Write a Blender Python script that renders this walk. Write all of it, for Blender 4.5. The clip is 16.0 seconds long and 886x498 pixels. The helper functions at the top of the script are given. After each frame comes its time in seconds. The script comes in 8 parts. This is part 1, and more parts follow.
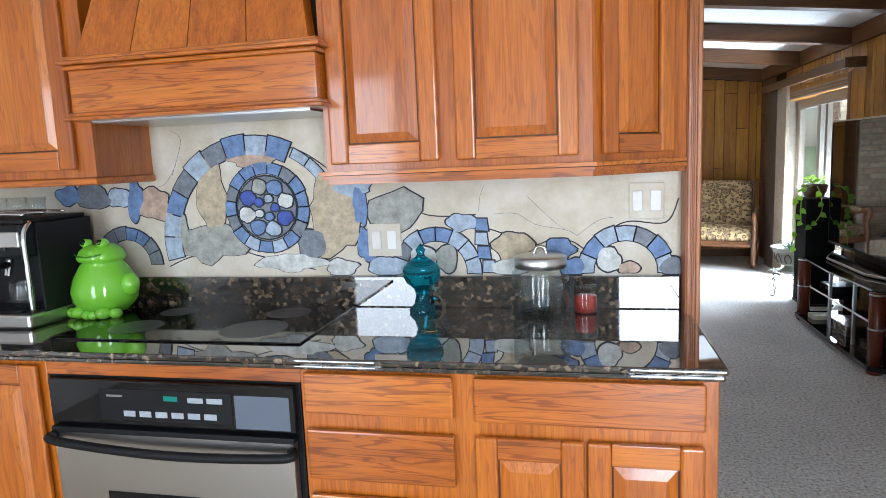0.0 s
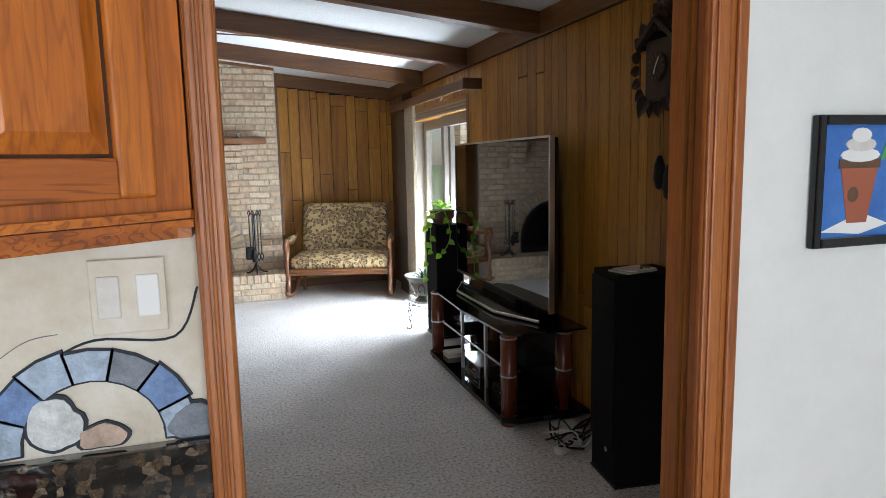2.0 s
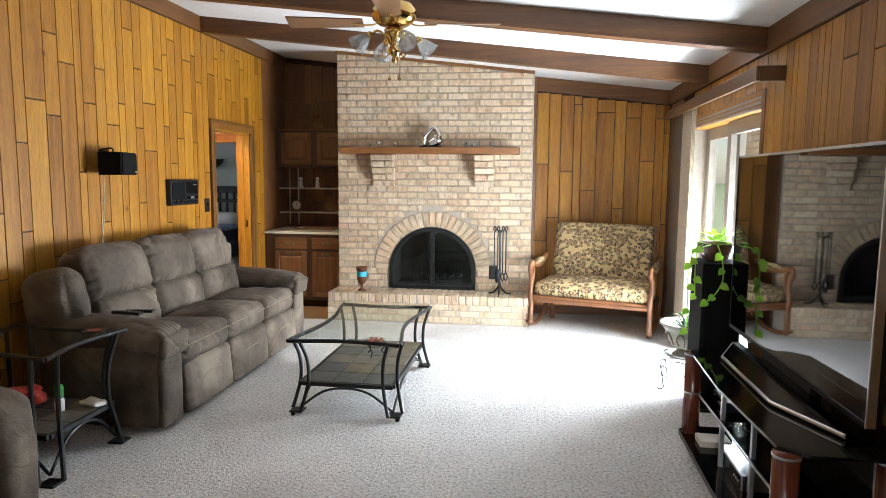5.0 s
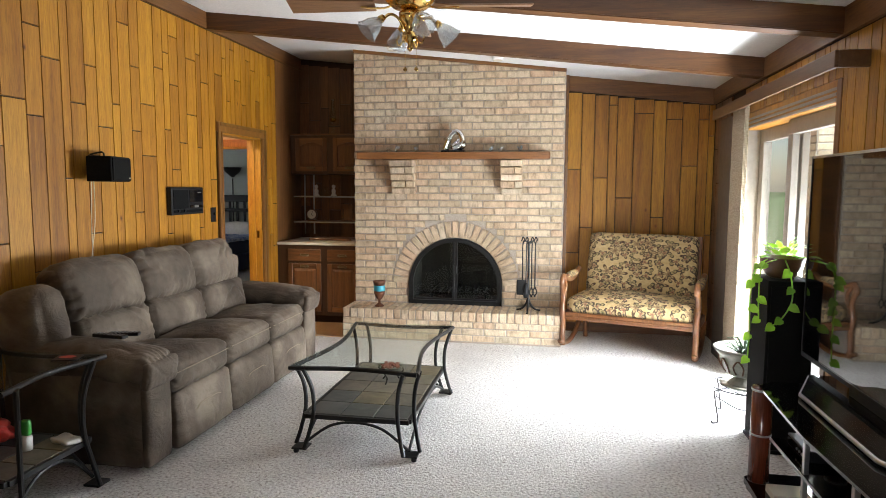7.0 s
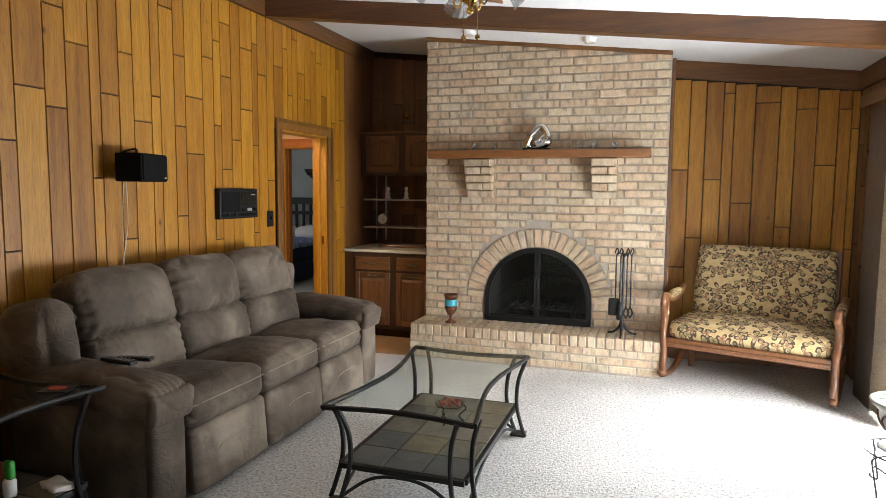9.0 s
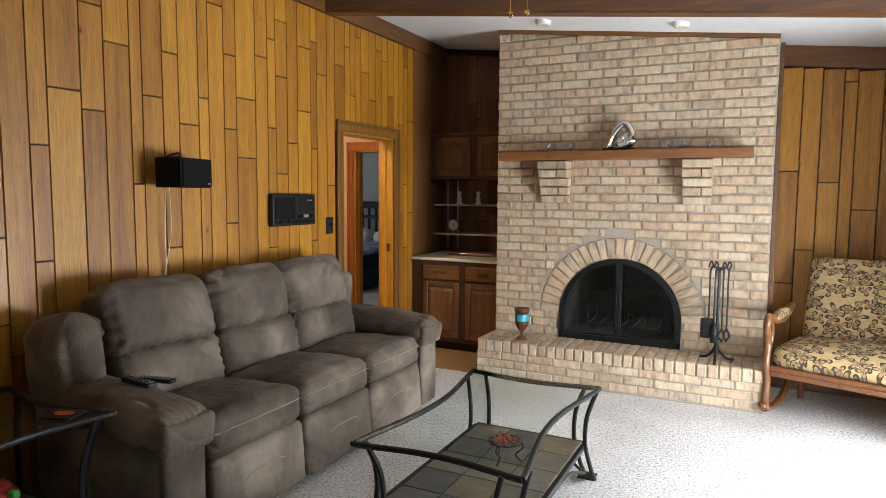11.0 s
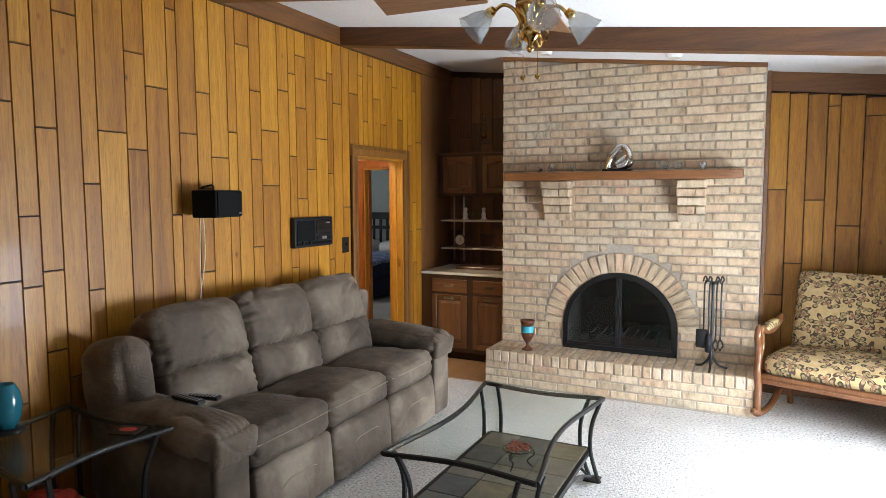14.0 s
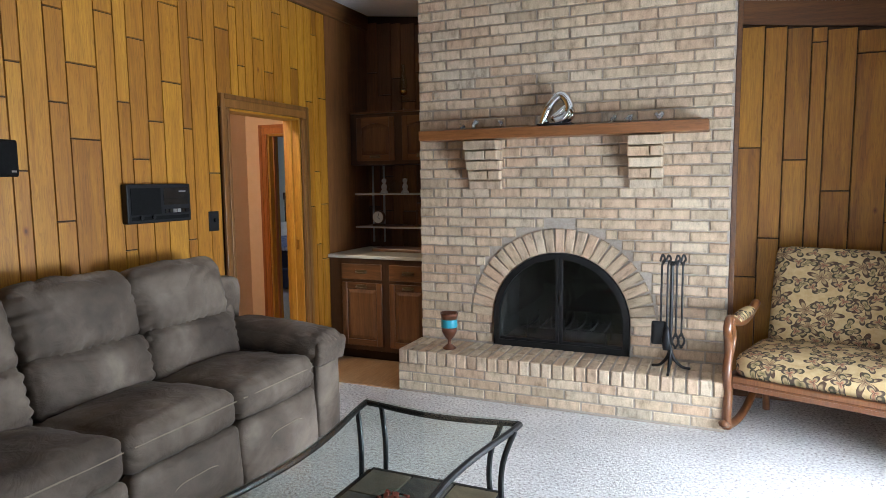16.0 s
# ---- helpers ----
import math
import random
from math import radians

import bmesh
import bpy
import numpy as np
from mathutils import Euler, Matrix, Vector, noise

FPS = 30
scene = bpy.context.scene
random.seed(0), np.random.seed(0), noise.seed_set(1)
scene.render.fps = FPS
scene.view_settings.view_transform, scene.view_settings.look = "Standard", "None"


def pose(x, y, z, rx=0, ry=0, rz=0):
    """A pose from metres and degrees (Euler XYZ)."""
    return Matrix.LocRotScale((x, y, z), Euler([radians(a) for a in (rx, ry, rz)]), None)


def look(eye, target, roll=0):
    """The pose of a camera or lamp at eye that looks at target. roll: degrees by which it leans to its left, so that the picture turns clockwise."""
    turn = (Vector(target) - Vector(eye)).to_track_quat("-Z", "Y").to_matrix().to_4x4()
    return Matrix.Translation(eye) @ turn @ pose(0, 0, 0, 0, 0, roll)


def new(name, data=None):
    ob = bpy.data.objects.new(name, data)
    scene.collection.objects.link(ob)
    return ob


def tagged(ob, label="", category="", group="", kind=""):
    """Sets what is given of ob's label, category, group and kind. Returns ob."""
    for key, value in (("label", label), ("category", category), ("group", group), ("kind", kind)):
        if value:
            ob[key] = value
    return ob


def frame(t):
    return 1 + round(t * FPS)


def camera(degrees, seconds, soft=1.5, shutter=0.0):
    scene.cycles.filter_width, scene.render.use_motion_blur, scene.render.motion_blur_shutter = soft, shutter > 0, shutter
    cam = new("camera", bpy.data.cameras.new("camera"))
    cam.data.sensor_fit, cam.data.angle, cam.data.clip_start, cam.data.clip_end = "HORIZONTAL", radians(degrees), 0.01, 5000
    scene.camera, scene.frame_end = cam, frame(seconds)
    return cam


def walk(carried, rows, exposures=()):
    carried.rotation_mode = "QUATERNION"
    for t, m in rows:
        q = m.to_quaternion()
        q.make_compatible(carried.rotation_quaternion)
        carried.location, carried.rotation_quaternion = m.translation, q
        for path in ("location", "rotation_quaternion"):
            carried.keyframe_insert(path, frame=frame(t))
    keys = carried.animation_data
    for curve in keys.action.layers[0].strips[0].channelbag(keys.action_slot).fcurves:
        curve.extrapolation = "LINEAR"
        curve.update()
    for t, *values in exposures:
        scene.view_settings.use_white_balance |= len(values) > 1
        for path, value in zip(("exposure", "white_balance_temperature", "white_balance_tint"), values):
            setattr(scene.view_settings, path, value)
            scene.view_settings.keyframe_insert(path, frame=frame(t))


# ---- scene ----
cam = camera(68.9, 16.0, soft=0.6)
PATH = [
    (0, (0.839, 1.716, 1.443), (0.415, 3.65, 1.164), -2.4),
    (0.5, (0.939, 1.835, 1.423), (0.837, 3.813, 1.142), -2.0),
    (1, (0.974, 2.166, 1.447), (1.33, 4.114, 1.166), -1.5),
    (1.5, (1.071, 2.463, 1.453), (1.648, 4.358, 1.179), -1.6),
    (2, (1.223, 2.845, 1.476), (1.818, 4.736, 1.208), -1.2),
    (2.5, (1.368, 3.14, 1.492), (1.904, 5.049, 1.231), -1.1),
    (3, (1.523, 3.388, 1.479), (1.875, 5.341, 1.228), -0.8),
    (3.5, (1.663, 3.582, 1.464), (1.657, 5.568, 1.222), -0.4),
    (4, (1.716, 3.622, 1.466), (1.548, 5.601, 1.233), 0.1),
    (6.5, (1.635, 4.046, 1.476), (1.323, 6.012, 1.275), 0.4),
    (7, (1.63, 4.2, 1.449), (1.282, 6.16, 1.257), 0.3),
    (7.5, (1.646, 4.389, 1.467), (1.172, 6.323, 1.276), 0.4),
    (8, (1.665, 4.52, 1.45), (1.101, 6.43, 1.264), 0.5),
    (8.5, (1.65, 4.65, 1.429), (1.056, 6.551, 1.244), 0.5),
    (9, (1.605, 4.914, 1.44), (0.981, 6.806, 1.257), 0.5),
    (9.5, (1.604, 5.143, 1.421), (0.947, 7.024, 1.241), 0.2),
    (10, (1.611, 5.461, 1.447), (0.729, 7.246, 1.263), 0.4),
    (12.5, (1.643, 5.131, 1.467), (0.761, 6.919, 1.3), 0.3),
    (13, (1.653, 5.105, 1.523), (0.766, 6.89, 1.36), 0.0),
    (13.5, (1.672, 5.073, 1.576), (0.783, 6.857, 1.414), -0.1),
    (14, (1.672, 5.069, 1.596), (0.792, 6.857, 1.428), -0.2),
    (14.5, (1.669, 5.159, 1.544), (0.793, 6.948, 1.364), -0.3),
    (15, (1.69, 5.475, 1.496), (0.813, 7.262, 1.304), -0.6),
    (15.5, (1.696, 5.782, 1.453), (0.81, 7.563, 1.248), -0.6),
    (16, (1.638, 6.189, 1.43), (0.845, 8.014, 1.223), -0.6),
]
walk(cam, [(t, look(eye, target, roll)) for t, eye, target, roll in PATH],
     [(0.0, -0.52, 5850, 10), (1.4, -0.66, 5950, 10), (2.0, -0.88, 6150, 11), (2.5, -0.52, 6150, 10), (3.2, 0.08, 5950, 8), (4.0, 0.08, 6100, 9), (6.5, -0.18, 6700, 12),
      (9.0, -0.54, 6850, 13), (10.5, -0.54, 6700, 13), (12.5, -0.34, 6450, 12), (14.5, -0.36, 6350, 12), (16.0, -0.66, 5950, 12)])


# ---- light ----
world = bpy.data.worlds.new("world")
scene.world = world
world.use_nodes = True
wn = world.node_tree.nodes
sky = wn.new("ShaderNodeTexSky")
sky.sky_type = "NISHITA"
sky.sun_disc = False
sky.sun_elevation = radians(61)
sky.sun_rotation = radians(-50)
world.node_tree.links.new(sky.outputs[0], wn["Background"].inputs[0])
wn["Background"].inputs[1].default_value = 0.14

sun_data = bpy.data.lights.new("sun", "SUN")
sun_data.energy, sun_data.angle, sun_data.color = 4.0, radians(0.6), (1, 0.95, 0.86)
sun = new("sun", sun_data)
sun.matrix_world = look((-6, 5, 14), (0, 0, 0))


def area(name, eye, target, w, h, watts, color):
    d = bpy.data.lights.new(name, "AREA")
    d.shape, d.size, d.size_y, d.energy, d.color = "RECTANGLE", w, h, watts, color
    o = new(name, d)
    o.matrix_world = look(eye, target)
    return o


DAY = (0.83, 0.92, 1.0)
area("patio_sky", (4.95, 8.9, 3.25), (1.5, 8.4, 0.2), 3.4, 1.6, 380, DAY)
area("patio_daylight", (3.38, 8.85, 0.58), (-1.3, 8.1, 0.95), 1.6, 0.95, 460, DAY)
area("kitchen_window_daylight", (-0.95, 0.52, 1.08), (-0.95, 3, 1.08), 0.62, 2.0, 62, (0.90, 0.96, 1.0))
area("kitchen_window_daylight", (1.45, 0.52, 1.08), (1.45, 3, 1.08), 0.62, 2.0, 115, (0.90, 0.96, 1.0))
# Unseen lamp added to brighten the bedroom; its walls have no window.
area("bedroom_fill", (-5.9, 12.6, 1.4), (-3.6, 14.2, 0.8), 1.2, 1.2, 38, DAY)
# Warm unseen lamp added to brighten the hall; no ceiling fixture is built.
area("hall_fill", (-1.9, 9.2, 2.36), (-2.4, 10.9, 0.9), 0.35, 0.35, 60, (1, 0.77, 0.5))


# ---- materials ----
def mat(name, color=(0.8, 0.8, 0.8), rough=0.5, metal=0.0, **more):
    m = bpy.data.materials.new(name)
    m.use_nodes = True
    b = m.node_tree.nodes["Principled BSDF"]
    b.inputs["Base Color"].default_value = (*color, 1)
    b.inputs["Roughness"].default_value = rough
    b.inputs["Metallic"].default_value = metal
    for k, v in more.items():
        b.inputs[k.replace("_", " ")].default_value = v
    return m


def nodes_of(m):
    t = m.node_tree
    return t.nodes, t.links, t.nodes["Principled BSDF"]


def ramp(n, stops):
    r = n.new("ShaderNodeValToRGB")
    e = r.color_ramp.elements
    while len(e) < len(stops):
        e.new(0.5)
    for i, (p, c) in enumerate(stops):
        e[i].position, e[i].color = p, (*c, 1)
    return r


def coords(n, l, scale, jitter=True):
    tc = n.new("ShaderNodeTexCoord")
    mp = n.new("ShaderNodeMapping")
    mp.inputs["Scale"].default_value = scale
    l.new(tc.outputs["Object"], mp.inputs[0])
    if jitter:
        oi = n.new("ShaderNodeObjectInfo")
        mu = n.new("ShaderNodeMath")
        mu.operation, mu.inputs[1].default_value = "MULTIPLY", 37.0
        l.new(oi.outputs["Random"], mu.inputs[0])
        l.new(mu.outputs[0], mp.inputs["Location"])
    return mp


def noise_node(n, l, vec, scale, detail=4, rough=0.6, dist=0.0):
    t = n.new("ShaderNodeTexNoise")
    t.inputs["Scale"].default_value, t.inputs["Detail"].default_value = scale, detail
    t.inputs["Roughness"].default_value, t.inputs["Distortion"].default_value = rough, dist
    l.new(vec.outputs[0], t.inputs["Vector"])
    return t


def mix(n, l, a, b, fac, mode="MIX"):
    x = n.new("ShaderNodeMix")
    x.data_type, x.blend_type = "RGBA", mode
    for sock, v in ((x.inputs[0], fac), (x.inputs[6], a), (x.inputs[7], b)):
        if hasattr(v, "links"):
            l.new(v, sock)
        elif isinstance(v, tuple):
            sock.default_value = (*v, 1)
        else:
            sock.default_value = v
    return x.outputs[2]


def bump(n, l, b, height, strength, dist=0.01):
    u = n.new("ShaderNodeBump")
    u.inputs["Strength"].default_value, u.inputs["Distance"].default_value = strength, dist
    l.new(height, u.inputs["Height"])
    l.new(u.outputs[0], b.inputs["Normal"])


def wood(name, dark, mid, light, axis="z", rough=0.4, coat=0.0, spread=0.5, grain=1.0, ring=0.35, knots=False):
    """Wood with its grain along an axis; every object gets its own tone."""
    m = mat(name, mid, rough, Coat_Weight=coat, Coat_Roughness=0.09)
    n, l, b = nodes_of(m)
    s = {"x": (0.9, 14, 14), "y": (14, 0.9, 14), "z": (14, 14, 0.9)}[axis]
    mp = coords(n, l, tuple(k * grain for k in s))
    big = noise_node(n, l, mp, 0.9, 3, 0.5, 1.2)
    fine = noise_node(n, l, mp, 9, 5, 0.7, 0.3)
    oi = n.new("ShaderNodeObjectInfo")
    add = n.new("ShaderNodeMath")
    add.operation = "MULTIPLY_ADD"
    add.inputs[1].default_value, add.inputs[2].default_value = spread, 0.5 - spread * 0.5
    l.new(oi.outputs["Random"], add.inputs[0])
    tone = n.new("ShaderNodeMath")
    tone.operation = "MULTIPLY_ADD"
    tone.inputs[1].default_value = 0.9
    sh = n.new("ShaderNodeMath")
    sh.operation, sh.inputs[1].default_value = "SUBTRACT", 0.45
    l.new(big.outputs[0], tone.inputs[0])
    l.new(add.outputs[0], sh.inputs[0])
    l.new(sh.outputs[0], tone.inputs[2])
    r = ramp(n, [(0.12, dark), (0.5, mid), (0.9, light)])
    l.new(tone.outputs[0], r.inputs[0])
    wave = n.new("ShaderNodeTexNoise")
    wave.inputs["Scale"].default_value, wave.inputs["Detail"].default_value = 2.6, 2
    wave.inputs["Distortion"].default_value = 0.6
    l.new(mp.outputs[0], wave.inputs["Vector"])
    sn = n.new("ShaderNodeMath")
    sn.operation, sn.inputs[1].default_value = "MULTIPLY", 42
    l.new(wave.outputs[0], sn.inputs[0])
    sn2 = n.new("ShaderNodeMath")
    sn2.operation = "SINE"
    l.new(sn.outputs[0], sn2.inputs[0])
    rr = ramp(n, [(0.55, (1, 1, 1)), (0.98, (0.55, 0.48, 0.42))])
    l.new(sn2.outputs[0], rr.inputs[0])
    c1 = mix(n, l, r.outputs[0], rr.outputs[0], ring, "MULTIPLY")
    fr = ramp(n, [(0.3, (0.62, 0.57, 0.52)), (0.65, (1.09, 1.07, 1.05))])
    l.new(fine.outputs[0], fr.inputs[0])
    c2 = mix(n, l, c1, fr.outputs[0], 0.75, "MULTIPLY")
    if knots:
        kp = coords(n, l, (4.2, 4.2, 2.6))
        kv = n.new("ShaderNodeTexVoronoi")
        kv.inputs["Scale"].default_value = 1.0
        l.new(kp.outputs[0], kv.inputs["Vector"])
        kr = ramp(n, [(0.02, (0.16, 0.09, 0.04)), (0.035, (0.6, 0.42, 0.28)), (0.07, (1, 1, 1))])
        l.new(kv.outputs["Distance"], kr.inputs[0])
        c2 = mix(n, l, c2, kr.outputs[0], 0.85, "MULTIPLY")
    l.new(c2, b.inputs["Base Color"])
    bump(n, l, b, fine.outputs[0], 0.12, 0.003)
    return m


def speckle(name, stops, scale, rough, bump_s=0.0, bump_scale=100, voronoi=False, vary=0.0, **more):
    m = mat(name, stops[0][1], rough, **more)
    n, l, b = nodes_of(m)
    mp = coords(n, l, (1, 1, 1), False)
    if voronoi:
        t = n.new("ShaderNodeTexVoronoi")
        t.inputs["Scale"].default_value = scale
        l.new(mp.outputs[0], t.inputs["Vector"])
        src = t.outputs["Color"]
    else:
        src = noise_node(n, l, mp, scale, 5, 0.7).outputs[0]
    r = ramp(n, stops)
    l.new(src, r.inputs[0])
    col = r.outputs[0]
    if vary:
        v = noise_node(n, l, mp, 1.7, 3)
        vr = ramp(n, [(0.3, (1 - vary,) * 3), (0.7, (1 + vary * 0.4,) * 3)])
        l.new(v.outputs[0], vr.inputs[0])
        col = mix(n, l, col, vr.outputs[0], 1.0, "MULTIPLY")
    l.new(col, b.inputs["Base Color"])
    if bump_s:
        bump(n, l, b, noise_node(n, l, mp, bump_scale, 3).outputs[0], bump_s, 0.01)
    return m


M_PINE = wood("honey_pine", (0.22, 0.080, 0.004), (0.38, 0.160, 0.009), (0.50, 0.243, 0.018), "z", 0.5, 0.05, 0.5, 1.0, 0.42, True)
M_BEAM = wood("stained_beam", (0.055, 0.018, 0.004), (0.14, 0.052, 0.010), (0.25, 0.11, 0.022), "x", 0.5, 0.1, 0.3)
M_BEAM_Y = wood("stained_beam_long", (0.065, 0.024, 0.006), (0.145, 0.058, 0.014), (0.24, 0.105, 0.028), "y", 0.5, 0.1, 0.3)
M_OAK_Z = wood("kitchen_oak_upright", (0.30, 0.070, 0.004), (0.50, 0.135, 0.007), (0.62, 0.20, 0.014), "z", 0.36, 0.55, 0.32, 0.8, 0.5)
M_OAK_X = wood("kitchen_oak_level", (0.30, 0.070, 0.004), (0.50, 0.135, 0.007), (0.62, 0.20, 0.014), "x", 0.36, 0.55, 0.32, 0.8, 1.0)
M_CASE = wood("red_oak_casing", (0.24, 0.065, 0.012), (0.36, 0.11, 0.020), (0.46, 0.16, 0.032), "z", 0.42, 0.1, 0.3)
M_DOORCASE = wood("brown_pine_casing", (0.11, 0.045, 0.010), (0.20, 0.085, 0.017), (0.28, 0.125, 0.03), "z", 0.42, 0.15, 0.3)
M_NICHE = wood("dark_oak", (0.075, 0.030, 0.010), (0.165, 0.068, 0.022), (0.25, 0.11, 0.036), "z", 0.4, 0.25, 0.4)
M_MANTEL = wood("mantel_wood", (0.15, 0.055, 0.017), (0.25, 0.10, 0.03), (0.34, 0.15, 0.05), "x", 0.4, 0.2, 0.2)
M_ROCK = wood("maple_frame", (0.10, 0.035, 0.012), (0.19, 0.072, 0.024), (0.28, 0.12, 0.045), "z", 0.3, 0.5, 0.2)
M_BLADE = wood("blade_wood", (0.16, 0.07, 0.03), (0.26, 0.13, 0.06), (0.36, 0.2, 0.1), "x", 0.4, 0.2, 0.2)
M_CHERRY = wood("cherry_column", (0.08, 0.018, 0.010), (0.14, 0.032, 0.016), (0.2, 0.05, 0.025), "z", 0.25, 0.5, 0.2)
M_GROOVE = mat("groove_dark", (0.035, 0.016, 0.006), 0.9)
M_CEIL = speckle("textured_ceiling", [(0.3, (0.70, 0.70, 0.69)), (0.7, (0.82, 0.82, 0.81))], 60, 0.95, 0.5, 95, vary=0.06)
M_PLASTER = speckle("cream_wall_paint", [(0.3, (0.74, 0.73, 0.70)), (0.7, (0.79, 0.78, 0.75))], 9, 0.85, 0.08, 140, vary=0.04)
# Beige paint pushed to orange: light bounced off the pine is in the colour.
M_HALLWALL = speckle("bounce_warmed_hall_paint", [(0.3, (0.60, 0.39, 0.24)), (0.7, (0.64, 0.43, 0.28))], 9, 0.85, 0.08, 140)
M_GREYGREEN = speckle("sage_bedroom_paint", [(0.3, (0.42, 0.46, 0.42)), (0.7, (0.46, 0.5, 0.46))], 9, 0.85)
M_CARPET = speckle("cut_pile_carpet", [(0.34, (0.25, 0.22, 0.20)), (0.46, (0.62, 0.585, 0.555)), (0.64, (0.85, 0.83, 0.80))], 62, 0.98, 1.0, 70, vary=0.14)
M_VINYL = speckle("kitchen_vinyl", [(0.3, (0.35, 0.29, 0.22)), (0.7, (0.42, 0.36, 0.28))], 14, 0.5)
M_PARQUET = wood("light_floor_boards", (0.3, 0.17, 0.08), (0.42, 0.26, 0.13), (0.5, 0.33, 0.18), "y", 0.4, 0.2, 0.4)
M_MORTAR = speckle("mortar", [(0.3, (0.31, 0.26, 0.21)), (0.7, (0.45, 0.395, 0.33))], 70, 0.95, 0.5, 160)
M_BLACK = mat("black_iron", (0.010, 0.010, 0.010), 0.42, 0.3)
M_BLACKPL = mat("black_plastic", (0.007, 0.007, 0.008), 0.5, Specular_IOR_Level=0.25)
M_BLACKGLOSS = mat("black_glass", (0.005, 0.005, 0.006), 0.05)
M_SCREEN = mat("tv_screen", (0.004, 0.004, 0.005), 0.03, 0.0, Specular_IOR_Level=0.55)
M_SPEAKER = speckle("black_ash_vinyl", [(0.3, (0.006, 0.006, 0.006)), (0.7, (0.009, 0.009, 0.009))], 60, 0.75, 0.1, 90, Specular_IOR_Level=0.08)
M_SILVER = mat("silver_trim", (0.5, 0.5, 0.5), 0.3, 0.9)
M_STEEL = mat("brushed_steel", (0.55, 0.54, 0.52), 0.3, 1.0, Anisotropic=0.5)
M_CHROME = mat("chrome", (0.75, 0.75, 0.75), 0.08, 1.0)
M_BRASS = mat("polished_brass", (0.72, 0.48, 0.16), 0.14, 1.0)
M_DKBRASS = mat("antique_pull", (0.16, 0.12, 0.07), 0.35, 0.9)
M_WHITE = mat("white_plastic", (0.78, 0.77, 0.74), 0.4)
M_IVORY = mat("ivory_paper", (0.62, 0.57, 0.46), 0.8)
M_FROST = mat("pressed_glass_shade", (0.60, 0.64, 0.66), 0.1, 0.0, Alpha=0.34)
M_TEAL = mat("teal_glass", (0.02, 0.36, 0.46), 0.06, 0.0, Transmission_Weight=0.9, IOR=1.3)
M_TEALCER = mat("teal_glaze", (0.015, 0.12, 0.16), 0.15)
M_GREEN = mat("green_glaze", (0.19, 0.52, 0.035), 0.12, Coat_Weight=0.6)
M_REDWAX = mat("red_wax", (0.42, 0.035, 0.02), 0.3)
M_RED = mat("red_plastic", (0.45, 0.04, 0.03), 0.4)
def clear(name, tint, gloss=1.0):
    """Thin clear glass: see-through, with a mirror gloss at grazing angles."""
    m = bpy.data.materials.new(name)
    m.use_nodes = True
    n, l = m.node_tree.nodes, m.node_tree.links
    n.remove(n["Principled BSDF"])
    t, g, x, f = n.new("ShaderNodeBsdfTransparent"), n.new("ShaderNodeBsdfGlossy"), n.new("ShaderNodeMixShader"), n.new("ShaderNodeLayerWeight")
    t.inputs[0].default_value = (*tint, 1)
    g.inputs["Roughness"].default_value = 0.02
    f.inputs["Blend"].default_value = 0.5
    p = n.new("ShaderNodeMath")
    p.operation, p.inputs[1].default_value = "POWER", 4.0
    q = n.new("ShaderNodeMath")
    q.operation, q.inputs[1].default_value, q.inputs[2].default_value = "MULTIPLY_ADD", 0.3, 0.035 * gloss
    l.new(f.outputs["Facing"], p.inputs[0])
    l.new(p.outputs[0], q.inputs[0])
    l.new(q.outputs[0], x.inputs[0])
    l.new(t.outputs[0], x.inputs[1])
    l.new(g.outputs[0], x.inputs[2])
    l.new(x.outputs[0], n["Material Output"].inputs[0])
    return m


M_GLASS = clear("clear_glass_sheet", (0.93, 0.97, 0.95), 1.0)
M_JAR = clear("thin_clear_glass", (0.95, 0.97, 0.97), 1.6)


M_LEAF = speckle("pothos_leaf", [(0.3, (0.10, 0.30, 0.025)), (0.7, (0.26, 0.48, 0.06))], 12, 0.35, Subsurface_Weight=0.2)
M_LEAFDK = speckle("dark_leaf", [(0.3, (0.02, 0.06, 0.02)), (0.7, (0.06, 0.13, 0.05))], 14, 0.4)
M_TERRA = speckle("brown_ceramic", [(0.3, (0.07, 0.035, 0.02)), (0.7, (0.16, 0.08, 0.04))], 12, 0.35)
M_POT = speckle("cream_ceramic", [(0.3, (0.24, 0.24, 0.20)), (0.7, (0.36, 0.36, 0.31))], 25, 0.45)
M_COPPER = mat("bronze_glaze", (0.14, 0.055, 0.03), 0.3, 0.5)
M_TURQ = mat("turquoise_band", (0.03, 0.30, 0.38), 0.4)
M_SOOT = speckle("firebox_soot", [(0.3, (0.02, 0.018, 0.016)), (0.7, (0.05, 0.045, 0.04))], 10, 0.95)
M_BEIGEPL = speckle("splash_plaster", [(0.3, (0.55, 0.47, 0.34)), (0.5, (0.66, 0.59, 0.47)), (0.7, (0.74, 0.70, 0.62))], 5, 0.6, 0.55, 22, vary=0.14)
M_GROUT = mat("dark_grout", (0.03, 0.035, 0.045), 0.8)
M_BLUEBED = speckle("blue_bedding", [(0.35, (0.02, 0.06, 0.30)), (0.65, (0.45, 0.5, 0.6))], 11, 0.8)
M_NAVY = mat("navy_blanket", (0.01, 0.015, 0.05), 0.9)
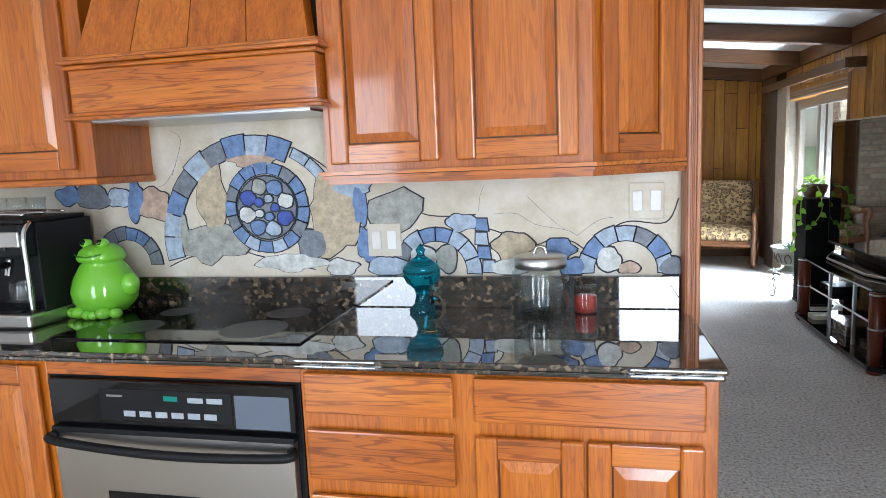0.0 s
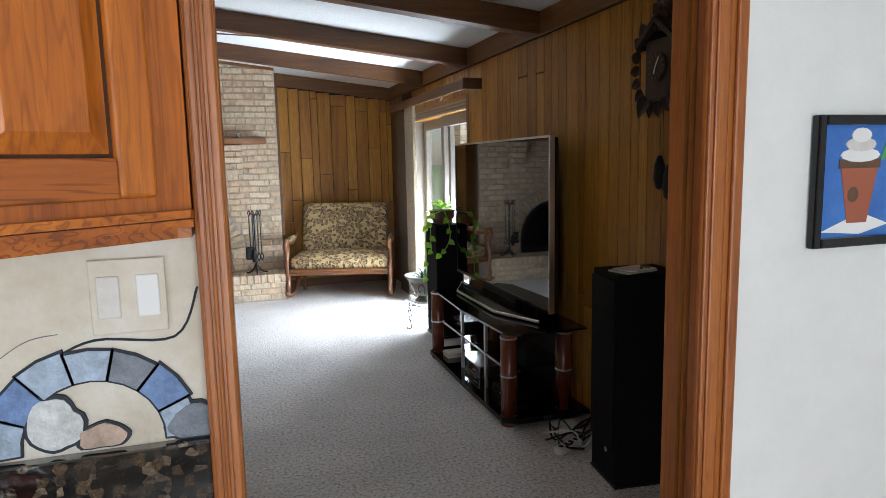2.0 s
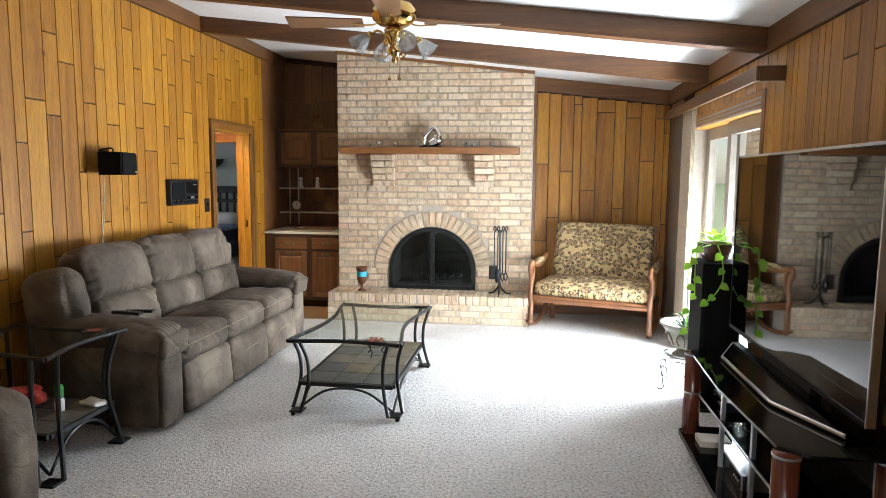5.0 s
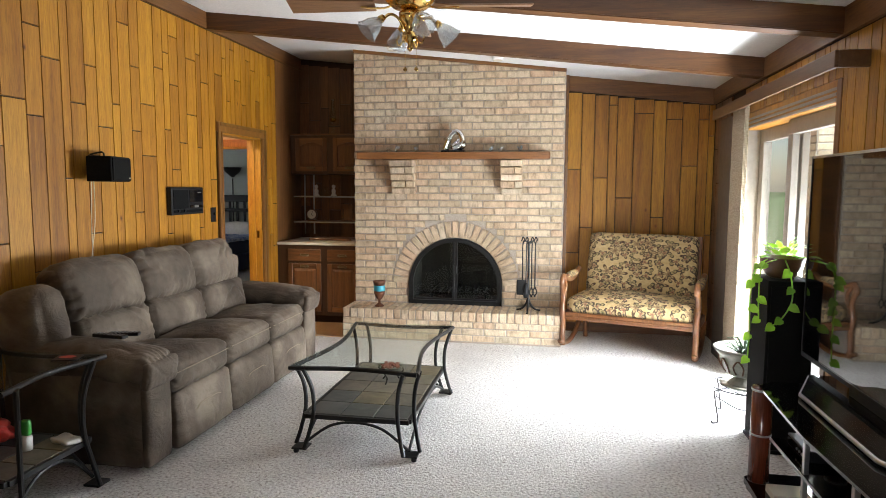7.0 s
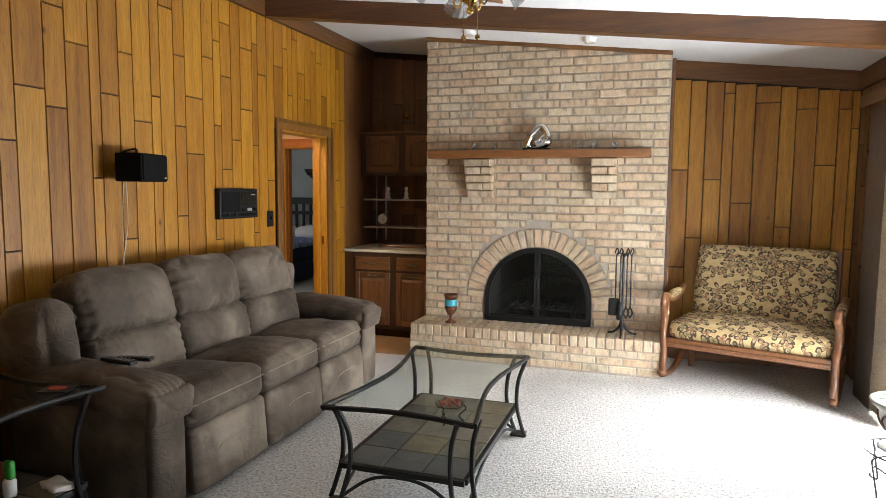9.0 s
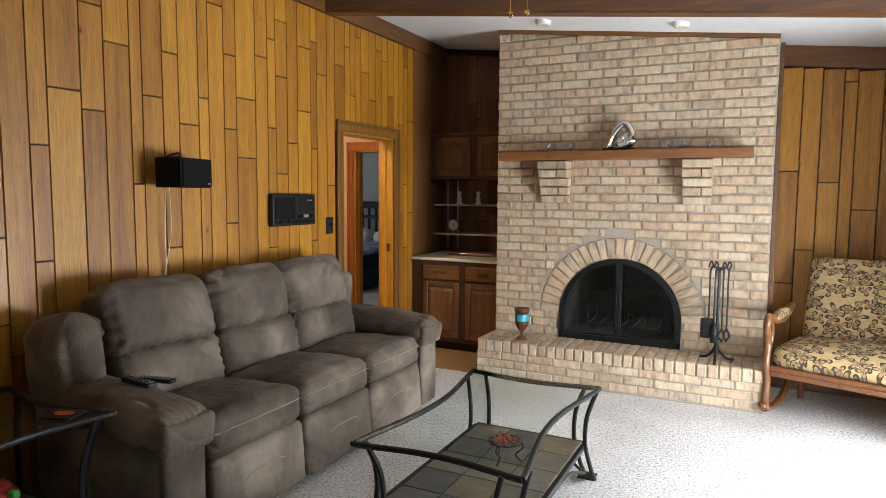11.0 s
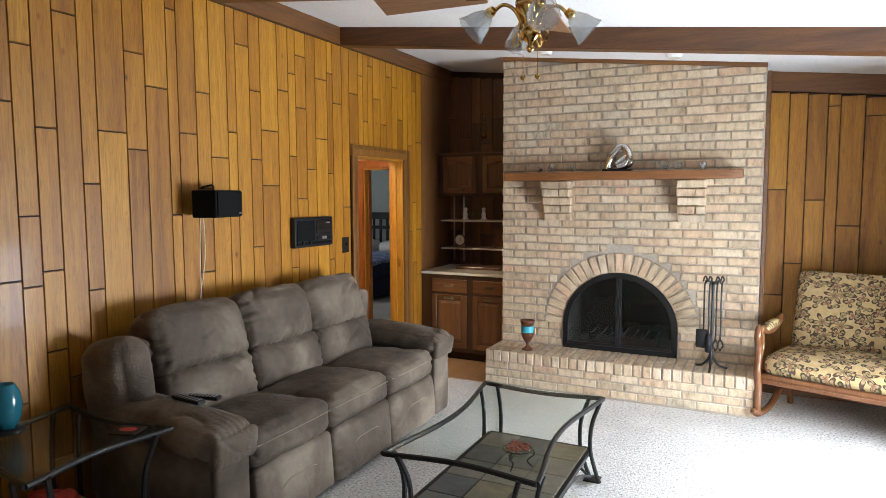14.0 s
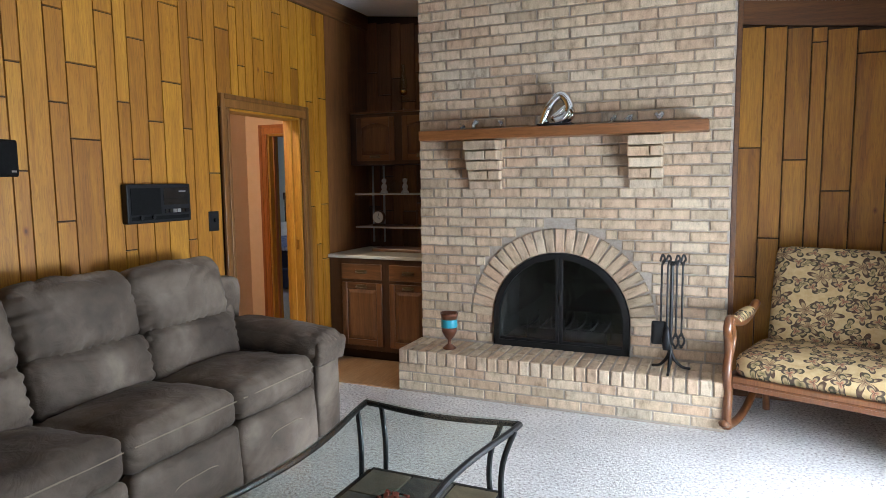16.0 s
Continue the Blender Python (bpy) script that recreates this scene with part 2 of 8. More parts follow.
M_STONEY = {k: speckle(k + "_mosaic_stone", [(0.3, tuple(v * 0.62 for v in c)), (0.7, tuple(min(1, v * 1.3) for v in c))], 26, 0.5, 0.5, 60)
            for k, c in (("blue", (0.15, 0.24, 0.44)), ("pale_blue", (0.38, 0.46, 0.56)), ("slate", (0.19, 0.21, 0.24)), ("white", (0.62, 0.63, 0.6)),
                         ("tan", (0.50, 0.41, 0.28)), ("pink", (0.5, 0.36, 0.27)), ("grey", (0.36, 0.36, 0.32)), ("cobalt", (0.05, 0.09, 0.38)))}


def brick_material():
    m = mat("tumbled_brick", (0.45, 0.36, 0.28), 0.9)
    n, l, b = nodes_of(m)
    oi = n.new("ShaderNodeObjectInfo")
    r = ramp(n, [(0.0, (0.39, 0.305, 0.21)), (0.2, (0.52, 0.415, 0.285)), (0.42, (0.465, 0.335, 0.225)), (0.6, (0.57, 0.475, 0.345)), (0.8, (0.49, 0.34, 0.225)), (1.0, (0.49, 0.42, 0.315))])
    l.new(oi.outputs["Random"], r.inputs[0])
    mp = coords(n, l, (1, 1, 1))
    st = coords(n, l, (1, 1, 0.35))
    a = noise_node(n, l, st, 26, 4, 0.65)
    ar = ramp(n, [(0.30, (0.52, 0.49, 0.46)), (0.44, (0.96, 0.94, 0.92)), (0.66, (1.28, 1.27, 1.25))])
    l.new(a.outputs[0], ar.inputs[0])
    c = mix(n, l, r.outputs[0], ar.outputs[0], 0.9, "MULTIPLY")
    g = noise_node(n, l, mp, 150, 3)
    gr = ramp(n, [(0.3, (0.8, 0.8, 0.8)), (0.7, (1.1, 1.1, 1.1))])
    l.new(g.outputs[0], gr.inputs[0])
    l.new(mix(n, l, c, gr.outputs[0], 0.8, "MULTIPLY"), b.inputs["Base Color"])
    bump(n, l, b, a.outputs[0], 0.5, 0.006)
    return m


def granite_material():
    m = mat("polished_granite", (0.03, 0.03, 0.03), 0.03, Specular_IOR_Level=0.9, Coat_Weight=1.0, Coat_Roughness=0.02, Coat_IOR=1.65)
    n, l, b = nodes_of(m)
    mp = coords(n, l, (1, 1, 1), False)
    v = n.new("ShaderNodeTexVoronoi")
    v.inputs["Scale"].default_value = 62
    l.new(mp.outputs[0], v.inputs["Vector"])
    r = ramp(n, [(0.3, (0.008, 0.008, 0.009)), (0.46, (0.022, 0.019, 0.016)), (0.58, (0.10, 0.066, 0.038)), (0.70, (0.018, 0.018, 0.020)), (0.90, (0.24, 0.175, 0.115))])
    l.new(v.outputs["Color"], r.inputs[0])
    f = noise_node(n, l, mp, 160, 4)
    fr = ramp(n, [(0.35, (0.5, 0.5, 0.5)), (0.65, (1.3, 1.3, 1.3))])
    l.new(f.outputs[0], fr.inputs[0])
    l.new(mix(n, l, r.outputs[0], fr.outputs[0], 1.0, "MULTIPLY"), b.inputs["Base Color"])
    return m


def suede_material():
    """Nubuck with a soft nap: broad brushed patches, faint mottling, fine tooth."""
    m = mat("brown_suede", (0.12, 0.095, 0.07), 0.8, Sheen_Weight=0.06, Sheen_Roughness=0.35)
    n, l, b = nodes_of(m)
    mp = coords(n, l, (1, 1, 1))
    a = noise_node(n, l, mp, 3.0, 3, 0.55, 0.25)
    r = ramp(n, [(0.32, (0.047, 0.032, 0.021)), (0.5, (0.102, 0.075, 0.053)), (0.68, (0.195, 0.152, 0.113))])
    l.new(a.outputs[0], r.inputs[0])
    f = noise_node(n, l, mp, 34, 4, 0.65, 0.4)
    fr = ramp(n, [(0.32, (0.88, 0.88, 0.88)), (0.68, (1.08, 1.08, 1.08))])
    l.new(f.outputs[0], fr.inputs[0])
    l.new(mix(n, l, r.outputs[0], fr.outputs[0], 0.8, "MULTIPLY"), b.inputs["Base Color"])
    st = coords(n, l, (5, 5, 8))
    k = noise_node(n, l, st, 1.6, 5, 0.55, 2.2)
    bump(n, l, b, k.outputs[0], 0.28, 0.03)
    return m


def floral_material():
    """Cream tapestry with scattered dark flowers and leaves."""
    m = mat("floral_tapestry", (0.55, 0.44, 0.26), 0.9)
    n, l, b = nodes_of(m)
    tc = n.new("ShaderNodeTexCoord")
    sp = n.new("ShaderNodeSeparateXYZ")
    l.new(tc.outputs["Object"], sp.inputs[0])
    ad = n.new("ShaderNodeMath")
    l.new(sp.outputs[1], ad.inputs[0])
    l.new(sp.outputs[2], ad.inputs[1])
    cb = n.new("ShaderNodeCombineXYZ")
    l.new(sp.outputs[0], cb.inputs[0])
    l.new(ad.outputs[0], cb.inputs[1])
    col = None
    base = noise_node(n, l, cb, 30, 3)
    br = ramp(n, [(0.3, (0.42, 0.29, 0.13)), (0.7, (0.54, 0.40, 0.21))])
    l.new(base.outputs[0], br.inputs[0])
    col = br.outputs[0]
    for scale, petals, size, c1, c2, off in ((5.6, 5, 0.46, (0.075, 0.04, 0.022), (0.27, 0.17, 0.085), 0.0), (11.0, 2, 0.46, (0.05, 0.042, 0.022), (0.24, 0.19, 0.08), 3.3), (8.6, 3, 0.40, (0.07, 0.045, 0.03), (0.30, 0.13, 0.07), 7.7)):
        mp = n.new("ShaderNodeMapping")
        mp.inputs["Scale"].default_value = (scale, scale, 1)
        mp.inputs["Location"].default_value = (off, off * 1.7, 0)
        l.new(cb.outputs[0], mp.inputs[0])
        v = n.new("ShaderNodeTexVoronoi")
        v.voronoi_dimensions = "2D"
        v.inputs["Scale"].default_value = 1.0
        v.inputs["Randomness"].default_value = 0.85
        l.new(mp.outputs[0], v.inputs["Vector"])
        d = n.new("ShaderNodeVectorMath")
        d.operation = "SUBTRACT"
        l.new(mp.outputs[0], d.inputs[0])
        l.new(v.outputs["Position"], d.inputs[1])
        s2 = n.new("ShaderNodeSeparateXYZ")
        l.new(d.outputs[0], s2.inputs[0])
        an = n.new("ShaderNodeMath")
        an.operation = "ARCTAN2"
        l.new(s2.outputs[1], an.inputs[0])
        l.new(s2.outputs[0], an.inputs[1])
        ph = n.new("ShaderNodeSeparateColor")
        l.new(v.outputs["Color"], ph.inputs[0])
        phm = n.new("ShaderNodeMath")
        phm.operation, phm.inputs[1].default_value = "MULTIPLY_ADD", petals
        l.new(an.outputs[0], phm.inputs[0])
        p6 = n.new("ShaderNodeMath")
        p6.operation, p6.inputs[1].default_value = "MULTIPLY", 6.28
        l.new(ph.outputs[0], p6.inputs[0])
        l.new(p6.outputs[0], phm.inputs[2])
        co = n.new("ShaderNodeMath")
        co.operation = "COSINE"
        l.new(phm.outputs[0], co.inputs[0])
        rad = n.new("ShaderNodeMath")
        rad.operation = "MULTIPLY_ADD"
        rad.inputs[1].default_value, rad.inputs[2].default_value = size * 0.4, size * 0.62
        l.new(co.outputs[0], rad.inputs[0])
        q = n.new("ShaderNodeMath")
        q.operation = "DIVIDE"
        l.new(v.outputs["Distance"], q.inputs[0])
        l.new(rad.outputs[0], q.inputs[1])
        rr = ramp(n, [(0.0, c1), (0.28, c2), (0.55, (0.38, 0.275, 0.14)), (0.72, c1), (0.95, c1)])
        l.new(q.outputs[0], rr.inputs[0])
        msk = ramp(n, [(0.93, (1, 1, 1)), (0.99, (0, 0, 0))])
        l.new(q.outputs[0], msk.inputs[0])
        col = mix(n, l, col, rr.outputs[0], msk.outputs[0])
    l.new(col, b.inputs["Base Color"])
    bump(n, l, b, noise_node(n, l, cb, 260, 2).outputs[0], 0.25, 0.003)
    return m


def slate_material():
    m = mat("slate_tile", (0.12, 0.12, 0.11), 0.45)
    n, l, b = nodes_of(m)
    oi = n.new("ShaderNodeObjectInfo")
    r = ramp(n, [(0.0, (0.055, 0.06, 0.062)), (0.3, (0.10, 0.105, 0.10)), (0.55, (0.17, 0.145, 0.09)), (0.75, (0.08, 0.082, 0.08)), (1.0, (0.20, 0.175, 0.13))])
    l.new(oi.outputs["Random"], r.inputs[0])
    mp = coords(n, l, (1, 1, 1))
    a = noise_node(n, l, mp, 9, 5, 0.65, 0.6)
    ar = ramp(n, [(0.3, (0.65, 0.65, 0.65)), (0.7, (1.3, 1.25, 1.2))])
    l.new(a.outputs[0], ar.inputs[0])
    l.new(mix(n, l, r.outputs[0], ar.outputs[0], 1.0, "MULTIPLY"), b.inputs["Base Color"])
    bump(n, l, b, a.outputs[0], 0.4, 0.006)
    return m


n_, l_, b_ = nodes_of(M_LEAF)
tr_, ad_ = n_.new("ShaderNodeBsdfTranslucent"), n_.new("ShaderNodeAddShader")
tr_.inputs[0].default_value = (0.17, 0.30, 0.02, 1)
l_.new(b_.outputs[0], ad_.inputs[0])
l_.new(tr_.outputs[0], ad_.inputs[1])
l_.new(ad_.outputs[0], n_["Material Output"].inputs[0])

M_BRICK, M_GRANITE, M_SUEDE, M_FLORAL, M_SLATE = brick_material(), granite_material(), suede_material(), floral_material(), slate_material()


# ---- building helpers ----
def thing(name, x=0, y=0, z=0, rz=0, label="", category="", group=""):
    o = new(name)
    o.empty_display_size = 0.05
    o.matrix_world = pose(x, y, z, 0, 0, rz)
    return tagged(o, label, category, group)


def mesh_of(name, bm, m, smooth=False):
    bmesh.ops.recalc_face_normals(bm, faces=bm.faces)
    d = bpy.data.meshes.new(name)
    bm.to_mesh(d)
    bm.free()
    d.materials.append(m)
    if smooth:
        d.polygons.foreach_set("use_smooth", [True] * len(d.polygons))
    return d


def part(name, bm, m, parent, label="", smooth=False):
    o = new(name, mesh_of(name, bm, m, smooth))
    o.parent = parent
    if label:
        o["label"] = label
    return o


def structure(name, bm, m, label, category="", smooth=False):
    return tagged(new(name, mesh_of(name, bm, m, smooth)), label, category or name.split("_")[0], "", "structure")


def B():
    return bmesh.new()


def box(bm, x0, x1, y0, y1, z0, z1, bev=0.0, seg=2, turn=None):
    r = bmesh.ops.create_cube(bm, size=1.0)
    vs = r["verts"]
    for v in vs:
        v.co = Vector((x0 + (v.co.x + 0.5) * (x1 - x0), y0 + (v.co.y + 0.5) * (y1 - y0), z0 + (v.co.z + 0.5) * (z1 - z0)))
    if bev:
        es = {e for v in vs for e in v.link_edges}
        g = bmesh.ops.bevel(bm, geom=list(es), offset=bev, segments=seg, affect="EDGES", profile=0.5)
        vs = list({v for f in g["faces"] for v in f.verts} | {v for v in vs if v.is_valid})
    if turn is not None:
        bmesh.ops.transform(bm, matrix=turn, verts=[v for v in vs if v.is_valid])
    return bm


def bbox(x0, x1, y0, y1, z0, z1, bev=0.004, seg=2, turn=None):
    return box(B(), x0, x1, y0, y1, z0, z1, bev, seg, turn)


def lathe(profile, n=24, bm=None, at=(0, 0, 0), lobes=0, depth=0.0):
    """A turned shape from (radius, height) pairs; lobes give it flutes."""
    bm = bm or B()
    rings = []
    for r, z in profile:
        ring = []
        for i in range(n):
            a = 2 * math.pi * i / n
            k = r * (1 + depth * math.cos(lobes * a)) if lobes else r
            ring.append(bm.verts.new((at[0] + k * math.cos(a), at[1] + k * math.sin(a), at[2] + z)))
        rings.append(ring)
    for a, b in zip(rings, rings[1:]):
        for i in range(n):
            bm.faces.new((a[i], a[(i + 1) % n], b[(i + 1) % n], b[i]))
    if profile[0][0] > 1e-4:
        bm.faces.new(rings[0][::-1])
    if profile[-1][0] > 1e-4:
        bm.faces.new(rings[-1])
    bmesh.ops.remove_doubles(bm, verts=bm.verts, dist=1e-5)
    return bm


def smooth_path(pts, n=6):
    """Points along a rounded line through pts."""
    P = [Vector(p) for p in pts]
    out = []
    for i in range(len(P) - 1):
        p0, p1, p2, p3 = P[max(i - 1, 0)], P[i], P[i + 1], P[min(i + 2, len(P) - 1)]
        for k in range(n):
            t = k / n
            out.append(0.5 * ((2 * p1) + (p2 - p0) * t + (2 * p0 - 5 * p1 + 4 * p2 - p3) * t * t + (3 * p1 - p0 - 3 * p2 + p3) * t ** 3))
    out.append(P[-1])
    return out


def tube(pts, r, n=8, bm=None, smooth=6, flat=1.0):
    """A round bar along pts; r is a radius or a pair from start to end."""
    bm = bm or B()
    P = smooth_path(pts, smooth) if smooth else [Vector(p) for p in pts]
    r0, r1 = r if isinstance(r, tuple) else (r, r)
    rings = []
    side = None
    for i, p in enumerate(P):
        d = (P[min(i + 1, len(P) - 1)] - P[max(i - 1, 0)]).normalized()
        ref = side if side is not None else (Vector((0, 0, 1)) if abs(d.z) < 0.9 else Vector((1, 0, 0)))
        u = (ref - d * ref.dot(d)).normalized()
        w = d.cross(u)
        side = u
        k = r0 + (r1 - r0) * i / max(1, len(P) - 1)
        rings.append([bm.verts.new(p + (u * math.cos(2 * math.pi * j / n) * flat + w * math.sin(2 * math.pi * j / n)) * k) for j in range(n)])
    for a, b in zip(rings, rings[1:]):
        for j in range(n):
            bm.faces.new((a[j], a[(j + 1) % n], b[(j + 1) % n], b[j]))
    bm.faces.new(rings[0][::-1])
    bm.faces.new(rings[-1])
    return bm


def pillow(cx, cy, cz, sx, sy, sz, r=0.05, puff=(0, 0, 0), wrinkle=0.006, n=10, turn=None, seed=0, freq=9.0):
    """A stuffed block with round edges, bulging faces and creases."""
    bm = B()
    bmesh.ops.create_cube(bm, size=2.0)
    bmesh.ops.subdivide_edges(bm, edges=bm.edges, cuts=n, use_grid_fill=True)
    h = Vector((sx / 2, sy / 2, sz / 2))
    for v in bm.verts:
        u = v.co.copy()
        p = Vector((u.x * h.x, u.y * h.y, u.z * h.z))
        q = Vector([max(-(h[i] - r), min(h[i] - r, p[i])) for i in range(3)])
        d = p - q
        if d.length > 1e-9:
            p = q + d.normalized() * min(r, d.length)
        for i, j, k in ((0, 1, 2), (1, 0, 2), (2, 0, 1)):
            p[i] += puff[i] * u[i] * (1 - u[j] ** 2) * (1 - u[k] ** 2)
        w = noise.noise(p * freq + Vector((seed, seed * 2.3, 1))) + 0.5 * noise.noise(p * freq * 2.3 + Vector((seed, 0, 3)))
        v.co = p + d.normalized() * w * wrinkle if d.length > 1e-9 else p + u.normalized() * w * wrinkle
    m = Matrix.Translation((cx, cy, cz)) @ (turn or Matrix())
    bmesh.ops.transform(bm, matrix=m, verts=bm.verts)
    return bm


def prism(pts, axis, a, b, bm=None):
    """An outline pulled along an axis from a to b. pts are the two other coordinates in order."""
    bm = bm or B()
    put = {"x": lambda p, t: (t, p[0], p[1]), "y": lambda p, t: (p[0], t, p[1]), "z": lambda p, t: (p[0], p[1], t)}[axis]
    lo = [bm.verts.new(put(p, a)) for p in pts]
    hi = [bm.verts.new(put(p, b)) for p in pts]
    bm.faces.new(lo)
    bm.faces.new(hi[::-1])
    for i in range(len(pts)):
        j = (i + 1) % len(pts)
        bm.faces.new((lo[i], lo[j], hi[j], hi[i]))
    return bm


# ---- plan ----
XL, XR, YS, YB = -1.303, 3.10, 4.10, 10.80
NICHE_B, FPX0, FPX1, FPY = 11.28, -0.37, 1.68, 10.41
KX0, KX1, KY0, KY1, KH = -2.3, 3.7, 0.50, 3.97, 2.42
DX0, DX1, DTOP = 1.202, 2.180, 2.04
LD0, LD1, LDT = 9.50, 10.265, 1.915
WY0, WY1, WTOP = 8.03, 9.78, 2.0


def ceil_z(x):
    return 2.88 - 0.1136 * (x + 1.303)


# ---- large structure ----
structure("floor", bbox(XL - 0.2, XR + 0.1, KY1 + 0.02, 12.0, -0.1, 0.0, 0), M_CARPET, "pale grey-beige cut pile carpet over the living room", "carpet")
structure("floor_kitchen", bbox(KX0, KX1, KY0 - 0.1, KY1 + 0.02, -0.1, -0.004, 0), M_VINYL, "tan vinyl kitchen floor", "floor")
structure("floor_hall", bbox(-6.0, XL - 0.2, 6.5, 15.5, -0.1, 0.0, 0), M_CARPET, "beige carpet of the hall and bedroom", "carpet")
structure("floor_niche", bbox(XL, FPX0 - 0.02, 10.05, 10.70, 0.0, 0.006, 0), M_PARQUET, "light wooden floor strip before the built-in cabinet", "floor")

bm = B()
pts = [(XL - 0.15, ceil_z(XL - 0.15)), (XR + 0.2, ceil_z(XR + 0.2)), (XR + 0.2, ceil_z(XR + 0.2) + 0.15), (XL - 0.15, ceil_z(XL - 0.15) + 0.15)]
structure("ceiling", prism(pts, "y", KY1, 11.5), M_CEIL, "white textured sloping ceiling between dark beams", "ceiling")
structure("ceiling_kitchen", bbox(KX0, KX1, KY0 - 0.1, KY1, KH, KH + 0.1, 0), M_CEIL, "white kitchen ceiling", "ceiling")
structure("ceiling_hall", bbox(-6.0, XL - 0.12, 6.5, 15.5, 2.4, 2.5, 0), M_CEIL, "white hall ceiling", "ceiling")

# west wall with the hall door
bm = B()
box(bm, XL - 0.12, XL, YS - 0.1, LD0, 0, 2.92)
box(bm, XL - 0.12, XL, LD1, 11.4, 0, 2.92)
box(bm, XL - 0.12, XL, LD0, LD1, LDT, 2.92)
wall_west = structure("wall_west", bm, M_GROOVE, "wall clad in honey-coloured vertical pine planks", "wall")
# east wall with the patio door
bm = B()
box(bm, XR, XR + 0.22, YS - 0.1, WY0, 0, 2.5)
box(bm, XR, XR + 0.22, 10.2, 11.0, 0, 2.5)
box(bm, XR, XR + 0.22, WY0, 10.2, WTOP + 0.02, 2.5)
wall_east = structure("wall_east", bm, M_GROOVE, "pine plank wall with a sliding patio door", "wall")
# north wall: panel bay, niche
bm = B()
box(bm, FPX1, XR + 0.2, YB, YB + 0.12, 0, 2.62)
wall_north = structure("wall_north", bm, M_GROOVE, "pine plank wall beside the brick fireplace", "wall")
bm = B()
box(bm, XL - 0.1, FPX0 + 0.02, NICHE_B, NICHE_B + 0.1, 0, 2.95)
wall_niche = structure("wall_niche", bm, M_GROOVE, "dark plank wall at the back of the alcove", "wall")
# wall between kitchen and living room
bm = B()
box(bm, KX0, DX0 - 0.02, KY1 + 0.014, YS, 0, 2.95)
box(bm, DX1 + 0.02, KX1, KY1, YS, 0, 2.95)
box(bm, DX0 - 0.02, DX1 + 0.02, KY1, YS, DTOP + 0.02, 2.95)
structure("wall_south", bm, M_PLASTER, "cream painted wall between kitchen and living room", "wall")
# kitchen shell with two windows behind
bm = B()
for a, b_ in ((KX0, -1.28), (-0.62, 1.12), (1.78, KX1)):
    box(bm, a, b_, KY0 - 0.12, KY0, 0, KH)
for a, b_ in ((-1.28, -0.62), (1.12, 1.78)):
    box(bm, a, b_, KY0 - 0.12, KY0, 0, 0.06)
    box(bm, a, b_, KY0 - 0.12, KY0, 2.12, KH)
structure("wall_kitchen_south", bm, M_PLASTER, "cream kitchen wall with two tall glazed openings", "wall")
structure("wall_kitchen_west", bbox(KX0 - 0.1, KX0, KY0 - 0.1, KY1 + 0.1, 0, KH, 0), M_PLASTER, "cream kitchen wall", "wall")
structure("wall_kitchen_east", bbox(KX1, KX1 + 0.1, KY0 - 0.1, KY1 + 0.1, 0, KH, 0), M_PLASTER, "cream kitchen wall", "wall")
# hall and bedroom
HX, HY1, BY1 = -2.55, 11.15, 15.4
BD0, BD1, BDT = -2.30, -1.53, 1.89
structure("wall_hall", bbox(HX - 0.12, HX, 6.5, HY1, 0, 2.4, 0), M_HALLWALL, "beige hall wall", "wall")
bm = B()
box(bm, -6.0, BD0, HY1, HY1 + 0.12, 0, 2.4)
box(bm, BD1, XL - 0.12, HY1, HY1 + 0.12, 0, 2.4)
box(bm, BD0, BD1, HY1, HY1 + 0.12, BDT, 2.4)
structure("wall_hall_end", bm, M_HALLWALL, "beige end wall of the hall with the bedroom doorway", "wall")
structure("wall_hall_south", bbox(HX, XL - 0.12, 6.4, 6.5, 0, 2.4, 0), M_HALLWALL, "beige end wall of the hall", "wall")
bm = B()
box(bm, -6.0, XL, BY1, BY1 + 0.1, 0, 2.4)
box(bm, -6.1, -6.0, HY1, BY1 + 0.1, 0, 2.4)
box(bm, XL - 0.12, XL, 11.4, BY1, 0, 2.4)
structure("wall_bedroom", bm, M_GREYGREEN, "sage painted bedroom walls", "wall")

# beams and fascia boards
for y in (9.27, 7.94, 6.61, 5.28):
    d = 0.135
    pts = [(XL + 0.002, ceil_z(XL) - d), (XR - 0.002, ceil_z(XR) - d), (XR - 0.002, ceil_z(XR) + 0.02), (XL + 0.002, ceil_z(XL) + 0.02)]
    bm = prism(pts, "y", y, y + 0.115)
    bmesh.ops.bevel(bm, geom=[e for e in bm.edges], offset=0.006, segments=2, affect="EDGES")
    tagged(structure("beam", bm, M_BEAM, "dark-stained wooden ceiling beam across the room", "beam"), group="ceiling beams")
structure("trim_west", bbox(XL + 0.013, XL + 0.035, YS, NICHE_B, 2.745, 2.885, 0.003), M_BEAM_Y, "dark-stained fascia board under the ceiling", "trim")
structure("trim_east", bbox(XR - 0.035, XR - 0.013, YS, YB, 2.24, 2.39, 0.003), M_BEAM_Y, "dark-stained fascia board under the ceiling", "trim")
pts = [(FPX1 + 0.003, ceil_z(FPX1) - 0.145), (XR - 0.04, ceil_z(XR - 0.04) - 0.145), (XR - 0.04, ceil_z(XR - 0.04)), (FPX1 + 0.003, ceil_z(FPX1))]
structure("trim_north", prism(pts, "y", YB - 0.035, YB - 0.013), M_BEAM, "dark-stained fascia board under the ceiling", "trim")
pts = [(FPX0, ceil_z(FPX0) - 0.03), (FPX1, ceil_z(FPX1) - 0.03), (FPX1, ceil_z(FPX1)), (FPX0, ceil_z(FPX0))]
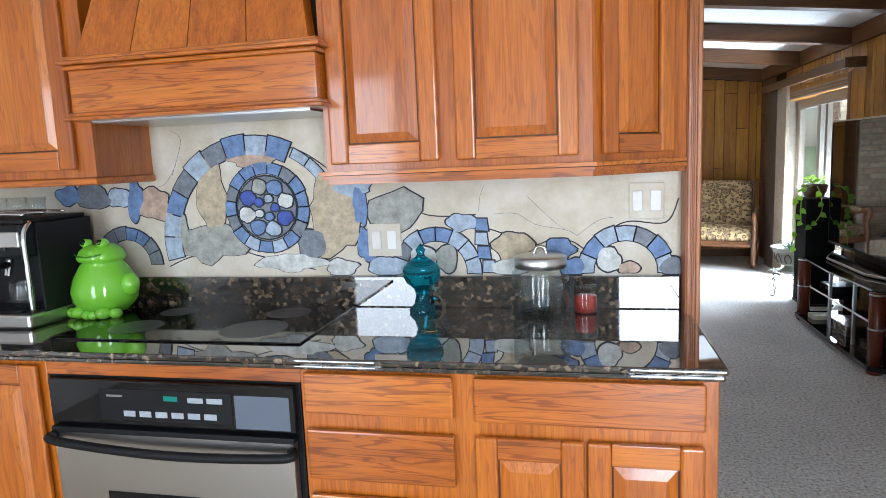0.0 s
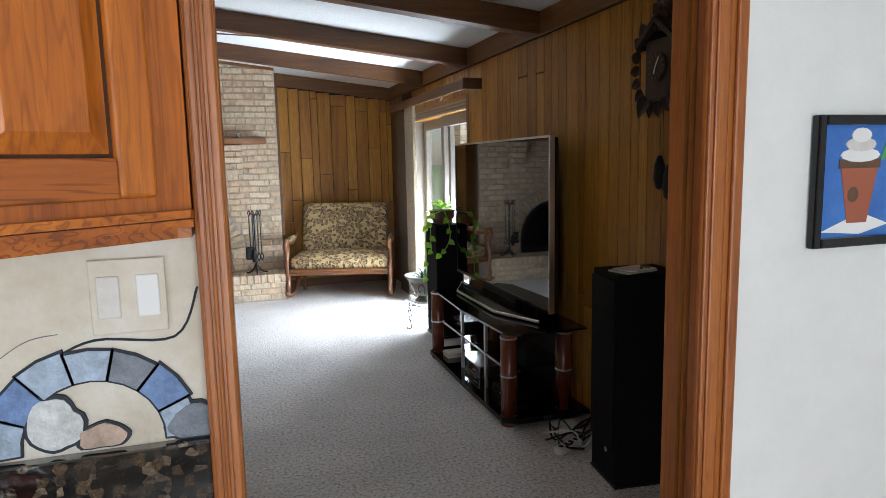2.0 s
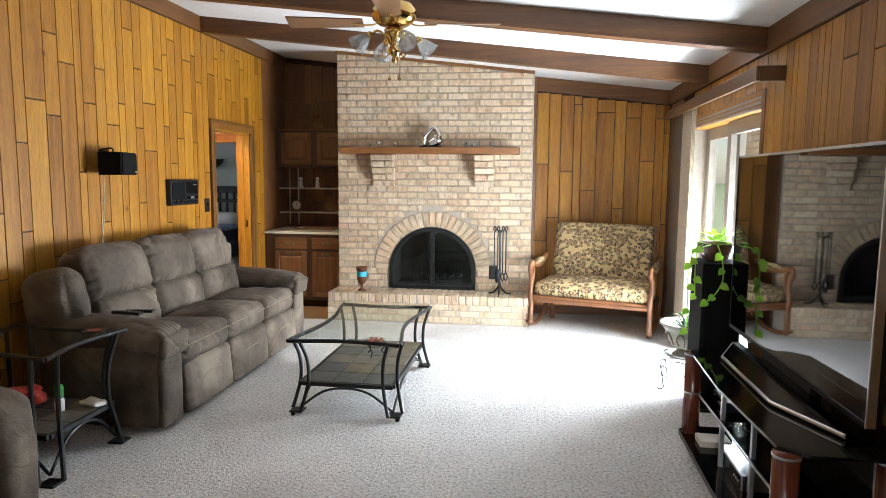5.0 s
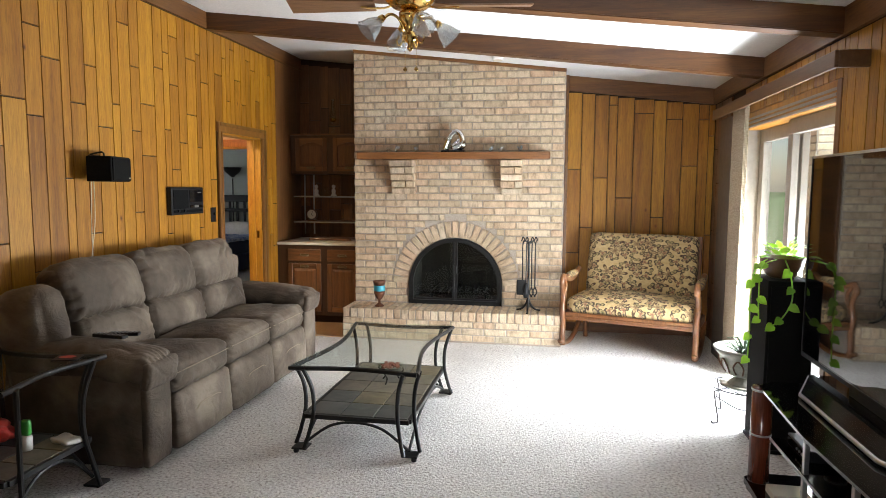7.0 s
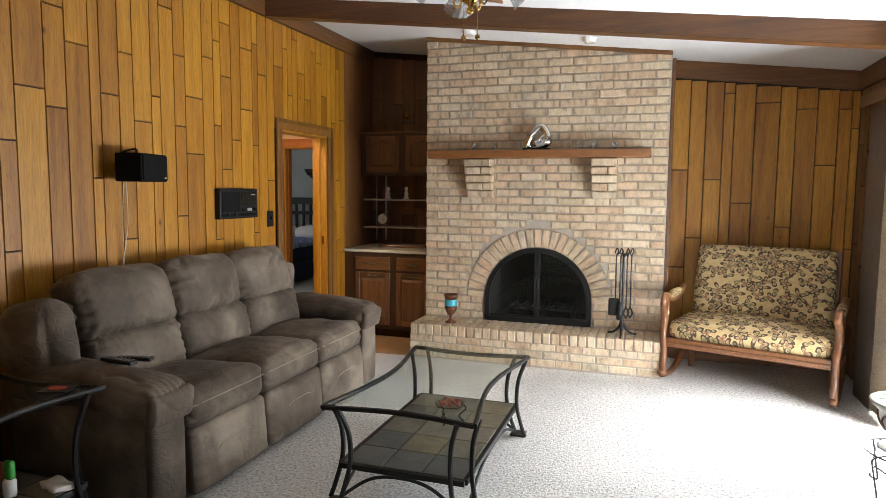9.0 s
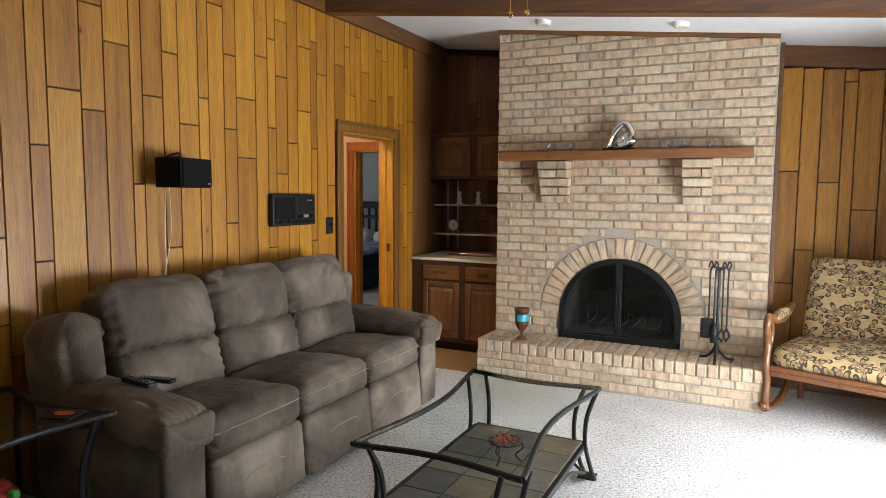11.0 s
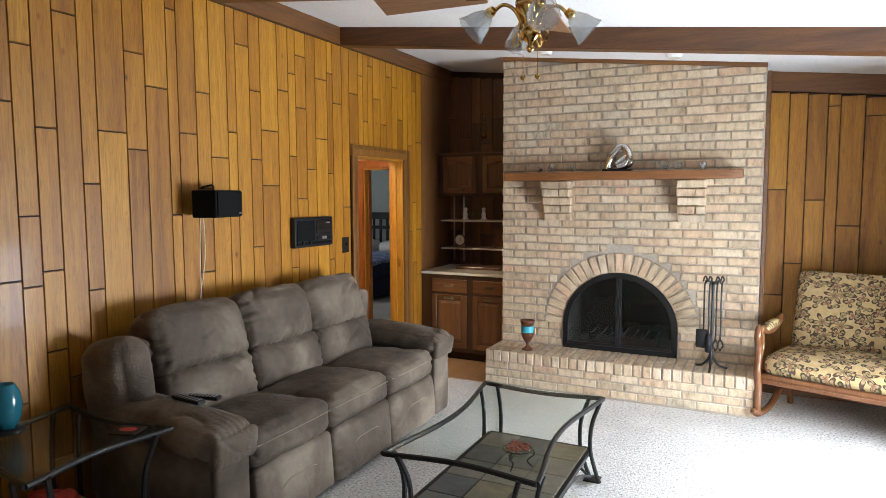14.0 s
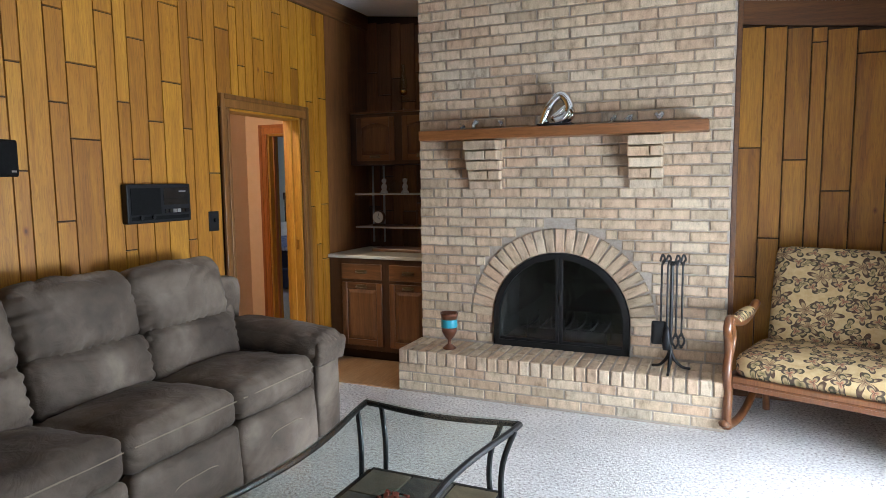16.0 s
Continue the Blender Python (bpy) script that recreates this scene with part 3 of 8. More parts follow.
structure("trim_chimney", prism(pts, "y", FPY - 0.022, FPY + 0.02), M_BEAM, "thin dark wooden moulding along the top of the chimney", "trim")
structure("trim_post", bbox(FPX1 + 0.002, FPX1 + 0.03, FPY + 0.03, YB, 0, ceil_z(FPX1) - 0.05, 0.003), M_BEAM_Y, "dark wooden corner strip", "trim")
structure("baseboard", bbox(FPX1 + 0.05, XR - 0.03, YB - 0.03, YB - 0.014, 0, 0.09, 0.003), M_BEAM, "dark wooden skirting board", "baseboard")


def casing(name, axis, at, u0, u1, top, w, thick, out, m, label):
    """Door trim: two uprights and a head with a raised outer bead, on the plane axis=at, standing out by thick."""
    o = thing(name, label=label, category="door frame")
    o["kind"] = "structure"

    def strip(nm, a0, a1, z0, z1, t0, t1):
        lo, hi = sorted((at + out * t0, at + out * t1))
        if axis == "x":
            return part(nm, bbox(lo, hi, a0, a1, z0, z1, 0.004), m, o)
        return part(nm, bbox(a0, a1, lo, hi, z0, z1, 0.004), m, o)
    for s, a in ((-1, u0), (1, u1)):
        lo, hi = sorted((a, a + s * w))
        strip("upright", lo, hi, 0, top, 0, thick)
        lo, hi = sorted((a + s * w * 0.62, a + s * w))
        strip("bead", lo, hi, 0, top + w, thick, thick + 0.008)
        lo, hi = sorted((a + s * w * 0.12, a + s * w * 0.36))
        strip("bead", lo, hi, 0, top, thick, thick + 0.005)
    strip("head", u0 - w, u1 + w, top, top + w, 0, thick)
    strip("bead", u0 - w * 0.6, u1 + w * 0.6, top + w * 0.62, top + w, thick, thick + 0.008)
    return o


casing("door_1", "x", XL + 0.013, LD0, LD1, LDT, 0.085, 0.015, 1, M_DOORCASE, "brown pine door casing to the hall")
casing("door_2", "y", HY1, BD0, BD1, BDT, 0.085, 0.015, -1, M_CASE, "reddish oak casing of the bedroom door")
o = thing("door_lining", label="pine lining of the hall doorway with a strike plate", category="door frame")
o["kind"] = "structure"
part("lining", bbox(XL - 0.13, XL + 0.012, LD0 - 0.0, LD0 + 0.016, 0, LDT, 0.002), M_PINE, o)
part("lining", bbox(XL - 0.13, XL + 0.012, LD1 - 0.016, LD1, 0, LDT, 0.002), M_PINE, o)
part("lining", bbox(XL - 0.13, XL + 0.012, LD0, LD1, LDT - 0.016, LDT, 0.002), M_PINE, o)
part("stop", bbox(XL - 0.085, XL - 0.05, LD1 - 0.030, LD1 - 0.016, 0, LDT - 0.016, 0.002), M_PINE, o)
part("strike_plate", bbox(XL - 0.04, XL - 0.015, LD1 - 0.018, LD1 - 0.0155, 0.93, 1.0, 0), M_BRASS, o, "small brass strike plate")
o = thing("door_lining", label="reddish oak lining of the bedroom doorway", category="door frame")
o["kind"] = "structure"
for a, b_ in ((BD0, BD0 + 0.02), (BD1 - 0.02, BD1)):
    part("lining", bbox(a, b_, HY1 - 0.002, HY1 + 0.13, 0, BDT, 0.002), M_PINE, o)
part("stop", bbox(BD0 + 0.02, BD0 + 0.032, HY1 + 0.05, HY1 + 0.085, 0, BDT - 0.02, 0.002), M_CASE, o)
part("lining", bbox(BD0 + 0.02, BD1 - 0.02, HY1 - 0.002, HY1 + 0.13, BDT - 0.02, BDT, 0.002), M_PINE, o)

# kitchen doorway: casing, pocket lining
o = thing("door_3", label="reddish oak casing of the wide kitchen doorway", category="door frame")
o["kind"] = "structure"
part("upright", bbox(1.158, DX0 + 0.004, KY1 - 0.09, KY1 + 0.016, 0, DTOP, 0.004), M_CASE, o)
part("upright", bbox(DX0 - 0.015, DX0 + 0.002, KY1 + 0.01, YS + 0.012, 0, DTOP, 0.003), M_CASE, o)
for f0, f1, p in ((0.10, 0.34, 0.007), (0.42, 0.56, 0.004), (0.66, 0.94, 0.010)):
    wd = DX0 + 0.004 - 1.158
    part("bead", bbox(1.158 + wd * f0, 1.158 + wd * f1, KY1 - 0.09 - p, KY1 - 0.09, 0, DTOP, 0.003), M_CASE, o)
C0, C1 = 2.138, 2.229
part("upright", bbox(C0, C1, KY1 - 0.016, KY1 - 0.001, 0, DTOP + 0.09, 0.004), M_CASE, o)
part("bead", bbox(C0 + 0.064, C1, KY1 - 0.026, KY1 - 0.016, 0, DTOP + 0.09, 0.005), M_CASE, o)
part("bead", bbox(C0 + 0.018, C0 + 0.05, KY1 - 0.021, KY1 - 0.016, 0, DTOP + 0.09, 0.004), M_CASE, o)
part("bead", bbox(C0, C0 + 0.012, KY1 - 0.024, KY1 - 0.016, 0, DTOP + 0.09, 0.004), M_CASE, o)
part("lining", bbox(C0 + 0.008, DX1 + 0.02, KY1, KY1 + 0.028, 0, DTOP, 0.003), M_CASE, o)
part("lining", bbox(DX1 - 0.012, DX1 + 0.02, KY1 + 0.072, YS + 0.014, 0, DTOP, 0.003), M_CASE, o)
part("stop", bbox(DX1 - 0.018, DX1 - 0.0125, KY1 + 0.074, KY1 + 0.084, 0, DTOP, 0.002), M_PINE, o, "pale edge bead of the pocket")
part("pocket_slot", bbox(DX1 - 0.002, DX1 + 0.019, KY1 + 0.029, KY1 + 0.071, 0, DTOP, 0), M_NICHE, o, "dark pocket door edge")
part("strike_plate", bbox(DX1 - 0.006, DX1 - 0.001, KY1 + 0.035, KY1 + 0.065, 0.86, 0.96, 0.001), M_BRASS, o, "brass pocket latch plate")
part("head", bbox(DX0 - 0.02, 2.229, KY1 - 0.0165, YS + 0.014, DTOP, DTOP + 0.09, 0.004), M_CASE, o)
part("upright", bbox(DX1, DX1 + 0.09, YS + 0.0, YS + 0.016, 0, DTOP + 0.09, 0.004), M_CASE, o)
part("upright", bbox(DX0 - 0.09, DX0, YS + 0.0, YS + 0.016, 0, DTOP + 0.09, 0.004), M_CASE, o)


# ---- fireplace ----
def brick_bm(w, h, d, c=0.005):
    """A brick with its worn face towards -y; origin at the middle of the face."""
    bm = B()
    back = [bm.verts.new(p) for p in ((-w / 2, d, -h / 2), (w / 2, d, -h / 2), (w / 2, d, h / 2), (-w / 2, d, h / 2))]
    mid = [bm.verts.new(p) for p in ((-w / 2, c, -h / 2), (w / 2, c, -h / 2), (w / 2, c, h / 2), (-w / 2, c, h / 2))]
    fr = [bm.verts.new(p) for p in ((-w / 2 + c, 0, -h / 2 + c), (w / 2 - c, 0, -h / 2 + c), (w / 2 - c, 0, h / 2 - c), (-w / 2 + c, 0, h / 2 - c))]
    bm.faces.new(fr)
    for a, b_ in ((fr, mid), (mid, back)):
        for i in range(4):
            j = (i + 1) % 4
            bm.faces.new((a[i], a[j], b_[j], b_[i]))
    return bm


BRICKS = {}


def brick(w, h, x, y, z, parent, rx=0, ry=0, rz=0, d=0.03, name="brick"):
    key = (round(w, 2), round(h, 3), d)
    if key not in BRICKS:
        BRICKS[key] = mesh_of(name, brick_bm(key[0], key[1], d), M_BRICK)
    o = new(name, BRICKS[key])
    o.parent = parent
    o.matrix_basis = pose(x, y, z, rx, ry, rz)
    return o


rng = random.Random(4)
CX, SPR, RI, RO = 0.648, 0.49, 0.462, 0.625
fireplace = thing("fireplace", 0, 0, 0, label="floor-to-ceiling fireplace of tumbled beige brick with an arched opening", category="fireplace")
fireplace["kind"] = "structure"


def arch_pts(r, base, n=28):
    pts = [(CX - r, base)]
    for i in range(n + 1):
        a = math.pi - math.pi * i / n
        pts.append((CX + r * math.cos(a), SPR + r * math.sin(a)))
    return pts + [(CX + r, base)]


# mortar bed: left and right of the opening, over it, and the returns
bm = B()
yf, yb = FPY + 0.011, FPY + 0.10
left = [(FPX0, 0.0), (CX - RI, 0.0)] + arch_pts(RI, 0.0)[1:16] + [(CX, ceil_z(CX)), (FPX0, ceil_z(FPX0))]
right = [(CX + RI, 0.0), (FPX1, 0.0), (FPX1, ceil_z(FPX1)), (CX, ceil_z(CX))] + arch_pts(RI, 0.0)[15:-1]
prism(left, "y", yf, yb, bm)
prism(right, "y", yf, yb, bm)
box(bm, FPX0, FPX0 + 0.1, yb, NICHE_B + 0.05, 0, ceil_z(FPX0))
box(bm, FPX1 - 0.1, FPX1, yb, NICHE_B + 0.05, 0, ceil_z(FPX1))
part("mortar", bm, M_MORTAR, fireplace, "grey-beige mortar")
bm = B()
box(bm, FPX0 + 0.1, FPX1 - 0.1, FPY + 0.62, FPY + 0.68, 0.25, 1.4)
box(bm, FPX0 + 0.1, FPX1 - 0.1, FPY + 0.1, FPY + 0.66, 0.25, 0.292)
box(bm, FPX0 + 0.1, FPX1 - 0.1, FPY + 0.1, FPY + 0.66, 1.3, 1.36)
box(bm, CX - RI - 0.08, CX - RI, FPY + 0.1, FPY + 0.62, 0.25, 1.3)
box(bm, CX + RI, CX + RI + 0.08, FPY + 0.1, FPY + 0.62, 0.25, 1.3)
part("firebox", bm, M_SOOT, fireplace, "sooty firebox")

course, L, J = 0.0678, 0.205, 0.010
row, z = 0, 0.30
count = 0
late = []
while z < 2.80:
    zc = z + course / 2
    x = FPX0 - (L + J) / 2 * (row % 2)
    while x < FPX1:
        x0, x1 = max(x, FPX0), min(x + L, FPX1)
        x += L + J
        spans = [(x0, x1)]
        near = SPR if zc < SPR else (z if zc > SPR else SPR)
        cut = RI + 0.006 if z + course < SPR + 0.02 else (math.sqrt(max(0, (RO + 0.008) ** 2 - (near - SPR) ** 2)) if near - SPR < RO + 0.008 else 0)
        if cut:
            spans = [(x0, min(x1, CX - cut)), (max(x0, CX + cut), x1)]
        for a, b_ in spans:
            if b_ - a > 0.025 and z + course - J < ceil_z((a + b_) / 2) - 0.0:
                late.append((b_ - a, (a + b_) / 2, zc))
    z += course
    row += 1
late.sort(key=lambda s: s[2])
stuff = B()
for i, (w, xc, zc) in enumerate(late):
    y = FPY + rng.uniform(-0.0025, 0.002)
    if i < 300:
        brick(w, course - J, xc, y, zc, fireplace, ry=rng.uniform(-0.4, 0.4))
    else:
        t = brick_bm(w, course - J, 0.03)
        bmesh.ops.transform(t, matrix=pose(xc, y, zc, 0, rng.uniform(-0.4, 0.4)), verts=t.verts)
        me = bpy.data.meshes.new("tmp")
        t.to_mesh(me)
        t.free()
        stuff.from_mesh(me)
        bpy.data.meshes.remove(me)


def brick_rest_material():
    m = M_BRICK.copy()
    m.name = "tumbled_brick_upper"
    n, l = m.node_tree.nodes, m.node_tree.links
    g = n.new("ShaderNodeNewGeometry")
    for k in list(n):
        if k.bl_idname == "ShaderNodeObjectInfo":
            for lk in list(k.outputs["Random"].links):
                l.new(g.outputs["Random Per Island"], lk.to_socket)
    return m


o = part("upper_bricks", stuff, brick_rest_material(), fireplace)
o["kind"] = "stuff"
# side bricks on the east return and west return are seen edge-on
n_v = 25
for i in range(n_v):
    a = math.pi * (i + 0.5) / n_v
    w = math.pi * (RI + RO) / 2 / n_v - J
    rr = (RI + RO) / 2
    brick(w, RO - RI - 0.006, CX + rr * math.cos(a), FPY - 0.004 + rng.uniform(-0.002, 0.002), SPR + rr * math.sin(a), fireplace, ry=90 - math.degrees(a), name="arch_brick")

# corbels
for x0, x1 in ((0.02, 0.25), (1.088, 1.295)):
    for k in range(5):
        z0 = 1.375 + k * 0.0665
        proud = 0.035 + 0.03 * k
        w = (x1 - x0)
        brick(w * (0.62 if k % 2 else 0.98), 0.058, x0 + w * (0.31 if k % 2 else 0.5), FPY - proud, z0 + 0.03, fireplace, d=0.19, name="corbel_brick")
        if k % 2:
            brick(w * 0.34, 0.058, x0 + w * 0.82, FPY - proud, z0 + 0.03, fireplace, d=0.19, name="corbel_brick")

# hearth
hearth = thing("hearth", label="raised brick hearth with a row of upright bricks along its edge", category="hearth")
hearth["kind"] = "structure"
HX0, HX1, HY = -0.382, 1.686, 10.05
part("mortar", bbox(HX0 + 0.006, HX1 - 0.006, HY + 0.006, FPY + 0.008, 0, 0.287, 0), M_MORTAR, hearth, "grey-beige mortar")
hr = random.Random(8)
for r_ in range(3):
    x = HX0 - (0.105 if r_ % 2 else 0.0)
    zc = 0.012 + 0.0635 * (r_ + 0.5)
    while x < HX1:
        a, b_ = max(x, HX0), min(x + 0.2, HX1)
        if b_ - a > 0.03:
            brick(b_ - a, 0.055, (a + b_) / 2, HY + hr.uniform(-0.002, 0.002), zc, hearth)
        x += 0.21
nb = 29
pitch = (HX1 - HX0) / nb
for i in range(nb):
    x = HX0 + (i + 0.5) * pitch
    brick(pitch - 0.009, 0.088, x, HY - 0.004 + hr.uniform(-0.002, 0.002), 0.2465, hearth, d=0.03)
    for y in (HY + 0.094, HY + 0.277):
        brick(pitch - 0.009, 0.172, x, y, 0.2925 + hr.uniform(-0.0015, 0.001), hearth, rx=-90, d=0.04)
for r_ in range(3):
    for i in range(2):
        brick(0.165, 0.055, HX0, HY + 0.10 + i * 0.175, 0.012 + 0.0635 * (r_ + 0.5), hearth, rz=-90)
for i in range(2):
    brick(0.165, 0.088, HX0, HY + 0.10 + i * 0.175, 0.2465, hearth, rz=-90)

# mantel and insert
mantel = tagged(new("mantel_shelf", mesh_of("mantel_shelf", bbox(-0.292, 1.548, 10.225, FPY - 0.004, 1.708, 1.775, 0.008), M_MANTEL)), "thick reddish-brown wooden mantel shelf on brick corbels", "mantel")
insert = thing("fireplace_insert", label="black arched metal fireplace surround with two glass doors", category="fireplace doors")
bm = B()
o_, i_ = arch_pts(RI - 0.003, 0.297), arch_pts(RI - 0.042, 0.335)
for a, b_, c, d in zip(o_, o_[1:], i_[1:], i_):
    prism([a, b_, c, d], "y", FPY - 0.012, FPY + 0.03, bm)
box(bm, CX - RI + 0.003, CX + RI - 0.003, FPY - 0.012, FPY + 0.03, 0.297, 0.335)
bmesh.ops.remove_doubles(bm, verts=bm.verts, dist=1e-4)
part("surround", bm, M_BLACK, insert, "matte black arched frame")
for s in (-1, 1):
    bm = B()
    box(bm, CX + s * 0.012 - 0.011, CX + s * 0.012 + 0.011, FPY - 0.008, FPY + 0.016, 0.335, SPR + RI - 0.04, 0.002)
    door = part("door", bm, M_BLACK, insert)
    part("door_rail", bbox(min(CX, CX + s * 0.415), max(CX, CX + s * 0.415), FPY - 0.006, FPY + 0.014, 0.337, 0.355, 0.002), M_BLACK, door)
    part("handle", bbox(CX + s * 0.012 - 0.006, CX + s * 0.012 + 0.006, FPY - 0.03, FPY - 0.008, 0.60, 0.68, 0.003), M_BLACK, door)
    n_a = 14
    pts = [(CX + s * 0.003, 0.336), (CX + s * (RI - 0.043), 0.336)] + [(CX + s * (RI - 0.043) * math.cos(math.pi / 2 * k / n_a), SPR + (RI - 0.043) * math.sin(math.pi / 2 * k / n_a)) for k in range(n_a + 1)]
    g = part("pane", prism(pts, "y", FPY + 0.004, FPY + 0.010), M_GLASS, door, "dark reflecting glass")
    g.visible_shadow = False
grate = thing("log_grate", 0, 0, 0, label="black iron log grate inside the firebox", category="grate")
for k in range(7):
    x = CX - 0.27 + k * 0.09
    part("bar", tube([(x, FPY + 0.16, 0.47), (x, FPY + 0.18, 0.40), (x, FPY + 0.45, 0.40), (x, FPY + 0.47, 0.46)], 0.008, 6, smooth=3), M_BLACK, grate)
for y in (FPY + 0.2, FPY + 0.42):
    part("cross_bar", tube([(CX - 0.3, y, 0.392), (CX + 0.3, y, 0.392)], 0.008, 6, smooth=0), M_BLACK, grate)
    for x in (CX - 0.28, CX + 0.28):
        part("leg", tube([(x, y, 0.392), (x, y, 0.292)], 0.008, 6, smooth=0), M_BLACK, grate)


# ---- plank cladding ----
def planks(parent, plane, at, out, u0, u1, z0, top, holes=(), seed=1, seams=None, wmin=0.06, wmax=0.155, m=M_PINE, name="plank", gap=0.0019, widths=(0.07, 0.095, 0.10, 0.115, 0.135, 0.145), run=(0.3, 0.95)):
    """Vertical boards of mixed width with butt joints at mixed heights."""
    r = random.Random(seed)
    u = u0
    known = sorted(seams) if seams else []
    while u < u1 - 0.01:
        w = r.choice(widths)
        later = [k for k in known if k > u + 0.01]
        at_seam = bool(known) and known[0] - 0.01 < u < known[-1] - 0.01
        if at_seam:
            w = later[0] - u
        elif later and u + w > later[0] - 0.05:
            w = later[0] - u
        if u + w > u1 - 0.05:
            w = u1 - u
        a, b_ = u + gap, u + w - gap
        zt = min(top(a), top(b_))
        cuts = [z0]
        z = z0 + r.uniform(0.2, 1.0)
        while z < zt - 0.2:
            cuts.append(z)
            z += r.uniform(*run)
        if at_seam:
            key = min(known, key=lambda k: abs(k - u))
            cuts = [z0] + sorted(seams[key])
        cuts.append(zt)
        for c0, c1 in zip(cuts, cuts[1:]):
            segs = [(c0, c1)]
            for h0, h1, g0, g1 in holes:
                if b_ > h0 and a < h1:
                    nxt = []
                    for s0, s1 in segs:
                        if s1 <= g0 or s0 >= g1:
                            nxt.append((s0, s1))
                        else:
                            if s0 < g0 - 0.01:
                                nxt.append((s0, g0))
                            if s1 > g1 + 0.01:
                                nxt.append((g1, s1))
                    segs = nxt
            for s0, s1 in segs:
                dz = s1 - s0 - 0.0062
                if dz < 0.02:
                    continue
                bm = B()
                tk = 0.012 + r.uniform(0, 0.0012)
                if plane == "x":
                    lo, hi = sorted((0, out * tk))
                    box(bm, lo, hi, 0, b_ - a, 0, dz)
                else:
                    lo, hi = sorted((0, out * tk))
                    box(bm, 0, b_ - a, lo, hi, 0, dz)
                front = [v for v in bm.verts if abs((v.co.x if plane == "x" else v.co.y) - out * tk) < 1e-6]
                cx = sum((v.co for v in front), Vector()) / 4
                for v in front:
                    for k in range(3):
                        if (plane == "x" and k != 0) or (plane == "y" and k != 1):
                            v.co[k] += (gap if k < 2 else 0.0018) * (1 if cx[k] > v.co[k] else -1)
                o = new(name, mesh_of(name, bm, m))
                o.parent = parent
                o.matrix_basis = pose(at, a, s0 + 0.0025) if plane == "x" else pose(a, at, s0 + 0.0025)
        u += w


# left edge of each board on the west wall, with the heights of its butt joints
WEST_BOARDS = {
    7.012: (0.72, 2.45), 7.132: (1.13, 1.655), 7.22: (0.62, 1.92), 7.384: (0.95, 1.838, 2.34), 7.507: (0.52, 2.18), 7.652: (0.86, 1.488, 2.62), 7.722: (0.6, 1.95),
    7.85: (1.14, 1.636, 2.196), 7.956: (0.7, 1.825), 8.096: (1.5, 1.986), 8.172: (0.8, 2.535), 8.292: (1.258, 1.828, 2.268), 8.392: (0.66, 1.66, 2.025),
    8.56: (0.9, 2.308), 8.671: (1.08, 1.868, 2.437), 8.75: (0.8, 1.57, 2.213, 2.574), 8.866: (0.7, 1.783), 8.974: (0.95, 2.013, 2.45), 9.118: (1.1, 1.76, 2.511),
    9.188: (0.9, 2.297), 9.308: (0.6, 1.5), 9.408: (1.05, 2.402), 9.536: (2.56,), 9.607: (2.2,), 9.68: (2.66,), 9.76: (2.405,), 9.876: (2.2,), 9.975: (2.62,), 10.072: (2.546,),
    10.166: (1.1, 2.27), 10.262: (0.8, 1.7), 10.35: (1.25, 2.05), 10.44: (0.95, 1.52, 2.56), 10.514: (1.8,)}
planks(wall_west, "x", XL, 1, YS, 10.62, 0, lambda u: 2.745, [(LD0 - 0.0, LD1 + 0.0, 0, LDT)], 3, WEST_BOARDS, gap=0.0019)
planks(wall_east, "x", XR, -1, YS, WY0 - 0.06, 0, lambda u: 2.24, (), 5, gap=0.0016, run=(1.3, 2.3))
planks(wall_east, "x", XR, -1, WY0 - 0.06, 9.80, WTOP + 0.03, lambda u: 2.24, (), 15)
NORTH_BOARDS = {1.712: (0.795, 1.625), 1.844: (1.05,), 1.968: (1.544,), 2.102: (0.7, 2.25), 2.184: (1.35,), 2.341: (2.165,), 2.523: (1.16,), 2.641: (2.107,), 2.79: (1.66,), 2.939: (2.098,), 3.03: (1.4,)}
planks(wall_north, "y", YB, -1, FPX1 + 0.03, XR - 0.013, 0, lambda u: ceil_z(u) - 0.145, (), 9, NORTH_BOARDS, gap=0.0024)
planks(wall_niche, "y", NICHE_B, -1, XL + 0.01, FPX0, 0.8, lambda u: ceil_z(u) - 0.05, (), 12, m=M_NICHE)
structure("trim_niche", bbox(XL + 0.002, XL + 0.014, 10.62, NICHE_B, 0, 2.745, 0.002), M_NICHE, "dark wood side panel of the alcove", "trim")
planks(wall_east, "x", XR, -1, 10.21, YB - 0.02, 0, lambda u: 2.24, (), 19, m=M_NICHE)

# ---- patio door, valance, brick reveal ----
win = thing("window_1", label="sliding glass patio door in a grey-brown frame", category="patio door")
win["kind"] = "structure"
M_FRAME = speckle("taupe_aluminium", [(0.3, (0.24, 0.21, 0.18)), (0.7, (0.3, 0.27, 0.23))], 20, 0.4)
M_PANE = clear("window_glass", (0.98, 0.99, 0.985), 0.6)
for a, b_ in ((WY0 - 0.06, WY0), (WY1, WY1 + 0.05)):
    part("jamb", bbox(XR - 0.018, XR + 0.2, a, b_, 0, WTOP + 0.03, 0.004), M_NICHE if a < 9 else M_FRAME, win)
part("head", bbox(XR - 0.016, XR + 0.2, WY0, WY1, WTOP - 0.09, WTOP + 0.03, 0.004), M_PINE, win)
for k in range(3):
    part("head_bead", bbox(XR - 0.022 + 0.002 * k, XR - 0.012, WY0, WY1, WTOP - 0.085 + k * 0.03, WTOP - 0.067 + k * 0.03, 0.003), M_FRAME, win)
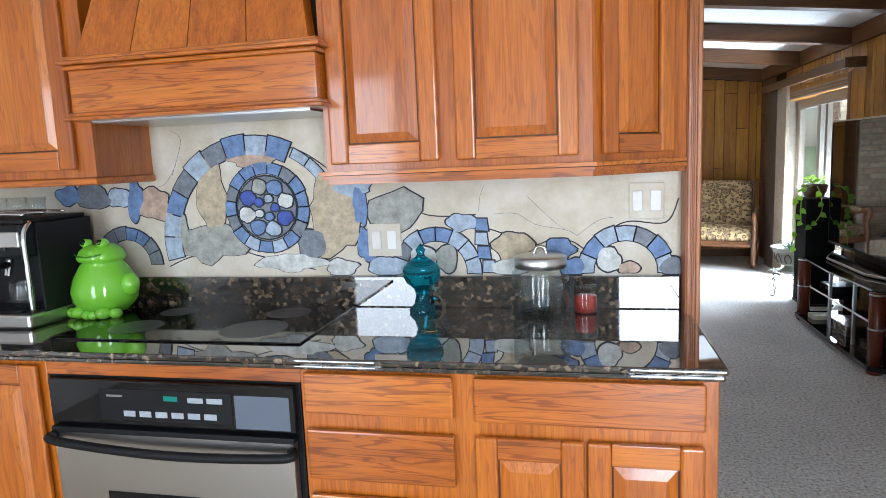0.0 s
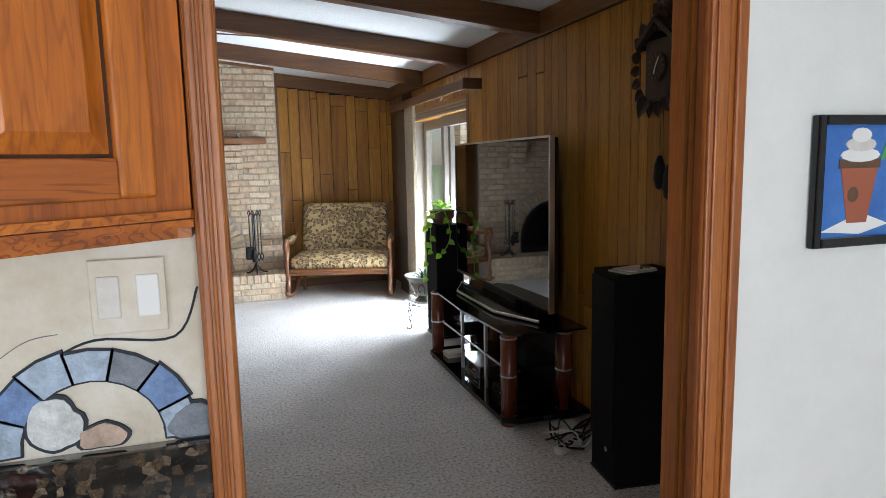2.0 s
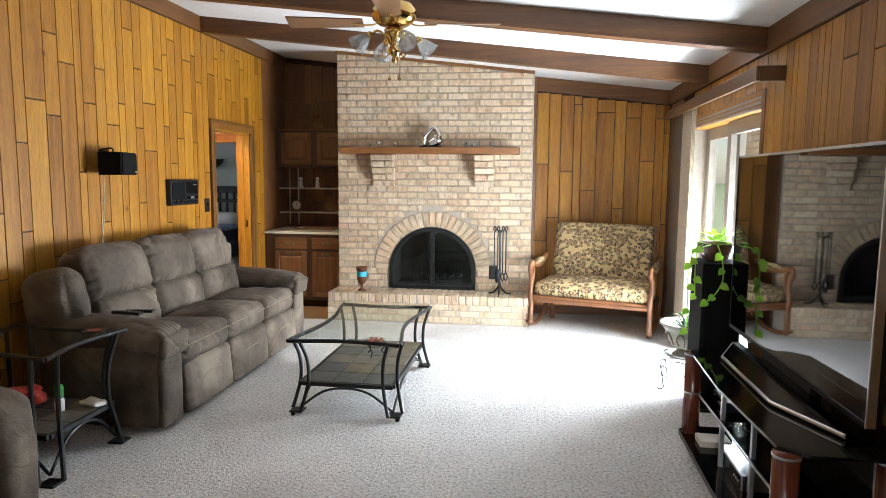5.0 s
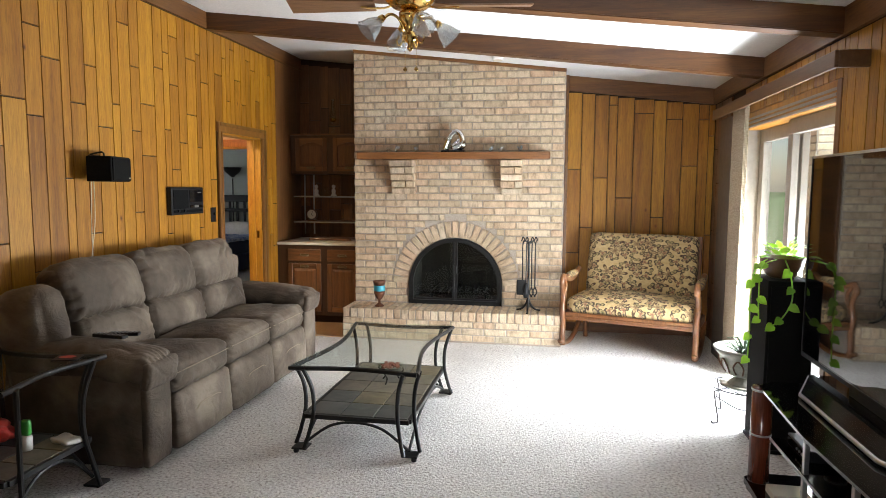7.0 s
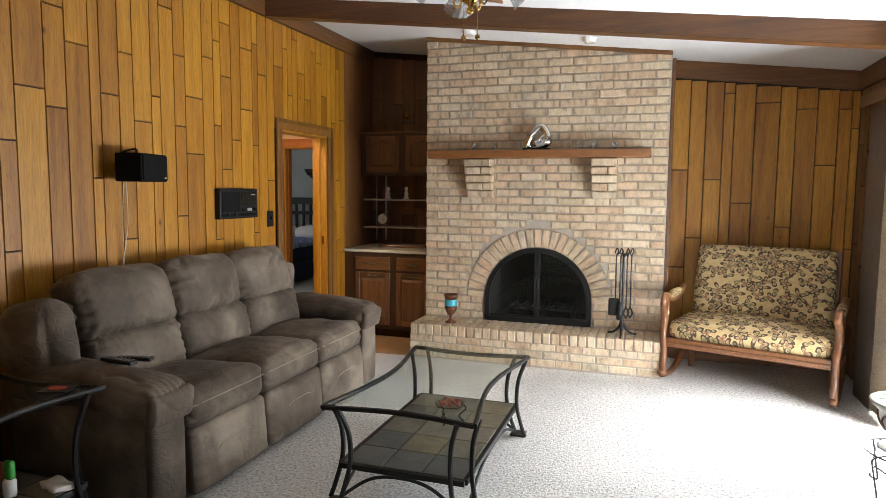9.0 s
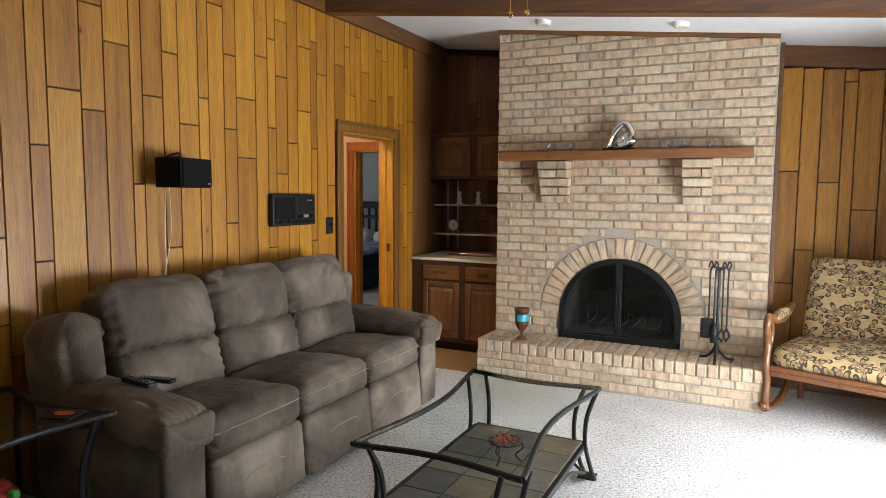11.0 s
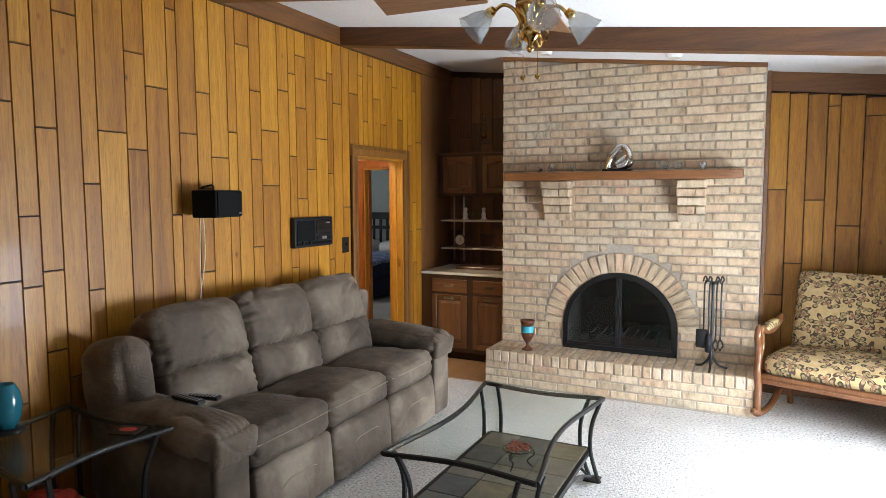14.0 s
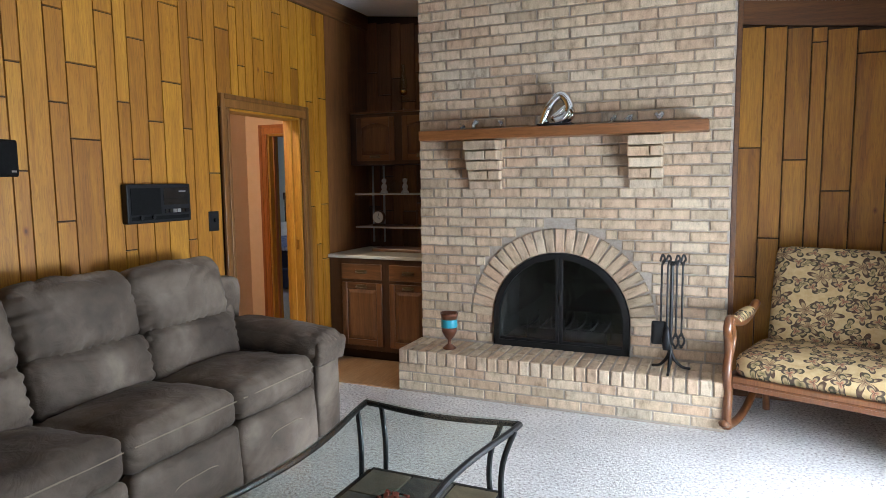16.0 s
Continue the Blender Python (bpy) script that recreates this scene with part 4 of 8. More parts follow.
part("sill", bbox(XR - 0.01, XR + 0.2, WY0, WY1, 0, 0.035, 0.004), M_FRAME, win)
YM = (WY0 + WY1) / 2
for k, (a, b_, x) in enumerate(((WY0, YM + 0.05, XR + 0.05), (YM - 0.05, WY1, XR + 0.11))):
    sash = part("sash", bbox(x, x + 0.045, a, b_, 0.035, 0.13, 0.004), M_FRAME, win)
    part("rail", bbox(x, x + 0.045, a, b_, WTOP - 0.19, WTOP - 0.09, 0.004), M_FRAME, sash)
    part("stile", bbox(x, x + 0.045, a, a + 0.09, 0.13, WTOP - 0.19, 0.004), M_FRAME, sash)
    part("stile", bbox(x, x + 0.045, b_ - 0.09, b_, 0.13, WTOP - 0.19, 0.004), M_FRAME, sash)
    g = part("pane", bbox(x + 0.02, x + 0.026, a + 0.09, b_ - 0.09, 0.13, WTOP - 0.19, 0), M_PANE, sash, "clear glass pane")
    g.visible_shadow = False
val = thing("window_valance", label="brown wooden cornice box over the patio door", category="valance")
M_VAL = wood("valance_wood", (0.07, 0.032, 0.014), (0.13, 0.065, 0.03), (0.2, 0.11, 0.055), "y", 0.4, 0.3, 0.2)
part("front_board", bbox(2.925, 2.945, 7.66, 10.18, 2.03, 2.115, 0.005), M_VAL, val)
part("end_board", bbox(2.945, XR - 0.014, 7.66, 7.68, 2.03, 2.115, 0.005), M_VAL, val)
part("top_board", bbox(2.945, XR - 0.014, 7.68, 10.18, 2.10, 2.115, 0.002), M_VAL, val)
part("track", bbox(2.99, 3.05, 7.72, 10.1, 2.085, 2.10, 0.002), M_WHITE, val, "white curtain track")
M_BLIND = speckle("woven_straw_blind", [(0.35, (0.27, 0.21, 0.14)), (0.65, (0.50, 0.42, 0.31))], 40, 0.85, 0.5, 60)
nb_ = M_BLIND.node_tree.nodes
for k in list(nb_):
    if k.bl_idname == "ShaderNodeMapping":
        k.inputs["Scale"].default_value = (0.6, 0.6, 4.0)
n_, l_, b_ = nodes_of(M_BLIND)
tr_, ad_ = n_.new("ShaderNodeBsdfTranslucent"), n_.new("ShaderNodeAddShader")
tr_.inputs[0].default_value = (0.05, 0.045, 0.038, 1)
l_.new(b_.outputs[0], ad_.inputs[0])
l_.new(tr_.outputs[0], ad_.inputs[1])
l_.new(ad_.outputs[0], n_["Material Output"].inputs[0])
bl = thing("woven_blind", label="stacked woven straw panel blind beside the patio door", category="blind")
for k in range(4):
    part("panel", bbox(2.985 + 0.012 * k, 2.991 + 0.012 * k, 9.40 + 0.012 * k, 9.745 + 0.003 * k, 0.03, 2.085, 0.002), M_BLIND, bl)
structure("trim_corner", bbox(2.99, XR - 0.014, 9.77, 10.14, 0, 2.03, 0.006), speckle("dark_taupe_wood", [(0.3, (0.075, 0.058, 0.045)), (0.7, (0.12, 0.095, 0.075))], 16, 0.5), "dark taupe wooden corner post by the patio door", "trim")
structure("wall_reveal", bbox(XR, XR + 0.2, WY1 + 0.05, 10.2, 0, WTOP + 0.02, 0), M_PLASTER, "short wall beside the patio door", "wall")

# outside: ground, brick pier, bushes, far trees
M_GRASS = speckle("lawn", [(0.3, (0.05, 0.10, 0.02)), (0.7, (0.12, 0.2, 0.05))], 30, 0.95, 0.6, 50)
M_PATIO = speckle("patio_concrete", [(0.3, (0.42, 0.4, 0.37)), (0.7, (0.55, 0.53, 0.5))], 15, 0.9, 0.2, 60)
structure("ground", bbox(XR + 0.22, 400, -300, 300, -0.4, -0.16, 0), M_GRASS, "lawn outside the patio door", "ground")
# Far sheet made to glow: whites out the view and adds daylight.
M_GLOW = bpy.data.materials.new("glowing_distance")
M_GLOW.use_nodes = True
hz = M_GLOW.node_tree.nodes["Principled BSDF"]
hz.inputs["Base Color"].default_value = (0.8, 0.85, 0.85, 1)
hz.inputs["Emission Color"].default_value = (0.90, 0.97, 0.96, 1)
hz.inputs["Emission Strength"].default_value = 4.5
structure("backdrop", bbox(58, 58.2, -70, 120, -0.2, 34, 0), M_GLOW, "glowing backdrop sheet standing in for the bright distance", "backdrop")
structure("patio", bbox(XR + 0.22, 6.2, 6.0, 12.0, -0.16, -0.06, 0.01), M_PATIO, "pale concrete patio", "pavement")
pier = thing("brick_pier", label="pale brick pier on the patio", category="pier")
part("mortar", bbox(3.956, 4.404, 10.706, 11.154, -0.06, 2.6, 0), M_MORTAR, pier)
pr = random.Random(2)
for r_ in range(39):
    for k in range(2):
        zc = -0.03 + r_ * 0.0678 + 0.034
        off = 0.055 if r_ % 2 else 0.0
        brick(0.215, 0.058, 4.07 + k * 0.225 , 10.70, zc, pier)
        brick(0.215, 0.058, 3.95, 10.82 + k * 0.225, zc, pier, rz=-90)


def leaf_cloud(bm, centre, radius, count, size, r, squash=1.0):
    """Small bent leaves strewn through a lumpy volume."""
    c = Vector(centre)
    for _ in range(count):
        d = Vector((r.gauss(0, 1), r.gauss(0, 1), r.gauss(0, 1))).normalized() * radius * (r.random() ** 0.4)
        d.z *= squash
        p = c + d * (0.75 + 0.4 * noise.noise(d * 2.1 + c))
        u = Vector((r.gauss(0, 1), r.gauss(0, 1), r.gauss(0, 1))).normalized()
        w = u.cross(Vector((r.gauss(0, 1), r.gauss(0, 1), r.gauss(0, 1)))).normalized()
        k = size * r.uniform(0.6, 1.3)
        a, b_, e, f = (bm.verts.new(p - u * k), bm.verts.new(p + w * k * 0.45), bm.verts.new(p + u * k), bm.verts.new(p - w * k * 0.45))
        bm.faces.new((a, b_, e))
        bm.faces.new((a, e, f))
    return bm


M_BARK = speckle("bark", [(0.3, (0.06, 0.045, 0.03)), (0.7, (0.15, 0.11, 0.08))], 20, 0.95, 0.6, 30)
M_TREELEAF = speckle("tree_leaf", [(0.3, (0.05, 0.11, 0.02)), (0.7, (0.11, 0.2, 0.05))], 3, 0.5)
for k, (x, y, h, s) in enumerate(((13.0, 21.5, 5.0, 1), (16.5, 31.0, 6.5, 2))):
    r = random.Random(s)
    tree = thing("tree", x, y, -0.16, label="leafy green garden tree on the lawn", category="tree", group="garden trees")
    bm = tube([(0, 0, -0.05), (0.05, 0.02, h * 0.3), (-0.05, 0.05, h * 0.7)], (0.16, 0.06), 8)
    for j in range(6):
        a = j * 1.05 + r.random()
        tube([(0, 0, h * (0.3 + 0.06 * j)), (0.5 * math.cos(a), 0.5 * math.sin(a), h * (0.45 + 0.06 * j)), (1.1 * math.cos(a), 1.1 * math.sin(a), h * (0.6 + 0.05 * j))], (0.05, 0.015), 6, bm)
    part("trunk", bm, M_BARK, tree)
    bm = B()
    for j in range(9):
        a = j * 0.7 + r.random()
        rad = r.uniform(0.4, 1.3) * h / 5
        leaf_cloud(bm, (rad * math.cos(a), rad * math.sin(a), h * r.uniform(0.4, 0.95)), 0.95 * h / 5, 420, 0.13, r, 0.8)
    part("crown", bm, M_TREELEAF, tree)


# ---- living room furniture ----
M_SEAM = mat("suede_stitching", (0.23, 0.18, 0.125), 0.8)


def cushion(cx, cy, cz, sx, sy, sz, r=0.05, puff=(0, 0, 0), n=30, turn=None, seed=0, lump=0.012, crease=0.010, gather=(), stretch=(1, 1, 1)):
    """A stuffed leather cushion: bulging faces, slack lumps, sharp creases, and pleats gathered into named edges.
    gather: (axis, side, depth, pitch) pulls pleats into the edge on that side of the axis."""
    bm = B()
    bmesh.ops.create_cube(bm, size=2.0)
    bmesh.ops.subdivide_edges(bm, edges=bm.edges, cuts=n, use_grid_fill=True)
    h = Vector((sx / 2, sy / 2, sz / 2))
    off = Vector((seed * 1.7, seed * 3.1, seed * 0.9))
    for v in bm.verts:
        u = v.co.copy()
        p = Vector((u.x * h.x, u.y * h.y, u.z * h.z))
        q = Vector([max(-(h[i] - r), min(h[i] - r, p[i])) for i in range(3)])
        d = p - q
        if d.length > 1e-9:
            p = q + d.normalized() * min(r, d.length)
        for i, j, k in ((0, 1, 2), (1, 0, 2), (2, 0, 1)):
            p[i] += puff[i] * u[i] * (1 - u[j] ** 2) * (1 - u[k] ** 2)
        e = d.normalized() if d.length > 1e-9 else u.normalized()
        s_ = Vector((p.x * stretch[0], p.y * stretch[1], p.z * stretch[2])) + off
        w = 0.9 * lump * (noise.noise(s_ * 5.5) + 0.4 * noise.noise(s_ * 11))
        bend = Vector((noise.noise(s_ * 4), noise.noise(s_ * 4 + Vector((9, 0, 0))), noise.noise(s_ * 4 + Vector((0, 9, 0))))) * 0.07
        fold = noise.noise((s_ + bend) * 4.5)
        w -= 1.5 * crease * max(0.0, 1 - abs(fold) * 13) * max(0.0, min(1.0, 0.5 + 1.6 * noise.noise(s_ * 3.1 + Vector((4, 4, 0)))))
        for ax, side, depth, pitch in gather:
            t = 1 - side * u[ax]
            along = p[1] if ax != 1 else p[2]
            fade = math.exp(-t * h[ax] / 0.075)
            w += 2.2 * depth * fade * (abs(math.sin(along * pitch + 1.5 * noise.noise(off + Vector((along * 9, t * 2, 0))) + seed)) - 0.7) * (0.6 + 0.8 * noise.noise(off + Vector((along * 5, 3, 1))))
        v.co = p + e * w
    bmesh.ops.transform(bm, matrix=Matrix.Translation((cx, cy, cz)) @ (turn or Matrix()), verts=bm.verts)
    return bm


def sofa():
    s = thing("sofa", -1.22, 6.985, 0, label="brown suede three-seat reclining sofa with puffy cushions against the plank wall", category="sofa")
    L_, D_ = 2.30, 0.86
    aw = 0.25

    def pad(name, bm, parent=s):
        return part(name, bm, M_SUEDE, parent, smooth=True)
    pad("base", pillow(D_ / 2 - 0.03, L_ / 2, 0.22, D_ - 0.10, L_ - 0.1, 0.36, 0.03, wrinkle=0.004, n=8))
    pad("back_frame", pillow(0.10, L_ / 2, 0.50, 0.2, L_ - 0.10, 0.80, 0.07, wrinkle=0.004, n=10, turn=pose(0, 0, 0, 0, 6, 0)))
    sw = (L_ - 2 * aw) / 3
    for k in range(3):
        y = aw + sw * (k + 0.5)
        pad("seat_cushion", cushion(0.555, y, 0.410, 0.63, sw - 0.002, 0.18, 0.055, (0.015, 0.0, 0.035), 30, pose(0, 0, 0, 0, -3, 0), k + 1, 0.009, 0.008, ((1, 1, 0.007, 55), (1, -1, 0.007, 55)), (1.6, 0.8, 1)))
        pad("footrest_panel", cushion(0.838, y, 0.185, 0.09, sw - 0.008, 0.31, 0.035, (0.022, 0, 0), 20, pose(0, 0, 0, 0, -4, 0), k + 5, 0.006, 0.005, ((1, -1, 0.008, 60),)))
        pad("lumbar_cushion", cushion(0.270, y, 0.585, 0.20, sw - 0.004, 0.27, 0.06, (0.038, 0, 0.0), 30, pose(0, 0, 0, 0, -12, 0), k + 9, 0.009, 0.012, ((2, 1, 0.010, 70), (1, 1, 0.008, 60)), (1, 1, 1.2)))
        pad("head_cushion", cushion(0.172, y, 0.835, 0.25, sw + 0.004, 0.36, 0.085, (0.05, 0.0, 0.015), 36, pose(0, 0, 0, 0, -15, 0), k + 14, 0.012, 0.013, ((2, -1, 0.016, 62), (1, -1, 0.013, 50), (1, 1, 0.007, 50)), (1, 1.2, 0.8)))
        for a in (-0.13, 0.13):
            part("seam", tube([(0.386, y + a, 0.535), (0.388, y + a, 0.60), (0.378, y + a * 0.75, 0.632), (0.378, y + a * 0.3, 0.637)], 0.0026, 6), M_SEAM, s)
        part("seam", tube([(0.866, y - sw * 0.46, 0.452), (0.880, y - sw * 0.2, 0.458), (0.884, y, 0.460), (0.880, y + sw * 0.2, 0.458), (0.866, y + sw * 0.46, 0.452)], 0.0034, 6), M_SEAM, s)
        part("seam", tube([(0.884, y - 0.17, 0.11), (0.897, y - 0.12, 0.22), (0.900, y, 0.235), (0.897, y + 0.12, 0.22), (0.884, y + 0.17, 0.11)], 0.0026, 6), M_SEAM, s)
    for k, y in enumerate((aw / 2, L_ - aw / 2)):
        arm = pad("arm", cushion(0.46, y, 0.27, 0.76, aw - 0.02, 0.50, 0.05, (0.02, 0.015, 0), 20, None, 20 + k, 0.006, 0.003))
        pad("arm_front", cushion(0.845, y, 0.275, 0.05, aw - 0.045, 0.49, 0.022, (0.012, 0, 0), 14, None, 26 + k, 0.004, 0.002), arm)
        pad("arm_pad", cushion(0.53, y, 0.545, 0.74, aw + 0.025, 0.155, 0.072, (0.01, 0.0, 0.03), 30, pose(0, 0, 0, 0, 3, 0), 30 + k, 0.010, 0.010, ((0, 1, 0.006, 95),)), arm)
        pad("pad_drop", cushion(0.875, y, 0.505, 0.055, aw + 0.005, 0.14, 0.026, (0.01, 0, 0), 22, pose(0, 0, 0, 0, 8, 0), 34 + k, 0.006, 0.006, ((2, -1, 0.004, 95),)), arm)
        pad("wing", cushion(0.16 - 0.04 * k, y - 0.04 * k, 0.635 - 0.03 * k, 0.34 - 0.14 * k, aw * (0.82 - 0.12 * k), 0.57 - 0.08 * k, 0.098 - 0.01 * k, (0.02, 0.02, 0.0), 18, pose(0, 0, 0, 0, -10, 0), 40 + k, 0.008, 0.006), arm)
    return s


sofa()

# grey armchair whose arm shows at the end of the side table
ch = thing("armchair", -1.16, 5.06, 0, label="brown suede armchair beside the end table", category="armchair")
part("seat_cushion", pillow(0.50, 0.5, 0.40, 0.62, 0.52, 0.2, 0.06, (0.02, 0, 0.03), 0.008, 10), M_SUEDE, ch, smooth=True)
part("base", pillow(0.42, 0.5, 0.2, 0.76, 0.9, 0.34, 0.04, wrinkle=0.004, n=8), M_SUEDE, ch, smooth=True)
part("backrest", pillow(0.13, 0.5, 0.70, 0.24, 0.86, 0.62, 0.09, (0.03, 0, 0), 0.012, 10, pose(0, 0, 0, 0, -12, 0)), M_SUEDE, ch, smooth=True)
for y in (0.13, 0.87):
    part("arm", pillow(0.46, y, 0.32, 0.78, 0.24, 0.58, 0.08, (0.03, 0.02, 0.01), 0.008, 10), M_SUEDE, ch, smooth=True)


def bowed(a, b_, dip, n=14, off=(0, 0, 0)):
    """Points from a to b bowing sideways by dip, smoothly, with straight ends."""
    a, b_ = Vector(a), Vector(b_)
    d = Vector(dip)
    return [a.lerp(b_, k / n) + d * math.sin(math.pi * k / n) ** 1.3 + Vector(off) for k in range(n + 1)]


def glass_outline(x0, x1, y0, y1, dx, dy, n=14):
    pts = []
    for a, b_, d in (((x0, y0, 0), (x1, y0, 0), (0, dy, 0)), ((x1, y0, 0), (x1, y1, 0), (-dx, 0, 0)), ((x1, y1, 0), (x0, y1, 0), (0, -dy, 0)), ((x0, y1, 0), (x0, y0, 0), (dx, 0, 0))):
        pts += [(p.x, p.y) for p in bowed(a, b_, d, n)[:-1]]
    return pts


def iron_table(name, cx, cy, w, d, h, shelf_z, tiles, label, category, dx, dy, dip, casters):
    """Wrought-iron table with a waisted glass top, paired curved legs and a shelf of slate tiles."""
    t = thing(name, cx, cy, 0, label=label, category=category)
    x0, x1, y0, y1 = -w / 2, w / 2, -d / 2, d / 2
    g = part("glass_top", prism(glass_outline(x0 + 0.006, x1 - 0.006, y0 + 0.006, y1 - 0.006, dx, dy), "z", h - 0.010, h), M_GLASS, t, "thick clear glass with greenish edge")
    g.visible_shadow = False
    zt = h - 0.022
    for a, b_, dd in (((x0, y0, zt), (x1, y0, zt), (0, dy, 0)), ((x1, y0, zt), (x1, y1, zt), (-dx, 0, 0)), ((x1, y1, zt), (x0, y1, zt), (0, -dy, 0)), ((x0, y1, zt), (x0, y0, zt), (dx, 0, 0))):
        part("top_rail", tube(bowed(a, b_, dd), 0.0125, 8, smooth=0), M_BLACK, t)
    ins = 0.035
    for sx in (-1, 1):
        for sy in (-1, 1):
            ex, ey = sx * w / 2, sy * d / 2
            for q in (0, 1):
                ox, oy = (sx * 0.075, 0) if q else (0, sy * 0.075)
                px, py = ex - (ox if q else 0), ey - (0 if q else oy)
                leg = part("leg", tube([(px, py, zt), (px - sx * ins, py - sy * ins, h * 0.72), (px - sx * ins * 1.15, py - sy * ins * 1.15, h * 0.45), (px - sx * ins * 0.5, py - sy * ins * 0.5, h * 0.2), (px + sx * 0.002, py + sy * 0.002, 0.028 if casters else 0.008)], 0.0115, 8), M_BLACK, t)
            part("foot_plate", bbox(min(ex, ex - sx * 0.085), max(ex, ex - sx * 0.085), min(ey, ey - sy * 0.085), max(ey, ey - sy * 0.085), 0.022 if casters else 0.0, 0.032 if casters else 0.012, 0.003), M_BLACK, t)
            if casters:
                part("caster", lathe([(0.0, -0.011), (0.013, -0.011), (0.015, 0), (0.013, 0.011), (0.0, 0.011)], 14, None, (ex - sx * 0.02, ey - sy * 0.02, 0.011)), M_BLACKPL, t, smooth=True)
    bx, by = w / 2 - 0.055, d / 2 - 0.055
    for s_ in (-1, 1):
        part("shelf_rail", bbox(-bx, bx, s_ * by - 0.010, s_ * by + 0.010, shelf_z - 0.022, shelf_z + 0.002, 0.002), M_BLACK, t)
        part("shelf_rail", bbox(s_ * bx - 0.010, s_ * bx + 0.010, -by + 0.010, by - 0.010, shelf_z - 0.022, shelf_z + 0.002, 0.002), M_BLACK, t)
        part("stretcher", tube([(-bx, s_ * by, 0.04), (-bx * 0.5, s_ * by, shelf_z * 0.72), (0, s_ * by, shelf_z - 0.03), (bx * 0.5, s_ * by, shelf_z * 0.72), (bx, s_ * by, 0.04)], 0.008, 8), M_BLACK, t)
        part("stretcher", tube([(s_ * bx, -by, 0.04), (s_ * bx, -by * 0.5, shelf_z * 0.72), (s_ * bx, 0, shelf_z - 0.03), (s_ * bx, by * 0.5, shelf_z * 0.72), (s_ * bx, by, 0.04)], 0.008, 8), M_BLACK, t)
    nx, ny = tiles
    part("shelf_board", bbox(-bx + 0.01, bx - 0.01, -by + 0.01, by - 0.01, shelf_z - 0.014, shelf_z - 0.004, 0), M_GROUT, t)
    tw, td = (2 * bx - 0.02) / nx, (2 * by - 0.02) / ny
    tile = mesh_of("slate_tile", bbox(-tw / 2 + 0.003, tw / 2 - 0.003, -td / 2 + 0.003, td / 2 - 0.003, -0.004, 0.004, 0.002, 1), M_SLATE)
    for i in range(nx):
        for j in range(ny):
            o = new("slate_tile", tile)
            o.parent = t
            o.matrix_basis = pose(-bx + 0.01 + (i + 0.5) * tw, -by + 0.01 + (j + 0.5) * td, shelf_z)
    return t


iron_table("coffee_table", 0.578, 7.985, 0.70, 1.17, 0.495, 0.205, (3, 5), "black wrought-iron coffee table with glass top and slate shelf", "coffee table", 0.075, 0.045, 0, True)
iron_table("end_table", -0.845, 6.625, 0.67, 0.60, 0.645, 0.235, (3, 3), "black wrought-iron end table with glass top beside the sofa", "end table", 0.05, 0.05, 0, False)

# potpourri bowl on an iron stand
b = thing("potpourri_bowl", 0.60, 8.10, 0.209, label="glass bowl of red potpourri on a small iron stand", category="bowl")
part("bowl", lathe([(0.02, 0.055), (0.05, 0.06), (0.072, 0.085), (0.082, 0.115), (0.078, 0.115), (0.066, 0.088), (0.04, 0.066), (0.0, 0.062)], 24), M_GLASS, b, smooth=True)
bm = B()
r = random.Random(6)
for _ in range(46):
    a, q = r.random() * 6.28, 0.06 * math.sqrt(r.random())
    box(bm, -0.010, 0.010, -0.007, 0.007, -0.003, 0.003, 0, 1, pose(q * math.cos(a), q * math.sin(a), 0.095 + 0.02 * r.random(), r.uniform(-50, 50), r.uniform(-50, 50), r.uniform(0, 180)))
part("potpourri", bm, mat("dried_petals", (0.33, 0.07, 0.045), 0.8), b, "dried dark red petals")
for k in range(3):
    a = k * 2.09 + 0.4
    c, s_ = math.cos(a), math.sin(a)
    part("stand_leg", tube([(0.07 * c, 0.07 * s_, 0.10), (0.085 * c, 0.085 * s_, 0.07), (0.05 * c, 0.05 * s_, 0.035), (0.075 * c, 0.075 * s_, 0.004)], 0.0045, 6), M_BLACK, b)
part("stand_ring", tube([(0.075 * math.cos(k * 0.524), 0.075 * math.sin(k * 0.524), 0.098) for k in range(13)], 0.004, 6, smooth=0), M_BLACK, b)


def remote(x, y, z, rz, l, w):
    o = thing("remote_control", x, y, z, rz, "black television remote control lying on the sofa arm", "remote control", "remotes on the sofa")
    part("body", bbox(-l / 2, l / 2, -w / 2, w / 2, 0, 0.018, 0.005), M_BLACKPL, o)
    bt = mesh_of("button", bbox(-0.004, 0.004, -0.004, 0.004, 0, 0.003, 0.001, 1), mat("grey_button", (0.25, 0.25, 0.26), 0.5))
    for i in range(7):
        for j in range(3):
            k = new("button", bt)
            k.parent = o
            k.matrix_basis = pose(-l / 2 + 0.02 + i * (l - 0.04) / 6, (j - 1) * w * 0.28, 0.0175)


remote(-0.64, 7.135, 0.662, -6, 0.19, 0.045)
remote(-0.60, 7.19, 0.662, 12, 0.16, 0.042)


